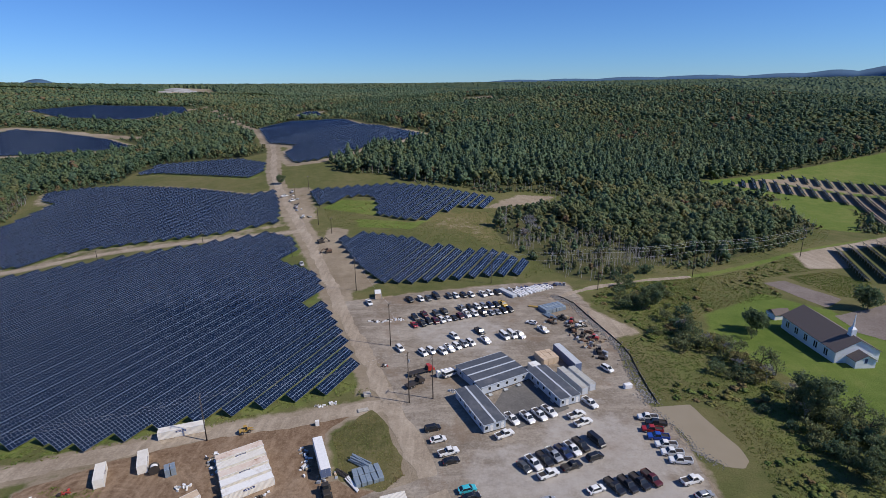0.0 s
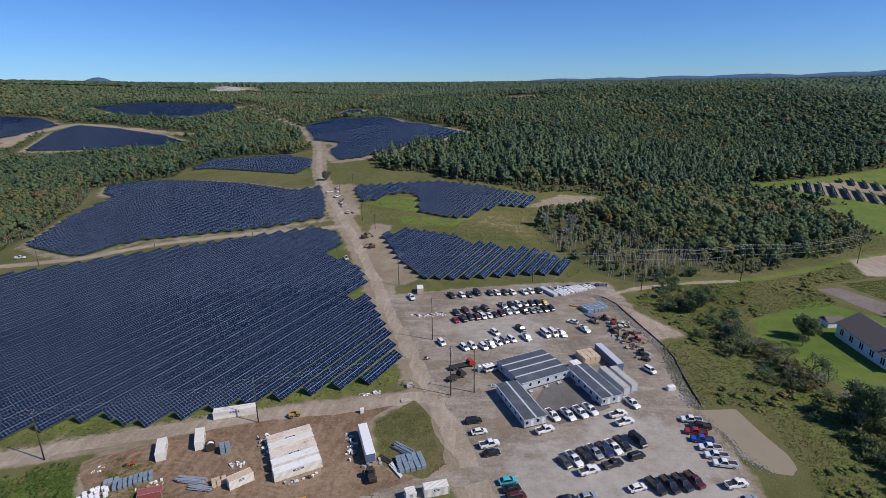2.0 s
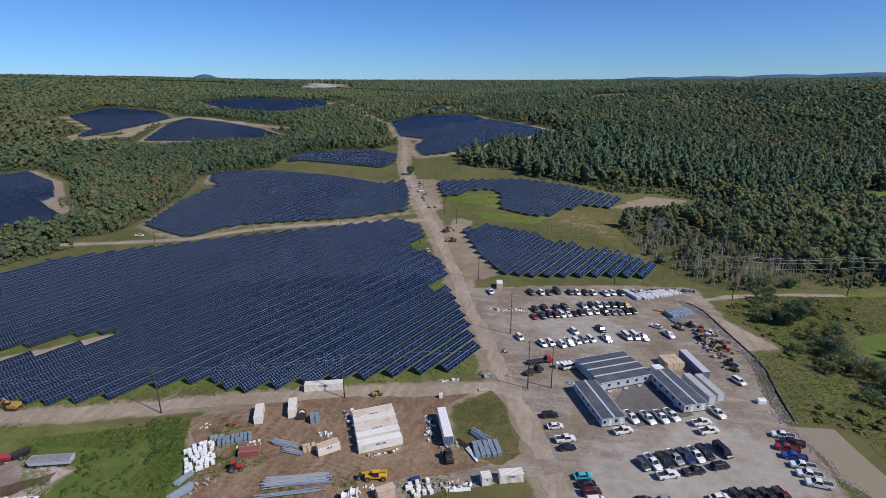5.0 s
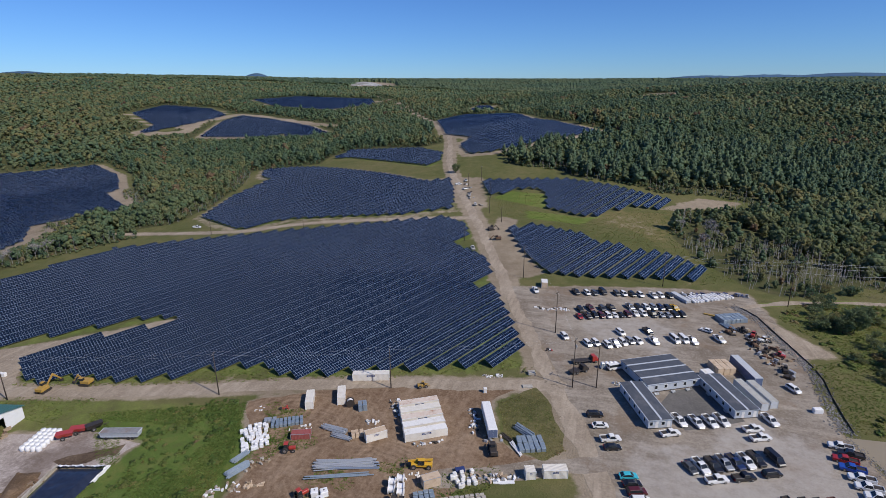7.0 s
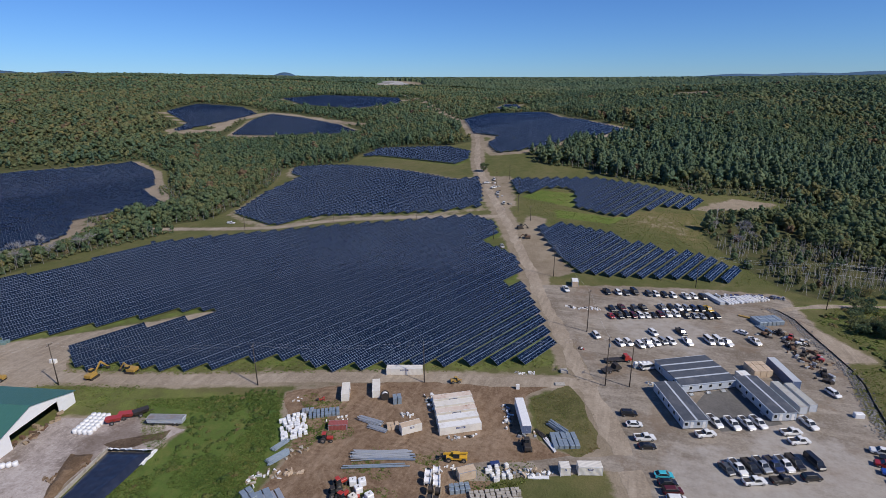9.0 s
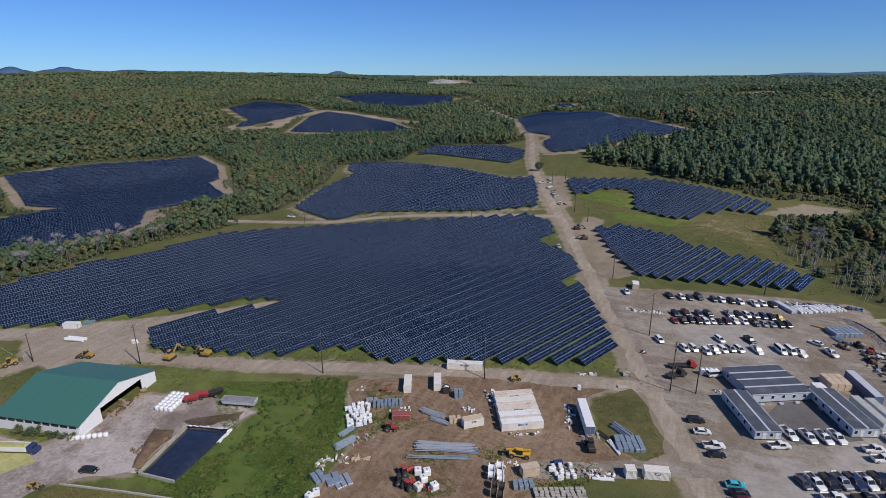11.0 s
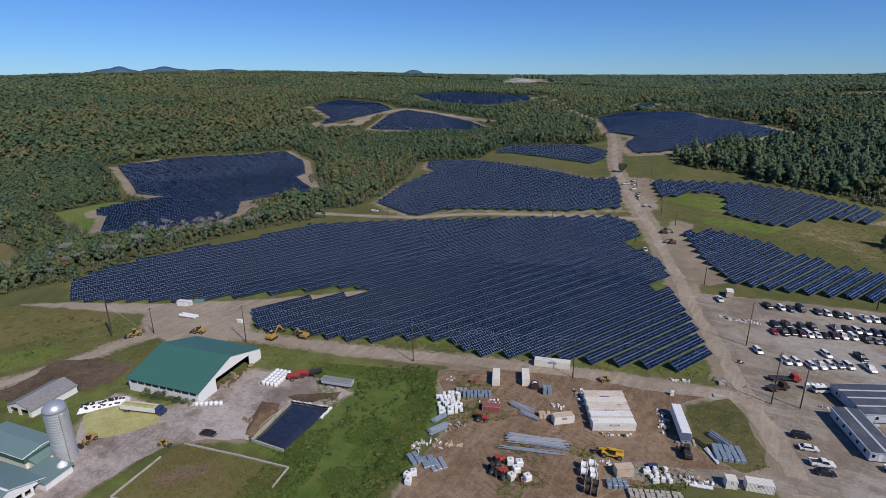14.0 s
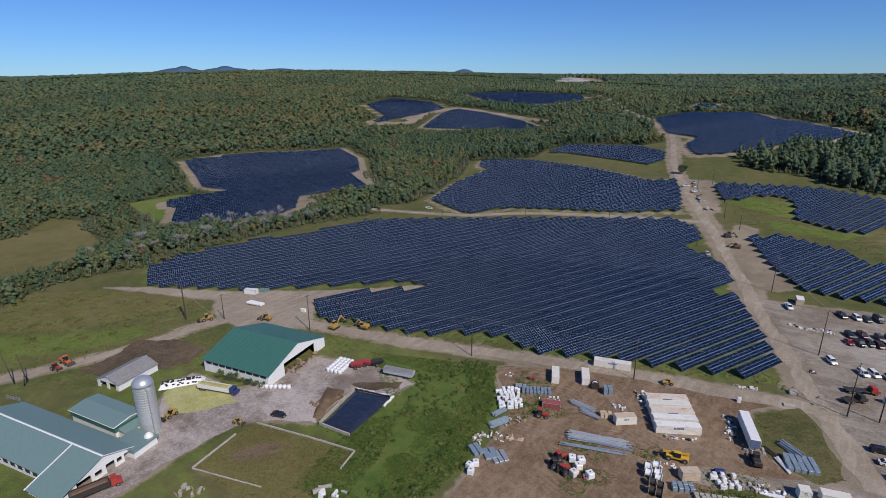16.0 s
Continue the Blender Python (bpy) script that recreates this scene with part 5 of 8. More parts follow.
ROUND = tree_kind(3, 9, 4.2, 1700, .42, .30)
TALL = tree_kind(5, 12, 4.6, 1700, .44, .42)
LIGHT = tree_kind(8, 9, 3.6, 420, .30, .58)
BUSHES = [tree_kind(11 + i, 3.2, 2.4, 230, .32, tone, 2) for i, tone in enumerate((.04, .42, .64, .84))]
tree_thing(ROUND, 123.6, 189.8, 0.95, "dense round green tree on the church lawn")
tree_thing(TALL, 107.4, 132.4, 1.0, "leafy green tree at the edge of the church lawn")
tree_thing(ROUND, 183.7, 210.4, 1.1, "dense round green tree beyond the church")
for px, py, s in ((102.2, 165.7, .8), (107.4, 159.3, .9), (110.2, 155.3, .7), (104.6, 137.0, .7), (104.8, 130.5, .7), (108.2, 125.4, .8), (113.5, 127.3, 1.0), (114.4, 121.3, .9), (118.1, 183.3, .5), (101.5, 172.2, .8), (95.7, 184.1, .9)):
    tree_thing(LIGHT, px, py, s, "thin half-bare tree in the overgrown hedge", "hedge trees")
for px, py, s in ((103.2, 105.1, .62), (109.1, 110.0, .6), (100.2, 109.4, .45)):
    tree_thing(TALL, px, py, s, "dark leafy tree at the foot of the hedge", "hedge trees")
hedge = rounded([(90, 250), (88, 228), (94, 206), (96, 190), (99, 172), (104, 152), (106, 136), (110, 120), (116, 104)])
hx = np.array(hedge)
for i in range(44):
    f = rng.uniform(0, len(hx) - 1.01)
    a, b = hx[int(f)], hx[int(f) + 1]
    p = a + (b - a) * (f - int(f)) + rng.normal(0, 3.2, 2)
    k = int(rng.integers(0, 4))
    tree_thing(BUSHES[k], p[0], p[1], rng.uniform(.55, 1.35), ("dark green", "mid-green", "light green", "yellowing")[k] + " bush in the overgrown hedge", "hedge bushes", "bush")
for i in range(22):
    x, y = rng.uniform(78, 112), rng.uniform(205, 262)
    if along(EAST_TRACK, 8, x, y) > 0 or inside(CHURCH_LAWN, x, y) > -2:
        continue
    k = int(rng.integers(0, 4))
    tree_thing(BUSHES[k], x, y, rng.uniform(.5, 1.3), ("dark green", "mid-green", "light green", "yellowing")[k] + " bush on rough ground beyond the lot", "scrub bushes", "bush")
thick = np.array(rounded([(80, 192), (90, 186), (97, 172), (98, 158), (98, 144), (97, 128), (101, 114), (109, 104)]))
for i in range(36):
    f = rng.uniform(0, len(thick) - 1.01)
    p = thick[int(f)] + (thick[int(f) + 1] - thick[int(f)]) * (f - int(f)) + rng.normal(0, 2.4, 2)
    k = int(rng.choice((0, 0, 1, 1, 2, 2, 3)))
    tree_thing(BUSHES[k], p[0], p[1], rng.uniform(.45, 1.15), ("dark green", "mid-green", "light green", "yellowing")[k] + " bush in the overgrown hedge", "hedge bushes", "bush")
tree_thing(TALL, -136.0, 442.1, .62, "single small dark tree standing beside the dirt road")
tall_spruce = [( 91.1, 215.1, 1.0), (97.4, 224.9, .8), (86.7, 213.3, .7)]
for x, y, s in tall_spruce:
    tree_thing(TALL, x, y, s * .8, "dark green tree beside the sandy track", "trees by the track")
# bare grey trees in the western thicket
BARE = []
for i in range(3):
    rnd, tips, mb = random.Random(40 + i), [], MB()
    limb(mb, Vector((0, 0, -.2)), Vector((.05, 0, 1)).normalized(), 3.2, .13, 4, rnd, tips)
    q = np.random.default_rng(60 + i)
    ends = np.repeat(np.array([tuple(p) for p in tips]), 9, 0)
    out = ends - np.array([0, 0, ends[:, 2].mean() * .75])
    out = out / np.linalg.norm(out, axis=1)[:, None] + q.normal(0, .5, ends.shape)
    side = q.normal(0, .035, ends.shape)
    V = np.stack([ends - side, ends + side, ends + out * q.uniform(.6, 1.6, (len(ends), 1))], 1).reshape(-1, 3)
    BARE.append((mb.mesh("trunk"), big_mesh("crown", V, np.arange(len(V)).reshape(-1, 3), M["dead"])))
for i in range(42):
    if i < 34:
        x, y = rng.uniform(-395, -333), rng.uniform(70, 215)
    else:
        x, y = rng.uniform(36, 62), rng.uniform(285, 335)
    if clearing(np.array(x), np.array(y)) > 0:
        continue
    t = thing("bare_tree", "leafless grey tree standing in the thicket", "tree", at(x, y, rng.uniform(0, 360)) @ Matrix.Scale(rng.uniform(.8, 1.25), 4), group="bare trees")
    part("trunk", BARE[i % 3][0], M["dead"], t)
    part("crown", BARE[i % 3][1], M["dead"], t, "open crown of fine grey twigs")


def tufts(name, label, spots, size, tone, blades=4):
    """Low tufts of grass and weeds, many in one mesh."""
    x, y = spots
    n = len(x)
    s = size * rng.uniform(.5, 1.5, (n, blades))
    a = rng.uniform(0, 6.28, (n, blades))
    cx, cy = x[:, None] + rng.normal(0, size * .6, (n, blades)), y[:, None] + rng.normal(0, size * .6, (n, blades))
    z = gz(cx, cy)
    dx, dy = np.cos(a) * s * .7, np.sin(a) * s * .7
    lean = rng.uniform(-.9, .9, (n, blades)) * s
    V = np.stack([np.stack([cx - dx, cy - dy, z - .05], -1), np.stack([cx + dx, cy + dy, z - .05], -1), np.stack([cx + lean - dy * .5, cy + lean + dx * .5, z + s * .62], -1)], 2).reshape(-1, 3)
    T = np.repeat(np.clip(tone(x, y) + rng.normal(0, .08, n), 0, .95), blades * 3)
    me = big_mesh(name, V, np.arange(len(V)).reshape(-1, 3), M["herb"], {"tone": T})
    return tagged(new(name, me), label, "grass", kind="stuff")


def scatter(n, poly, keep=None):
    p = np.array(poly)
    x, y = rng.uniform(p[:, 0].min(), p[:, 0].max(), n), rng.uniform(p[:, 1].min(), p[:, 1].max(), n)
    ok = inside(poly, x, y) > 0.5
    if keep is not None:
        ok &= keep(x, y)
    return x[ok], y[ok]


RIGHT_ROUGH = [(66, 60), (79, 108), (80, 140), (66, 141), (64, 180), (80, 190), (66, 222), (80, 246), (140, 262), (104, 205), (104, 170), (114, 140), (120, 110), (120, 60)]
for px, py, sc in ((97, 176, .62), (101, 168, .7), (99, 158, .55), (104, 150, .7), (106, 141, .6), (94, 190, .6), (103, 130, .55)):
    t = thing("bare_tree", "thin leafless grey tree in the overgrown hedge", "tree", at(px, py, 50 * px) @ Matrix.Scale(sc, 4), group="bare trees")
    part("trunk", BARE[0][0], M["dead"], t)
    part("crown", BARE[0][1], M["dead"], t, "open crown of fine grey twigs")
tufts("rough_grass", "rough tufted grass and weeds beside the gravel lot", scatter(26000, RIGHT_ROUGH, lambda x, y: (inside(PAD, x, y) < -1) & (inside(POND, x, y) < -1) & (along(EAST_TRACK, 4, x, y) < 0)), .30, lambda x, y: .58 + .22 * wave(x, y, 12, 3) + .16 * wave(x, y, 4, 9))
tufts("weeds", "tall green weeds round the bright meadow", scatter(30000, LAWN, lambda x, y: wave(x, y, 9, 4) + np.clip(1.3 - inside(LAWN, x, y) / 6, -.4, 1) > -.1), .3, lambda x, y: .36 + .2 * wave(x, y, 8, 3) + .12 * wave(x, y, 3, 5))
tufts("weeds", "tall green weeds along the farmyard walls", scatter(5000, [(-136, 49), (-112, 71), (-121, 75), (-108, 50), (-104, 30), (-118, 28), (-114, 48)]), .45, lambda x, y: .34 + .22 * wave(x, y, 8, 3))
tufts("rough_grass", "dry tufted grass on the patch between yard and road", scatter(3400, [(-33, 128.5), (-22.6, 139.5), (-18.5, 134.7), (-10, 111), (-15.1, 106), (-26, 110)]), .28, lambda x, y: .72 + .24 * wave(x, y, 6, 3))
tufts("rough_grass", "dry tufted grass in the walled enclosure", scatter(4200, ENCLOSURE), .28, lambda x, y: .80 + .16 * wave(x, y, 6, 3))
tufts("meadow_grass", "dry meadow grass around the solar fields", scatter(14000, [(-60, 242), (40, 250), (60, 262), (34, 320), (44, 372), (13, 425), (-110, 425), (-70, 330)], lambda x, y: (inside(EASTERN, x, y) < -1) & (inside(FIELD_3, x, y) < -3) & (inside(FIELD_4, x, y) < -3) & (along(ROAD, 12, x, y) < 0)), .34, lambda x, y: .64 + .18 * wave(x, y, 16, 3))
tufts("meadow_grass", "rough meadow grass below the farm road", scatter(12000, WEST_MEADOW), .32, lambda x, y: .74 + .18 * wave(x, y, 18, 3) + .1 * wave(x, y, 5, 9))
tufts("verge_grass", "green verge grass under the solar tables' edge", scatter(9000, [(-20, 150), (-40, 146), (-87, 125), (-105, 117), (-160, 100), (-190, 92), (-206, 107), (-160, 112), (-100, 135), (-40, 160)], lambda x, y: (along(WEST_ROAD, 7, x, y) < 0)), .4, lambda x, y: .58 + .2 * wave(x, y, 10, 3))
sx, sy = scatter(700, [(-330, 40), (-300, 56), (-240, 78), (-250, 20), (-320, -10)])
tm = np.random.default_rng(5)
shr = [broadleaf(tm, 1) for _ in range(3)]
plant("shrubs", "low shrubs on the western meadow", shr, sx[:90], sy[:90], rng.uniform(.4, 1.1, 90), rng.uniform(1.2, 3.4, 90), rng.integers(0, 3, 90), rng.uniform(.5, .98, 90), M["herb"])
lx, ly = scatter(1500, [(-112, 108), (-98, 92), (-88, 62), (-92, 40), (-100, 44), (-103, 80), (-116, 100)])
plant("shrubs", "dense green shrubs between meadow and yard", shr, lx[:60], ly[:60], rng.uniform(.3, .9, 60), rng.uniform(1.0, 3.2, 60), rng.integers(0, 3, 60), rng.uniform(.1, .7, 60), M["herb"])
rx, ry = scatter(1800, RIGHT_ROUGH, lambda x, y: (inside(PAD, x, y) < -2) & (inside(POND, x, y) < -2) & (along(EAST_TRACK, 6, x, y) < 0) & (wave(x, y, 14, 6) > -.1))
k = min(260, len(rx))
plant("shrubs", "low green and brown shrubs on rough ground", shr, rx[:k], ry[:k], rng.uniform(.4, 1.3, k), rng.uniform(1.4, 4.5, k), rng.integers(0, 3, k), rng.uniform(.35, .98, k), M["herb"])

wx, wy = scatter(2600, [(-156, 80), (-143, 93), (-112, 110), (-100, 88), (-88, 60), (-87, 36), (-106, 34), (-117, 48), (-121, 66), (-126, 84)], lambda x, y: (inside(FARM_YARD, x, y) < -1.5) & (wave(x, y, 11, 21) + .5 * wave(x, y, 4, 2) > -.05))
k = min(330, len(wx))
plant("weed_clumps", "knee-high lush green weeds beside the farmyard", shr, wx[:k], wy[:k], rng.uniform(.25, .75, k), rng.uniform(.9, 2.4, k), rng.integers(0, 3, k), np.clip(rng.normal(.42, .22, k), 0, .95), M["herb"])

EAST_MEADOW = [(84, 247), (137, 256), (170, 272), (207, 296), (232, 306), (203, 268), (163, 252), (158, 226), (128, 217), (112, 208), (104, 200)]
tufts("rough_grass", "rough tufted meadow grass below the sandy track", scatter(18000, EAST_MEADOW, lambda x, y: (along(EAST_TRACK, 4, x, y) < 0) & (inside(CHURCH_PAD, x, y) < -1) & (inside(SOLAR_GRAVEL, x, y) < -1)), .34, lambda x, y: .62 + .2 * wave(x, y, 14, 3) + .14 * wave(x, y, 4, 9))
ex_, ey_ = scatter(700, EAST_MEADOW, lambda x, y: (along(EAST_TRACK, 6, x, y) < 0) & (inside(CHURCH_PAD, x, y) < -2) & (inside(SOLAR_GRAVEL, x, y) < -2) & (wave(x, y, 17, 8) > .05))
k = min(170, len(ex_))
plant("shrubs", "low olive shrubs on the rough meadow", shr, ex_[:k], ey_[:k], rng.uniform(.4, 1.3, k), rng.uniform(1.4, 4.5, k), rng.integers(0, 3, k), rng.uniform(.35, .98, k), M["herb"])

for cx, cy, r, n in ((-87, 94, 7, 700), (-66, 86, 5, 260), (-63, 74, 6, 420), (-33, 90, 8, 600), (-94, 104, 6, 420), (-52, 92, 4, 160)):
    a = rng.uniform(0, 6.28, n)
    d = r * np.sqrt(rng.random(n)) * (1 + .5 * np.sin(a * 3 + cx))
    tufts("weeds", "low green weeds growing round the stored goods", (cx + d * np.cos(a), cy + d * np.sin(a)), .32, lambda x, y: .5 + .2 * wave(x, y, 5, 3))
# bushes against the barn's long wall
for i in range(9):
    p = Matrix.Translation((-179.8, 64.2, 0)) @ Matrix.Rotation(radians(14), 4, 'Z') @ Vector((-12 + 3.1 * i + rng.uniform(-.6, .6), -16.6 + rng.uniform(-.5, .3), 0))
    k = i % 3
    if i > 1:
        tree_thing(BUSHES[k], p.x, p.y, rng.uniform(.45, .75), ("dark green", "mid-green", "light green")[k] + " bush against the barn's white wall", "barn bushes", "bush")

tufts("meadow_grass", "lush grass and weeds round the farm buildings", scatter(9000, [(-235, 22), (-226, 64), (-187, 90), (-156, 98), (-158, 80), (-190, 84), (-200, 62), (-192, 44), (-205, 40), (-210, 15), (-230, 0)], lambda x, y: along(WEST_ROAD, 7, x, y) < 0), .3, lambda x, y: .46 + .22 * wave(x, y, 9, 3))
tufts("weeds", "tall weeds between the lawn and the yard", scatter(7000, [(-112, 108), (-98, 92), (-88, 62), (-92, 40), (-100, 30), (-106, 60), (-108, 90), (-122, 104)]), .34, lambda x, y: .36 + .24 * wave(x, y, 7, 3))

# pale spoil heaps of the quarry on the skyline
def spoil_heap(x, y, r, h, seed):
    k, V, F = 26, [], []
    rr = np.random.default_rng(seed)
    for j, f in enumerate((1.0, .78, .55, .32, .12)):
        a = np.linspace(0, 2 * math.pi, k, endpoint=False)
        q = r * f * (1 + rr.uniform(-.12, .12, k))
        V += [(q[i] * math.cos(a[i]) * 1.5, q[i] * math.sin(a[i]), h * .5 * (1 - f) ** .6 - (3 if j == 0 else 0) + rr.uniform(-.4, .4)) for i in range(k)]
        if j:
            F += [((j - 1) * k + i, (j - 1) * k + (i + 1) % k, j * k + (i + 1) % k, j * k + i) for i in range(k)]
    F.append(tuple(range(4 * k, 5 * k)))
    me = MB().add(V, F).mesh("spoil_heap")
    return tagged(part("spoil_heap", me, M["spoil"], m=at(x, y, 25)), "pale grey spoil heap of a distant quarry", "spoil heap", group="quarry heaps")


M["spoil"] = earth("pale_quarry_stone", ((0.22, 0.22, 0.22), (0.32, 0.315, 0.31), (0.44, 0.435, 0.43)), size=12, bump=0.6)
for x, y, r, h, seed in ((-905, 1930, 34, 15, 1), (-860, 1900, 24, 10, 2), (-965, 2010, 38, 19, 3), (-935, 1850, 20, 8, 4)):
    spoil_heap(x, y, r, h, seed)

tufts("rough_grass", "rough grass along the mown path by the wood", scatter(6000, [(84, 254), (137, 263), (207, 303), (245, 323), (280, 366), (262, 362), (224, 327), (139, 272), (113, 274), (84, 252)]), .36, lambda x, y: .6 + .2 * wave(x, y, 12, 3))
tufts("rough_grass", "rough grass on the slope behind the church", scatter(4000, [(176, 256), (206, 266), (214, 246), (196, 222), (184, 226)], lambda x, y: inside(CHURCH_PAD, x, y) < -1), .34, lambda x, y: .6 + .2 * wave(x, y, 12, 3))

# ---- site offices ----
def pane(parent, x, y, z, w, h, axis, frame_mat=None):
    """A window with frame and pane on a wall; axis: the way it faces, '+x', '-x', '+y' or '-y'."""
    s = 1 if axis[0] == "+" else -1
    fr, gl = MB(), MB()
    for a0, a1, b0, b1 in ((-w / 2 - .08, -w / 2, -h / 2 - .08, h / 2 + .08), (w / 2, w / 2 + .08, -h / 2 - .08, h / 2 + .08), (-w / 2, w / 2, h / 2, h / 2 + .08), (-w / 2, w / 2, -h / 2 - .08, -h / 2)):
        if axis[1] == "x":
            fr.box(min(0, .07 * s), a0, b0, max(0, .07 * s), a1, b1)
        else:
            fr.box(a0, min(0, .07 * s), b0, a1, max(0, .07 * s), b1)
    if axis[1] == "x":
        gl.box(min(0, .03 * s), -w / 2, -h / 2, max(0, .03 * s), w / 2, h / 2)
    else:
        gl.box(-w / 2, min(0, .03 * s), -h / 2, w / 2, max(0, .03 * s), h / 2)
    win = part("window", fr, frame_mat or M["trim"], parent, m=Matrix.Translation((x, y, z)))
    part("pane", gl, M["glass"], win, "dark glass")
    return win


def office(name, label, x, y, turn, L, W, strips, windows=True, doors=(), eave=0.25, h=3.2):
    """A flat-roofed modular office: L along its own y, W along x; roof panels between pale seams."""
    o = thing(name, label, "site office", at(x, y, turn))
    part("wall", MB().box(-W / 2, -L / 2, 0.45, W / 2, L / 2, h, 0.03), M["office_wall"], o)
    part("skirting", MB().box(-W / 2 + .1, -L / 2 + .1, -0.3, W / 2 - .1, L / 2 - .1, 0.45), M["dark_steel"], o)
    k = len(strips) + 1
    edges = [-W / 2 - eave] + list(strips) + [W / 2 + eave]
    for a, b in zip(edges[:-1], edges[1:]):
        ra, rb = h + 0.22 * (1 - abs(a) / (W / 2 + eave)), h + 0.22 * (1 - abs(b) / (W / 2 + eave))
        part("roof_panel", MB().prism([(a + .18, h), (b - .18, h), (b - .18, rb + .02), (a + .18, ra + .02)], "y", -L / 2 - eave, L / 2 + eave), M["office_roof"], o)
    for s in edges[1:-1]:
        rs = h + 0.22 * (1 - abs(s) / (W / 2 + eave))
        part("roof_seam", MB().prism([(s - .3, h + .01), (s + .3, h + .01), (s + .3, rs + .07), (s - .3, rs + .07)], "y", -L / 2 - eave - .01, L / 2 + eave + .01), M["office_strip"], o, "pale seam cover")
    part("fascia", MB().box(-W / 2 - eave - .03, -L / 2 - eave - .03, h - .22, W / 2 + eave + .03, L / 2 + eave + .03, h), M["office_strip"], o)
    if windows:
        for sx, ax in ((-1, "-x"), (1, "+x")):
            for wy in np.arange(-L / 2 + 2.2, L / 2 - 1.5, 3.4):
                pane(o, sx * (W / 2 + .005), wy, 1.9, 1.0, 1.1, ax)
        for wx in (-W / 4, W / 4):
            pane(o, wx - 0.9, -L / 2 - .005, 1.9, 0.9, 1.1, "-y")
            pane(o, wx + 0.6, L / 2 + .005, 1.9, 0.9, 1.1, "+y")
            d = part("door", MB().box(wx + .3, -L / 2 - .06, 0.5, wx + 1.2, -L / 2, 2.55), M["white"], o, "pale grey steel door")
            part("handle", MB().box(wx + 1.05, -L / 2 - .12, 1.45, wx + 1.12, -L / 2 - .06, 1.6), M["dark_steel"], d)
    for sx in (-W / 4, W / 4):
        part("air_conditioner", MB().box(sx - .9, L / 2 + .01, 1.2, sx - .2, L / 2 + .45, 2.4, .04), M["steel"], o)
    return o


office("site_office", "long grey modular office with a dark roof, on gravel", 10.3, 137.6, 22.5, 19.6, 7.0, [0.0])
office("site_office", "long grey modular office with a dark roof, beside containers", 34.6, 149.6, 22.5, 19.4, 7.2, [0.0])
hall = office("site_hall", "wide grey modular hall with dark roof and pale seams", 15.9, 158.2, 119.5, 18.8, 16.0, [-4.1, 0.0, 4.1])
# steps and rails at the court's doors
def stair(x, y, turn):
    s = thing("entry_steps", "grey metal entry steps with handrails at an office door", "steps", at(x, y, turn, 0.1))
    for i in range(3):
        part("tread", MB().box(-0.7, -0.3 * i - .3, 0.1, 0.7, -0.3 * i, 0.52 - 0.16 * i), M["steel"], s)
    for sx in (-0.72, 0.72):
        r = MB().tube((sx, 0, 1.5), (sx, -1.0, 1.05), .03, k=6)
        for yy, z in ((0, 1.5), (-1.0, 1.05)):
            r.tube((sx, yy, 0), (sx, yy, z), .03, k=6)
        part("handrail", r, M["steel"], s)
    return s


stair(14.3, 147.2, 29)
stair(19.5, 150.1, 29)
stair(24.0, 152.7, 29)
stair(29.5, 151.0, 112)
stair(33.0, 142.5, 112)


# ---- containers and trailers ----
def container(label, x, y, turn, L=6.06, W=2.44, H=2.59, body="cream", roof=None, sign=True, group="", z=0.0, name="shipping_container"):
    """A steel box, long along its own x, with corner posts, doors and a dark sign."""
    c = thing(name, label, "container", at(x, y, turn, z), group=group)
    part("body", MB().box(-L / 2 + .04, -W / 2 + .04, 0.12, L / 2 - .04, W / 2 - .04, H - .06), M[body], c)
    part("roof", MB().box(-L / 2 + .05, -W / 2 + .05, H - .06, L / 2 - .05, W / 2 - .05, H - .015), M[roof or body], c)
    for sx in (-1, 1):
        for sy in (-1, 1):
            a, b = sx * (L / 2 - .07), sy * (W / 2 - .07)
            part("corner_post", MB().box(a - .07, b - .07, 0, a + .07, b + .07, H), M["white" if body == "cream" else "steel"], c)
    for sy in (-1, 1):
        part("top_rail", MB().box(-L / 2 + .14, sy * (W / 2 - .05) - .05, H - .1, L / 2 - .14, sy * (W / 2 - .05) + .05, H), M["white" if body == "cream" else "steel"], c)
    for sy in (-.58, .58):
        d = part("door", MB().box(L / 2 - .05, sy - .56, 0.18, L / 2 - .01, sy + .56, H - .14), M[body], c)
        for k in (-.2, .2):
            part("lock_rod", MB().tube((L / 2 + .02, sy + k, .2), (L / 2 + .02, sy + k, H - .2), .02, k=5), M["steel"], d)
    if sign:
        part("sign", MB().box(-L * .11, -W / 2 + .015, H * .62, L * .11, -W / 2 + .035, H * .82), M["label_blue"], c, "dark blue maker's sign")
        part("sign_bar", MB().box(-L * .08, -W / 2 + .005, H * .69, L * .08, -W / 2 + .016, H * .75), M["white"], c, "pale lettering bar")
    return c


stack = [("rust-streaked cream container in a row of five", "rusty_roof"), ("cream container with a pale roof in a row of five", "cream"), ("cream container with orange rust on its roof", "rusty_roof"), ("cream container with a pale weathered roof", "white"), ("cream container with a white roof and blue sign", "white")]
for i, (text, roof) in enumerate(reversed(stack)):
    # rows of five side by side, the nearest first
    k = i
    container(text, -48.6 - 1.66 * k * 1.0, 106.8 + 3.15 * k, 32.0, 12.19, body="cream", roof=roof, group="row of yard containers", sign=k in (0, 2, 4))
container("long cream storage container with a blue sign beside the road", -76.2, 130.6, 19.0, 12.19)
container("white storage container standing end-on in the yard", -88.7, 112.6, 116, 7.2)
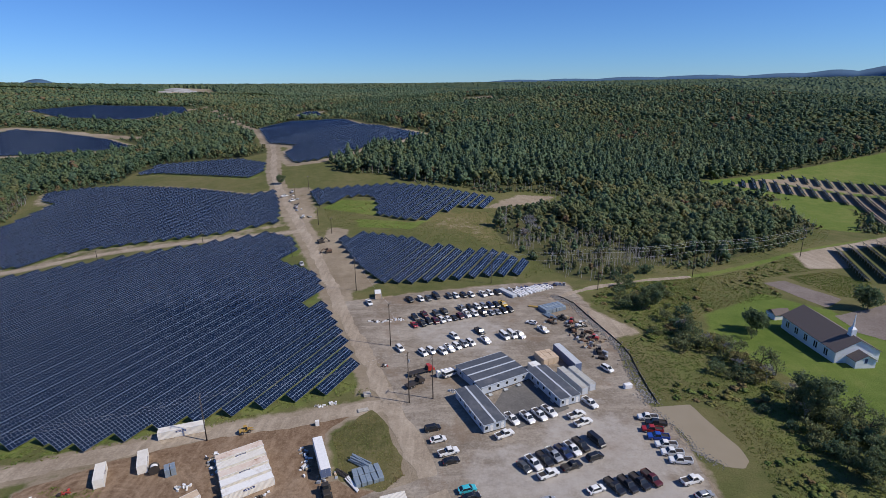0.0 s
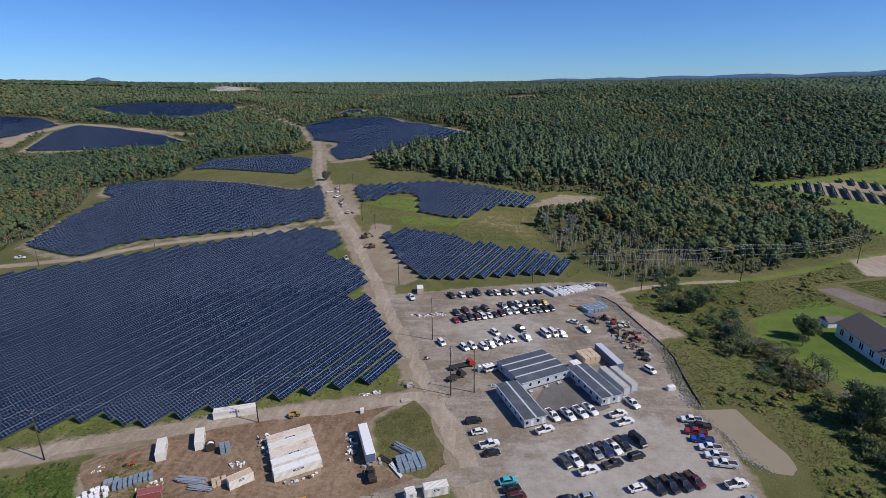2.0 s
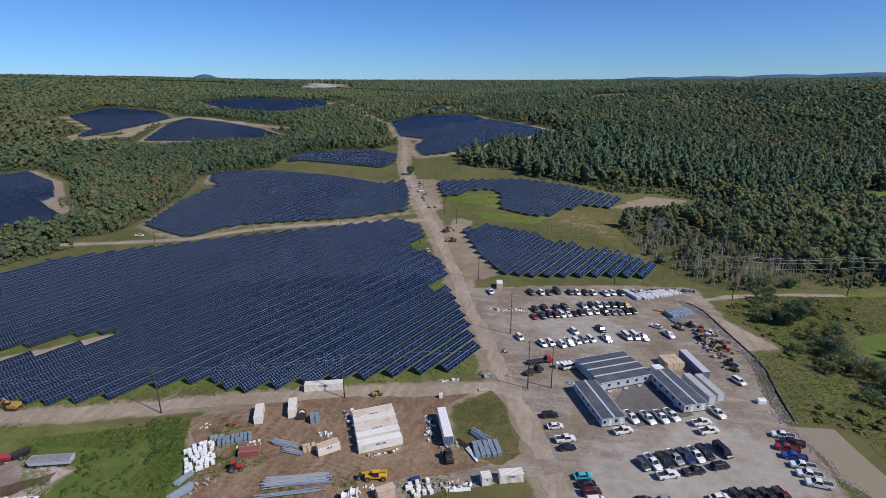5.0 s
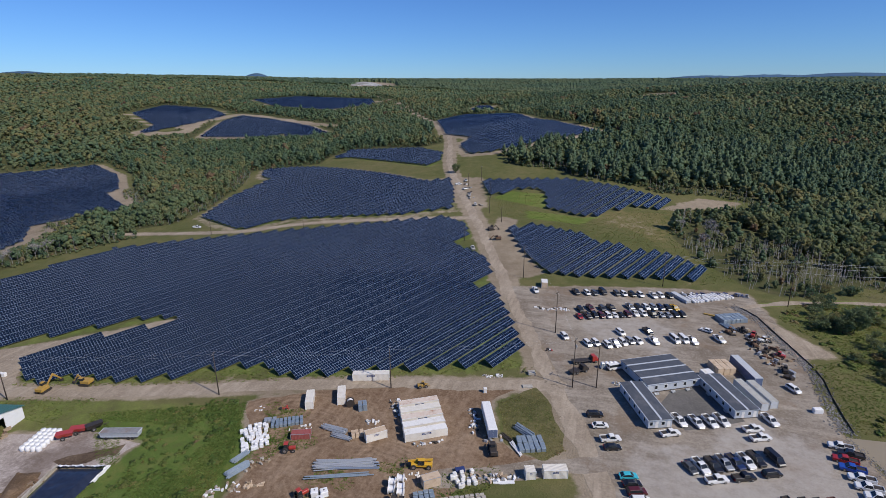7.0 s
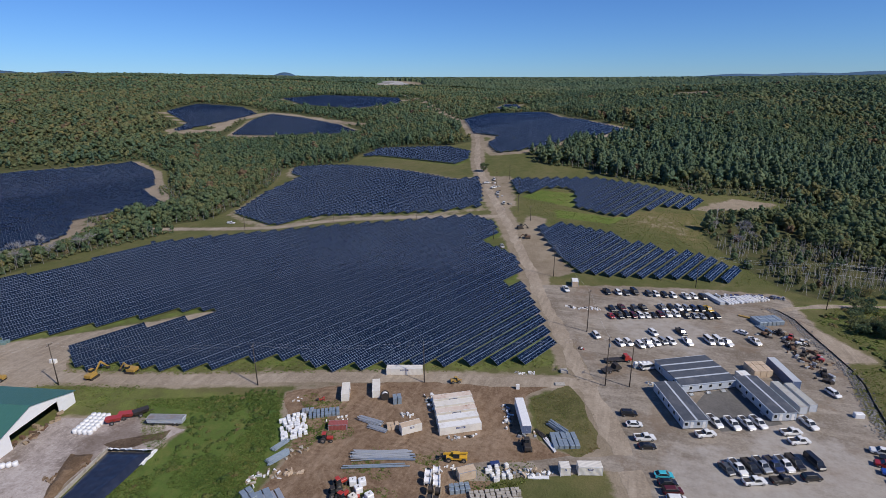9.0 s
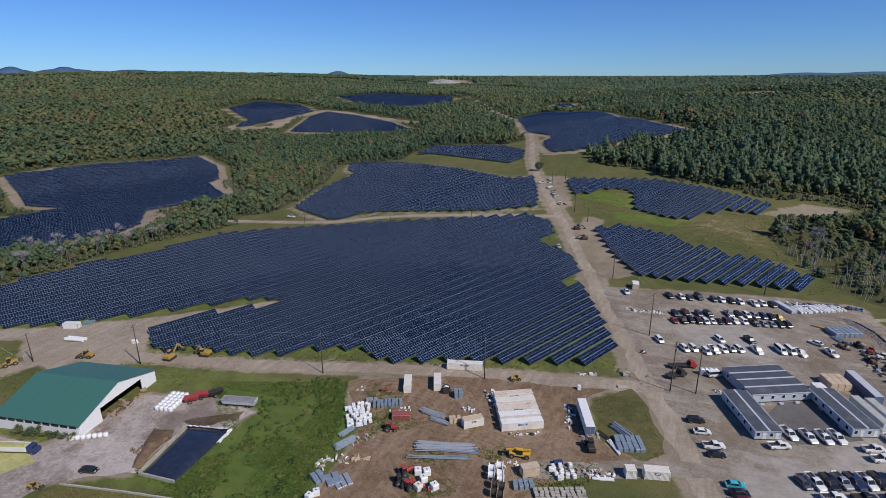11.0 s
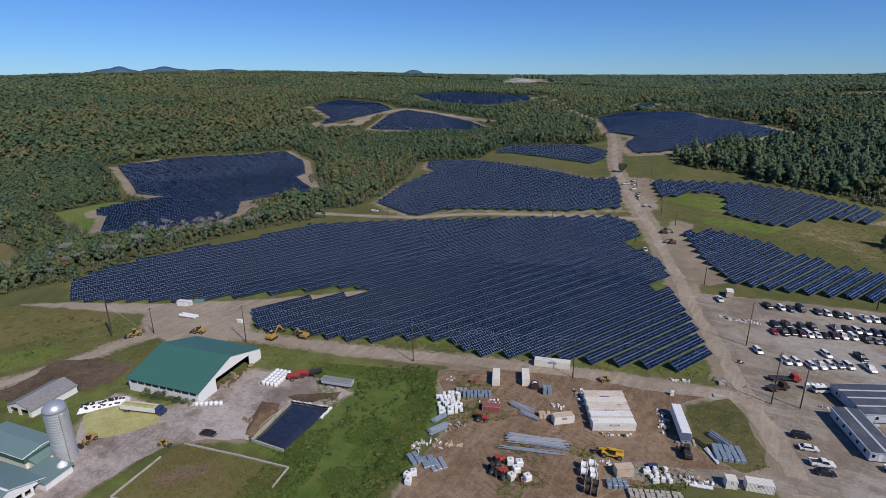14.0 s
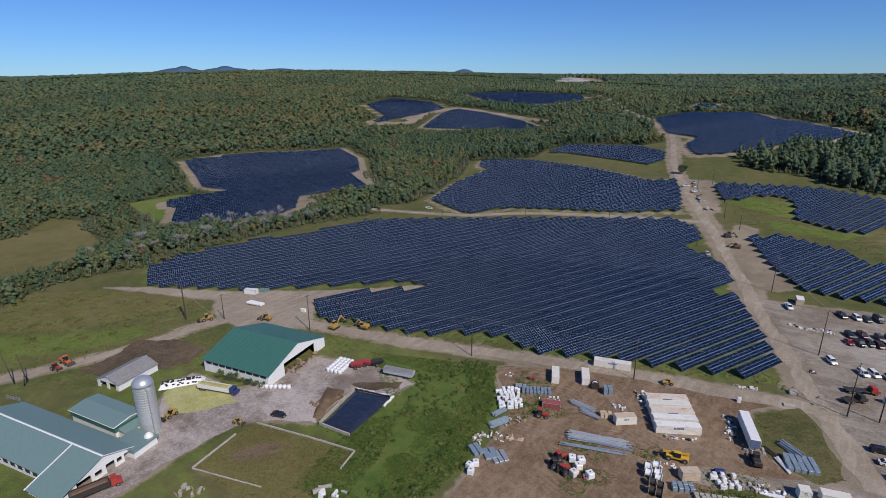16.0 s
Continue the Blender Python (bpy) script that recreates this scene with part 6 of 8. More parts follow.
container("white storage container standing end-on in the yard", -80.3, 117.4, 116, 7.2)
container("cream storage container with a blue sign among pipe stacks", -61.8, 102.3, 42, 6.06, roof="tan_box")
container("small tan storage container in the yard", -41.2, 89.5, 38, 4.6, 2.4, body="tan_box", sign=False)
container("small cream storage box by the yard track", -18.3, 98.8, 22, 2.6, 2.4)
container("cream storage container with a blue sign by the yard track", -12.4, 101.0, 18, 6.06)
container("grey storage container with a tan roof beside the offices", 41.9, 153.0, 111, 14.2, body="grey_box", roof="tan_roof", sign=False)
container("pale grey storage container beside the offices", 45.2, 154.2, 111, 12.19, body="grey_box", roof="tan_roof", sign=False)
container("blue-grey box trailer parked behind the offices", 43.6, 168.2, 107, 15.6, 2.6, 3.2, body="navy_box", roof="grey_box", sign=False)
container("small white storage box behind the hall", 31.0, 162.5, 25, 3.4, 3.2, 2.4, body="white", sign=False)
container("white site box at the lot's edge", -30.6, 229.0, 100, 5.2, 3.0, 2.8, body="tan_box", roof="white", sign=False)


def semi_trailer(label, x, y, turn, L=13.6, body="white"):
    """A box trailer on wheels, its doors at +x."""
    c = thing("box_trailer", label, "trailer", at(x, y, turn))
    part("body", MB().box(-L / 2, -1.28, 1.1, L / 2, 1.28, 3.7, .04), M[body], c)
    part("roof", MB().box(-L / 2 + .06, -1.2, 3.7, L / 2 - .06, 1.2, 3.74), M["wrap"], c)
    part("chassis", MB().box(-L / 2 + .5, -.5, .75, L / 2 - .2, .5, 1.1), M["dark_steel"], c)
    for sy in (-.62, .62):
        part("door", MB().box(L / 2, sy - .6, 1.2, L / 2 + .04, sy + .6, 3.6), M["navy_box"], c, "dark open rear door")
    for wx in (L / 2 - 1.6, L / 2 - 2.9):
        for sy in (-1.1, 1.1):
            w = part("wheel", MB().tube((wx, sy - .16, .5), (wx, sy + .16, .5), .5, k=14), M["tyre"], c)
            part("rim", MB().tube((wx, sy - .17, .5), (wx, sy + .17, .5), .27, k=10), M["rim"], w)
    for sy in (-.7, .7):
        part("landing_leg", MB().box(-L / 2 + 1.6, sy - .08, 0, -L / 2 + 1.8, sy + .08, 1.1), M["steel"], c)
    return c


semi_trailer("white box trailer with dark rear doors in the yard", -32.6, 116.4, -68.5)


# ---- the farm ----
def gable_roof(o, L, W, eave, ridge, mat_, over=0.5, thick=0.14, trim=True):
    """Two roof slopes over a house that is long along x."""
    for s in (-1, 1):
        k = (ridge - eave) / (W / 2)
        y1, z1 = s * (W / 2 + over), eave - k * over
        part("roof_slope", MB().prism([(0, ridge), (y1, z1), (y1, z1 + thick), (0, ridge + thick)], "x", -L / 2 - over, L / 2 + over), M[mat_], o)
    if trim:
        part("ridge_cap", MB().prism([(-.28, ridge + thick - .12), (0, ridge + thick + .05), (.28, ridge + thick - .12), (0, ridge + thick - .06)], "x", -L / 2 - over - .02, L / 2 + over + .02), M[mat_], o)


def gable_wall(x, W, eave, ridge, thick, openings):
    """An end wall of a house across x, with square openings (y0, y1, top) from the ground, or (y0, y1, top, bottom)."""
    mb = MB()
    k = (ridge - eave) / (W / 2)
    roof = lambda y: ridge - k * abs(y)
    cuts = sorted({-W / 2, 0.0, W / 2, *[v for o in openings for v in o[:2]]})
    for a, b in zip(cuts[:-1], cuts[1:]):
        low, bands = -0.3, [o for o in openings if o[0] <= a + 1e-6 and o[1] >= b - 1e-6]
        spans = [(low, None)]
        if bands:
            top, bot = bands[0][2], bands[0][3] if len(bands[0]) > 3 else None
            spans = ([(low, bot)] if bot else []) + [(top, None)]
        for z0, z1 in spans:
            za, zb = (roof(a), roof(b)) if z1 is None else (z1, z1)
            mb.prism([(a, z0), (b, z0), (b, zb), (a, za)], "x", x - thick / 2, x + thick / 2)
    return mb


# the open-fronted barn with a green roof: ridge runs back from the yard
barn = thing("barn", "large white barn with a green metal roof, open in front", "barn", at(-179.8, 64.2, 14.0, -0.2))
BL, BW, BE, BR = 28.5, 30.5, 4.6, 9.4
part("front_wall", gable_wall(BL / 2, BW, BE, BR, 0.25, [(-7.6, 9.0, 5.0)]), M["barn_white"], barn)
part("back_wall", gable_wall(-BL / 2, BW, BE, BR, 0.25, []), M["barn_white"], barn)
for s in (-1, 1):
    part("side_wall", MB().box(-BL / 2 + .13, s * BW / 2 - .12, -.3, BL / 2 - .13, s * BW / 2 + .12, BE), M["barn_white"], barn)
    # dark panels on the solid wall draw the shade inside the bays
    for i in range(9):
        part("side_opening", MB().box(-BL / 2 + 1.2 + 3.0 * i, s * (BW / 2 + .13) - .02, 3.1, -BL / 2 + 3.6 + 3.0 * i, s * (BW / 2 + .13) + .02, 4.1), M["dark_steel"], barn, "dark panel drawing the shade of a side bay")
gable_roof(barn, BL, BW, BE, BR, "green_roof", 0.6)
for i in range(5):
    part("truss", MB().box(BL / 2 - 4 - 5 * i, -BW / 2 + .3, 4.5, BL / 2 - 3.7 - 5 * i, BW / 2 - .3, 4.8), M["wood"], barn)

# the long dairy barn with its cross wing
dairy = thing("dairy_barn", "long white dairy barn with a weathered green metal roof", "barn", frame_along((-208.4, -8.8), (-160.6, 2.9), -0.2))
DL, DW, DE, DR = 49.0, 16.4, 3.4, 6.3
part("end_wall", gable_wall(DL / 2, DW, DE, DR, 0.25, [(-7.2, -3.6, 3.2), (-2.6, -0.8, 2.9, 1.6), (0.3, 2.6, 3.2), (3.2, 4.6, 2.9, 1.6), (5.2, 7.8, 2.9)]), M["barn_white"], dairy)
part("end_wall", gable_wall(-DL / 2, DW, DE, DR, 0.25, []), M["barn_white"], dairy)
for s in (-1, 1):
    part("side_wall", MB().box(-DL / 2 + .13, s * DW / 2 - .12, -.3, DL / 2 - .13, s * DW / 2 + .12, DE), M["barn_white"], dairy)
    # side bays are dark panels on the closed wall, their shade as colour
    for i in range(15):
        part("side_opening", MB().box(-DL / 2 + 1.4 + 3.2 * i, s * (DW / 2 + .13) - .02, 1.3, -DL / 2 + 3.4 + 3.2 * i, s * (DW / 2 + .13) + .02, 2.6), M["dark_steel"], dairy, "dark panel drawing the shade of a side bay")
gable_roof(dairy, DL, DW, DE, DR, "teal_roof", 0.6)
part("ridge_strip", MB().prism([(-.3, DR + .06), (0, DR + .24), (.3, DR + .06), (0, DR + .1)], "x", -DL / 2 - .6, DL / 2 + .6), M["trim"], dairy, "white ridge strip")
wing = part("wing", MB().box(DL / 2 - 11, -12.2, -.3, DL / 2 - .2, -DW / 2 - .14, 1.75), M["barn_white"], dairy, "low wing under the carried-on roof")
part("wing_roof", MB().prism([(-DW / 2 - .45, 3.26), (-12.7, 1.78), (-12.7, 1.94), (-DW / 2 - .45, 3.42)], "x", DL / 2 - 11.3, DL / 2 + .6), M["teal_roof"], wing)
part("roof_trim", MB().prism([(-.2, DR + .12), (.2, DR + .12), (DW / 2 + .6, DE - .1), (DW / 2 + .2, DE - .1)], "x", DL / 2 + .55, DL / 2 + .75), M["trim"], dairy)
part("valley_trim", MB().prism([(-.1, DR + .2), (-.1, DR + .08), (-12.8, 1.86), (-12.8, 1.98)], "x", DL / 2 - 11.5, DL / 2 - 11.1), M["trim"], dairy, "white strip across the roof")

# milk house with a low green roof, beside the silo
milk = thing("milk_house", "low white shed with a green metal roof beside the silo", "shed", at(-184.6, 12.4, 12.5, -0.2))
part("wall", MB().box(-9.9, -3.9, -.3, 9.9, 4.3, 2.3), M["barn_white"], milk)
part("green_band", MB().box(-10.1, -4.1, 2.3, 10.1, 4.5, 4.1), M["green_roof"], milk, "dark green upper cladding")
part("roof", MB().prism([(-4.4, 4.1), (4.8, 4.1), (4.8, 4.5), (0.8, 5.0), (-4.4, 4.25)], "x", -10.4, 10.4), M["teal_roof"], milk)
part("roof_trim", MB().prism([(-4.45, 4.15), (0.8, 4.95), (4.85, 4.45), (4.85, 4.6), (0.8, 5.12), (-4.45, 4.3)], "x", 10.35, 10.6), M["trim"], milk)
part("gutter", MB().box(-10.4, -4.52, 4.08, 10.4, -4.4, 4.26), M["trim"], milk)
part("end_lean_to", MB().box(10.1, -3.2, -.3, 13.2, 3.4, 2.6), M["barn_white"], milk)
part("lean_to_roof", MB().prism([(10.62, 2.6), (13.5, 2.6), (13.5, 2.75), (10.62, 3.5)], "y", -3.4, 3.6), M["teal_roof"], milk)
annex = thing("annex_shed", "small white shed with a green metal roof by the silo's foot", "shed", frame_along((-169.2, 11.1), (-161.2, 13.5), -0.2))
part("wall", MB().box(-3.8, -3.6, -.3, 3.8, 3.6, 2.4), M["barn_white"], annex)
part("roof", MB().prism([(-4.0, 2.4), (4.0, 2.4), (4.0, 2.9), (-4.0, 3.3)], "x", -4.2, 4.2), M["teal_roof"], annex)

# silo
silo = thing("silo", "tall galvanised silo with a bright domed cap", "silo", at(-170.4, 18.7, 0, -0.2))
circle = lambda r, z, k=28: [(r * math.cos(2 * math.pi * i / k), r * math.sin(2 * math.pi * i / k), z) for i in range(k)]
part("barrel", MB().loft([circle(2.75, 0), circle(2.75, 15.2)]), M["silo"], silo, smooth=False)
for i in range(19):
    part("hoop", MB().loft([circle(2.75, 0.5 + .78 * i), circle(2.80, 0.54 + .78 * i), circle(2.80, 0.60 + .78 * i), circle(2.75, 0.64 + .78 * i)], caps=False), M["steel"], silo)
part("dome", MB().loft([circle(2.85 * math.cos(a), 15.2 + 2.5 * math.sin(a)) for a in np.radians(np.arange(0, 90, 11))]), M["dome"], silo, "bright metal dome", smooth=True)
chute = part("chute", MB().box(2.7, -.5, 0, 3.5, .5, 15.0, .1), M["silo"], silo)
hop = thing("feed_bin", "small white feed bin beside the silo", "feed bin", at(-163.4, 15.2, 0, -0.1))
part("bin", MB().loft([circle(.4, .6, 12), circle(1.2, 1.9, 12), circle(1.2, 3.4, 12), circle(.3, 4.2, 12)]), M["white"], hop, smooth=True)
for i in range(4):
    a = math.pi / 4 + i * math.pi / 2
    part("leg", MB().tube((1.05 * math.cos(a), 1.05 * math.sin(a), -.1), (1.05 * math.cos(a), 1.05 * math.sin(a), 2.0), .06, k=6), M["steel"], hop)

# open machine shed with an old grey roof
shed = thing("machine_shed", "old white machine shed with a grey metal roof", "shed", at(-206.8, 27.6, 105, -0.2))
SL, SW = 14.6, 10.2
for s in (-1, 1):
    part("side_wall", MB().box(-SL / 2 + .1, s * SW / 2 - .1, -.3, SL / 2 - .1, s * SW / 2 + .1, 2.8), M["barn_white"], shed)
part("end_wall", gable_wall(-SL / 2, SW, 2.8, 4.8, 0.2, [(-3.8, -0.6, 2.6), (0.6, 3.8, 2.6)]), M["barn_white"], shed)
part("end_wall", gable_wall(SL / 2, SW, 2.8, 4.8, 0.2, []), M["barn_white"], shed)
gable_roof(shed, SL, SW, 2.8, 4.8, "grey_roof", 0.4)


# silage bunker under a dark tarp
def wall_run(name, label, line, h, thick=0.35, mat_="stone_wall", group=""):
    """A low wall of cast blocks along a line, each block a part."""
    w = thing(name, label, "wall", group=group)
    for a, b in zip(line[:-1], line[1:]):
        d = math.hypot(b[0] - a[0], b[1] - a[1])
        n = max(1, round(d / 2.4))
        for i in range(n):
            f = (i + .5) / n
            x, y = a[0] + (b[0] - a[0]) * f, a[1] + (b[1] - a[1]) * f
            L = d / n - .04
            part("block", MB().box(-L / 2, -thick / 2, -.2, L / 2, thick / 2, h + rng.uniform(-.05, .05), .04), M[mat_], w, m=at(x, y, math.degrees(math.atan2(b[1] - a[1], b[0] - a[0]))))
    return w


wall_run("bunker_wall", "low pale concrete wall of the silage bunker", [(-137.9, 68.6), (-132.4, 49.0), (-121.2, 50.6)], 1.1)
wall_run("enclosure_wall", "low pale concrete wall round a grassy enclosure", [(-144.5, 17.2), (-148.2, 32.0)], 0.5)
wall_run("enclosure_wall", "low pale concrete wall round a grassy enclosure", [(-147.8, 38.6), (-131, 43.2), (-115.3, 47), (-113.2, 40)], 0.5)
wall_run("enclosure_wall", "low pale concrete wall round a grassy enclosure", [(-144.5, 17.2), (-124, 24)], 0.25)


def tarp_sheet():
    """The tarp lies in wrinkles over the feed."""
    n = 40
    u, v = np.meshgrid(np.linspace(0, 1, n), np.linspace(0, 1, n))
    A, B, C_, D = (np.array(q) for q in ((-137.2, 67.8), (-124.6, 71.6), (-121.6, 51.2), (-131.8, 49.6)))
    P = A * ((1 - u) * (1 - v))[..., None] + B * (u * (1 - v))[..., None] + C_ * (u * v)[..., None] + D * ((1 - u) * v)[..., None]
    x, y = P[..., 0], P[..., 1]
    rim = np.minimum.reduce([u, 1 - u, v, 1 - v])
    z = gz(x, y) + 0.12 + 1.1 * np.clip(rim / .16, 0, 1) ** .7 + .10 * wave(x, y, 1.6, 3) * np.clip(rim / .05, 0, 1) + .05 * wave(x, y, .7, 8) * np.clip(rim / .05, 0, 1)
    idx = np.arange(n * n).reshape(n, n)
    me = big_mesh("silage_tarp", np.stack([x, y, z], -1).reshape(-1, 3), np.stack([idx[:-1, :-1], idx[:-1, 1:], idx[1:, 1:], idx[1:, :-1]], -1).reshape(-1, 4), M["tarp"])
    me.shade_smooth()
    return tagged(new("silage_tarp", me), "wrinkled dark blue tarp over a silage bunker", "tarp")


tarp_sheet()
# crumpled white plastic along the tarp's upper edge
rim_pts = [Vector((-137.4, 68.2, 0)).lerp(Vector((-124.2, 72.0, 0)), i / 26) for i in range(27)] + [Vector((-124.2, 72.0, 0)).lerp(Vector((-123.0, 66.0, 0)), i / 9) for i in range(1, 10)]
V, F = [], []
for i, p in enumerate(rim_pts):
    for j, (o, z) in enumerate(((-.55, .15), (-.1, .85), (.35, 1.05), (.75, 1.30))):
        w = rng.normal(0, .16, 3)
        V.append((p.x + .25 * o + w[0], p.y - o + w[1], gz1(p.x, p.y) + z + .6 * w[2]))
    if i:
        F += [(4 * i - 4 + j, 4 * i + j, 4 * i + j + 1, 4 * i - 3 + j) for j in range(3)]
tagged(part("plastic_edge", MB().add(V, F), M["wrap"]), "crumpled white plastic edging the silage tarp", "plastic sheet")

# ---- the church ----
church = thing("church", "white clapboard church with brown shingle roof and steeple", "church", frame_along((142.9, 192.5), (142.4, 163.0), 0.0))
CL, CW, CE, CR = 30.0, 15.0, 5.0, 9.2
part("end_wall", gable_wall(CL / 2, CW, CE, CR, 0.25, []), M["church_wall"], church)
part("end_wall", gable_wall(-CL / 2, CW, CE, CR, 0.25, []), M["church_wall"], church)
for s in (-1, 1):
    part("side_wall", MB().box(-CL / 2 + .13, s * CW / 2 - .12, -.4, CL / 2 - .13, s * CW / 2 + .12, CE), M["church_wall"], church)
    for i in range(5):
        for k in (-.55, .55):
            pane(church, -CL / 2 + 3.6 + 5.5 * i + k, s * (CW / 2 + .12), 2.6, 0.75, 2.4, "+y" if s > 0 else "-y")
gable_roof(church, CL, CW, CE, CR, "shingle", 0.6, trim=False)
steeple = part("steeple", MB().box(CL / 2 - 5.2, -.9, 8.4, CL / 2 - 3.4, .9, 11.2, .05), M["church_wall"], church)
part("spire", MB().loft([[(CL / 2 - 4.3 + r * a, r * b, z) for a, b in ((-1, -1), (1, -1), (1, 1), (-1, 1))] for r, z in ((1.0, 11.2), (.3, 12.2), (.05, 17.0))]), M["church_wall"], steeple)
porch = part("porch", MB().prism([(-3.4, -.3), (3.4, -.3), (3.4, 3.6), (0, 5.6), (-3.4, 3.6)], "x", CL / 2 + .14, CL / 2 + 4.2), M["church_wall"], church)
for s in (-1, 1):
    part("porch_roof", MB().prism([(0, 5.62), (s * 3.9, 3.35), (s * 3.9, 3.5), (0, 5.8)], "x", CL / 2 + .14, CL / 2 + 4.7), M["shingle"], porch)
part("emblem", MB().box(CL / 2 + 4.2, -.45, 2.6, CL / 2 + 4.25, .45, 4.2), M["label_blue"], porch, "dark blue emblem")
cshed = thing("garden_shed", "small white shed with a brown roof behind the church", "shed", at(140.4, 203.4, 8))
part("wall", MB().box(-3.6, -2.6, -.3, 3.6, 2.6, 2.4), M["church_wall"], cshed)
gable_roof(cshed, 7.2, 5.2, 2.4, 4.0, "shingle", 0.3, trim=False)

# ---- parked vehicles ----
PAINT = {"w": ("white", (0.78, 0.78, 0.77)), "k": ("black", (0.012, 0.012, 0.014)), "g": ("dark grey", (0.07, 0.075, 0.08)), "s": ("silver", (0.42, 0.44, 0.46)),
         "r": ("red", (0.35, 0.02, 0.018)), "m": ("maroon", (0.09, 0.012, 0.012)), "b": ("dark blue", (0.015, 0.03, 0.10)), "u": ("bright blue", (0.02, 0.08, 0.40)),
         "c": ("turquoise", (0.05, 0.45, 0.55)), "y": ("yellow", (0.62, 0.38, 0.03))}
PAINTS = {k: paint("car_paint_" + v[0].replace(" ", "_"), v[1], 0.4 if k == "s" else 0.0) for k, v in PAINT.items()}
SHAPES = {   # length, width, side outline of the body, belt and roof of the cabin (x0, x1, belt z, roof x0, roof x1, roof z)
    "p": (5.8, 2.0, [(-2.85, .55), (-2.85, 1.12), (2.0, 1.12), (2.75, 1.02), (2.88, .85), (2.85, .5), (2.4, .38), (-2.5, .38)], [(-0.55, 1.55, 1.10, -0.35, 0.85, 1.88)]),
    "s": (4.8, 1.9, [(-2.38, .5), (-2.4, 1.0), (-2.2, 1.1), (1.3, 1.1), (2.2, .98), (2.4, .75), (2.38, .45), (2.0, .33), (-2.0, .33)], [(-2.25, 1.45, 1.08, -1.95, 0.65, 1.74)]),
    "c": (4.7, 1.82, [(-2.3, .45), (-2.35, .85), (-2.1, .95), (1.2, .95), (2.1, .82), (2.34, .62), (2.3, .4), (1.9, .3), (-1.9, .3)], [(-1.95, 1.3, .93, -1.2, 0.45, 1.45)]),
    "v": (5.8, 2.02, [(-2.88, .5), (-2.9, 1.25), (1.9, 1.25), (2.65, 1.05), (2.9, .8), (2.86, .45), (2.4, .38), (-2.5, .38)], [(-2.86, 2.0, 1.23, -2.75, 1.35, 2.12)]),
}
KIND = {"p": ("pickup_truck", "pickup truck"), "s": ("suv", "estate car"), "c": ("car", "saloon car"), "v": ("van", "passenger van")}
car_cache = {}


def car_parts(k):
    if k in car_cache:
        return car_cache[k]
    L, W, side, cabins = SHAPES[k]
    cx, cz = sum(p[0] for p in side) / len(side), sum(p[1] for p in side) / len(side)
    tuck = lambda s: [(cx + (x - cx) * s, cz + (z - cz) * (s - .02)) for x, z in side]
    ring = lambda y, s: [(x, y, z) for x, z in tuck(s)]
    out = {"body": MB().loft([ring(-W / 2, .965), ring(-W / 2 + .1, 1), ring(W / 2 - .1, 1), ring(W / 2, .965)]).mesh("body")}
    glass, roof, pillars = MB(), MB(), []
    for x0, x1, zb, r0, r1, zr in cabins:
        w0, w1 = W / 2 - .07, W / 2 - .24
        glass.loft([[(x0, -w0, zb), (x1, -w0, zb), (x1, w0, zb), (x0, w0, zb)], [(r0, -w1, zr), (r1, -w1, zr), (r1, w1, zr), (r0, w1, zr)]])
        roof.loft([[(r0 - .05, -w1 - .03, zr - .03), (r1 + .08, -w1 - .03, zr - .03), (r1 + .08, w1 + .03, zr - .03), (r0 - .05, w1 + .03, zr - .03)], [(r0 + .1, -w1 + .1, zr + .05), (r1 - .1, -w1 + .1, zr + .05), (r1 - .1, w1 - .1, zr + .05), (r0 + .1, w1 - .1, zr + .05)]])
        for xb, xr in ((x0, r0), (x1, r1)):
            for s in (-1, 1):
                pillars.append(MB().tube((xb, s * (w0 + .01), zb), (xr, s * (w1 + .01), zr), .055, k=4).mesh("pillar"))
    out["pillars"] = pillars
    out["glass"], out["roof"] = glass.mesh("cabin_glass"), roof.mesh("roof")
    if k == "p":
        out["bed"] = MB().box(-2.7, -.82, 1.08, -.75, .82, 1.135).mesh("bed_floor")
        rails = MB()
        for s in (-1, 1):
            rails.box(-2.84, s * .9 - .08, 1.1, -.6, s * .9 + .08, 1.36, .03)
        rails.box(-2.86, -.82, 1.1, -2.74, .82, 1.36, .02)
        out["sides"] = rails.mesh("bed_sides")
    r = .40 if k in "pv" else .35
    out["wheel"], out["rim"] = MB().tube((0, -.12, 0), (0, .12, 0), r, k=16).mesh("wheel"), MB().tube((0, -.125, 0), (0, .125, 0), r * .6, k=10).mesh("rim")
    out["lamp"] = MB().box(-.06, -.2, -.09, .06, .2, .09, .02).mesh("lamp")
    out["bumper"] = MB().box(-.08, -W / 2 + .12, -.1, .08, W / 2 - .12, .1, .03).mesh("bumper")
    out["mirror"] = MB().box(-.06, -.1, -.07, .06, .1, .07, .02).mesh("mirror")
    out["r"], out["L"], out["W"] = r, L, W
    car_cache[k] = out
    return out


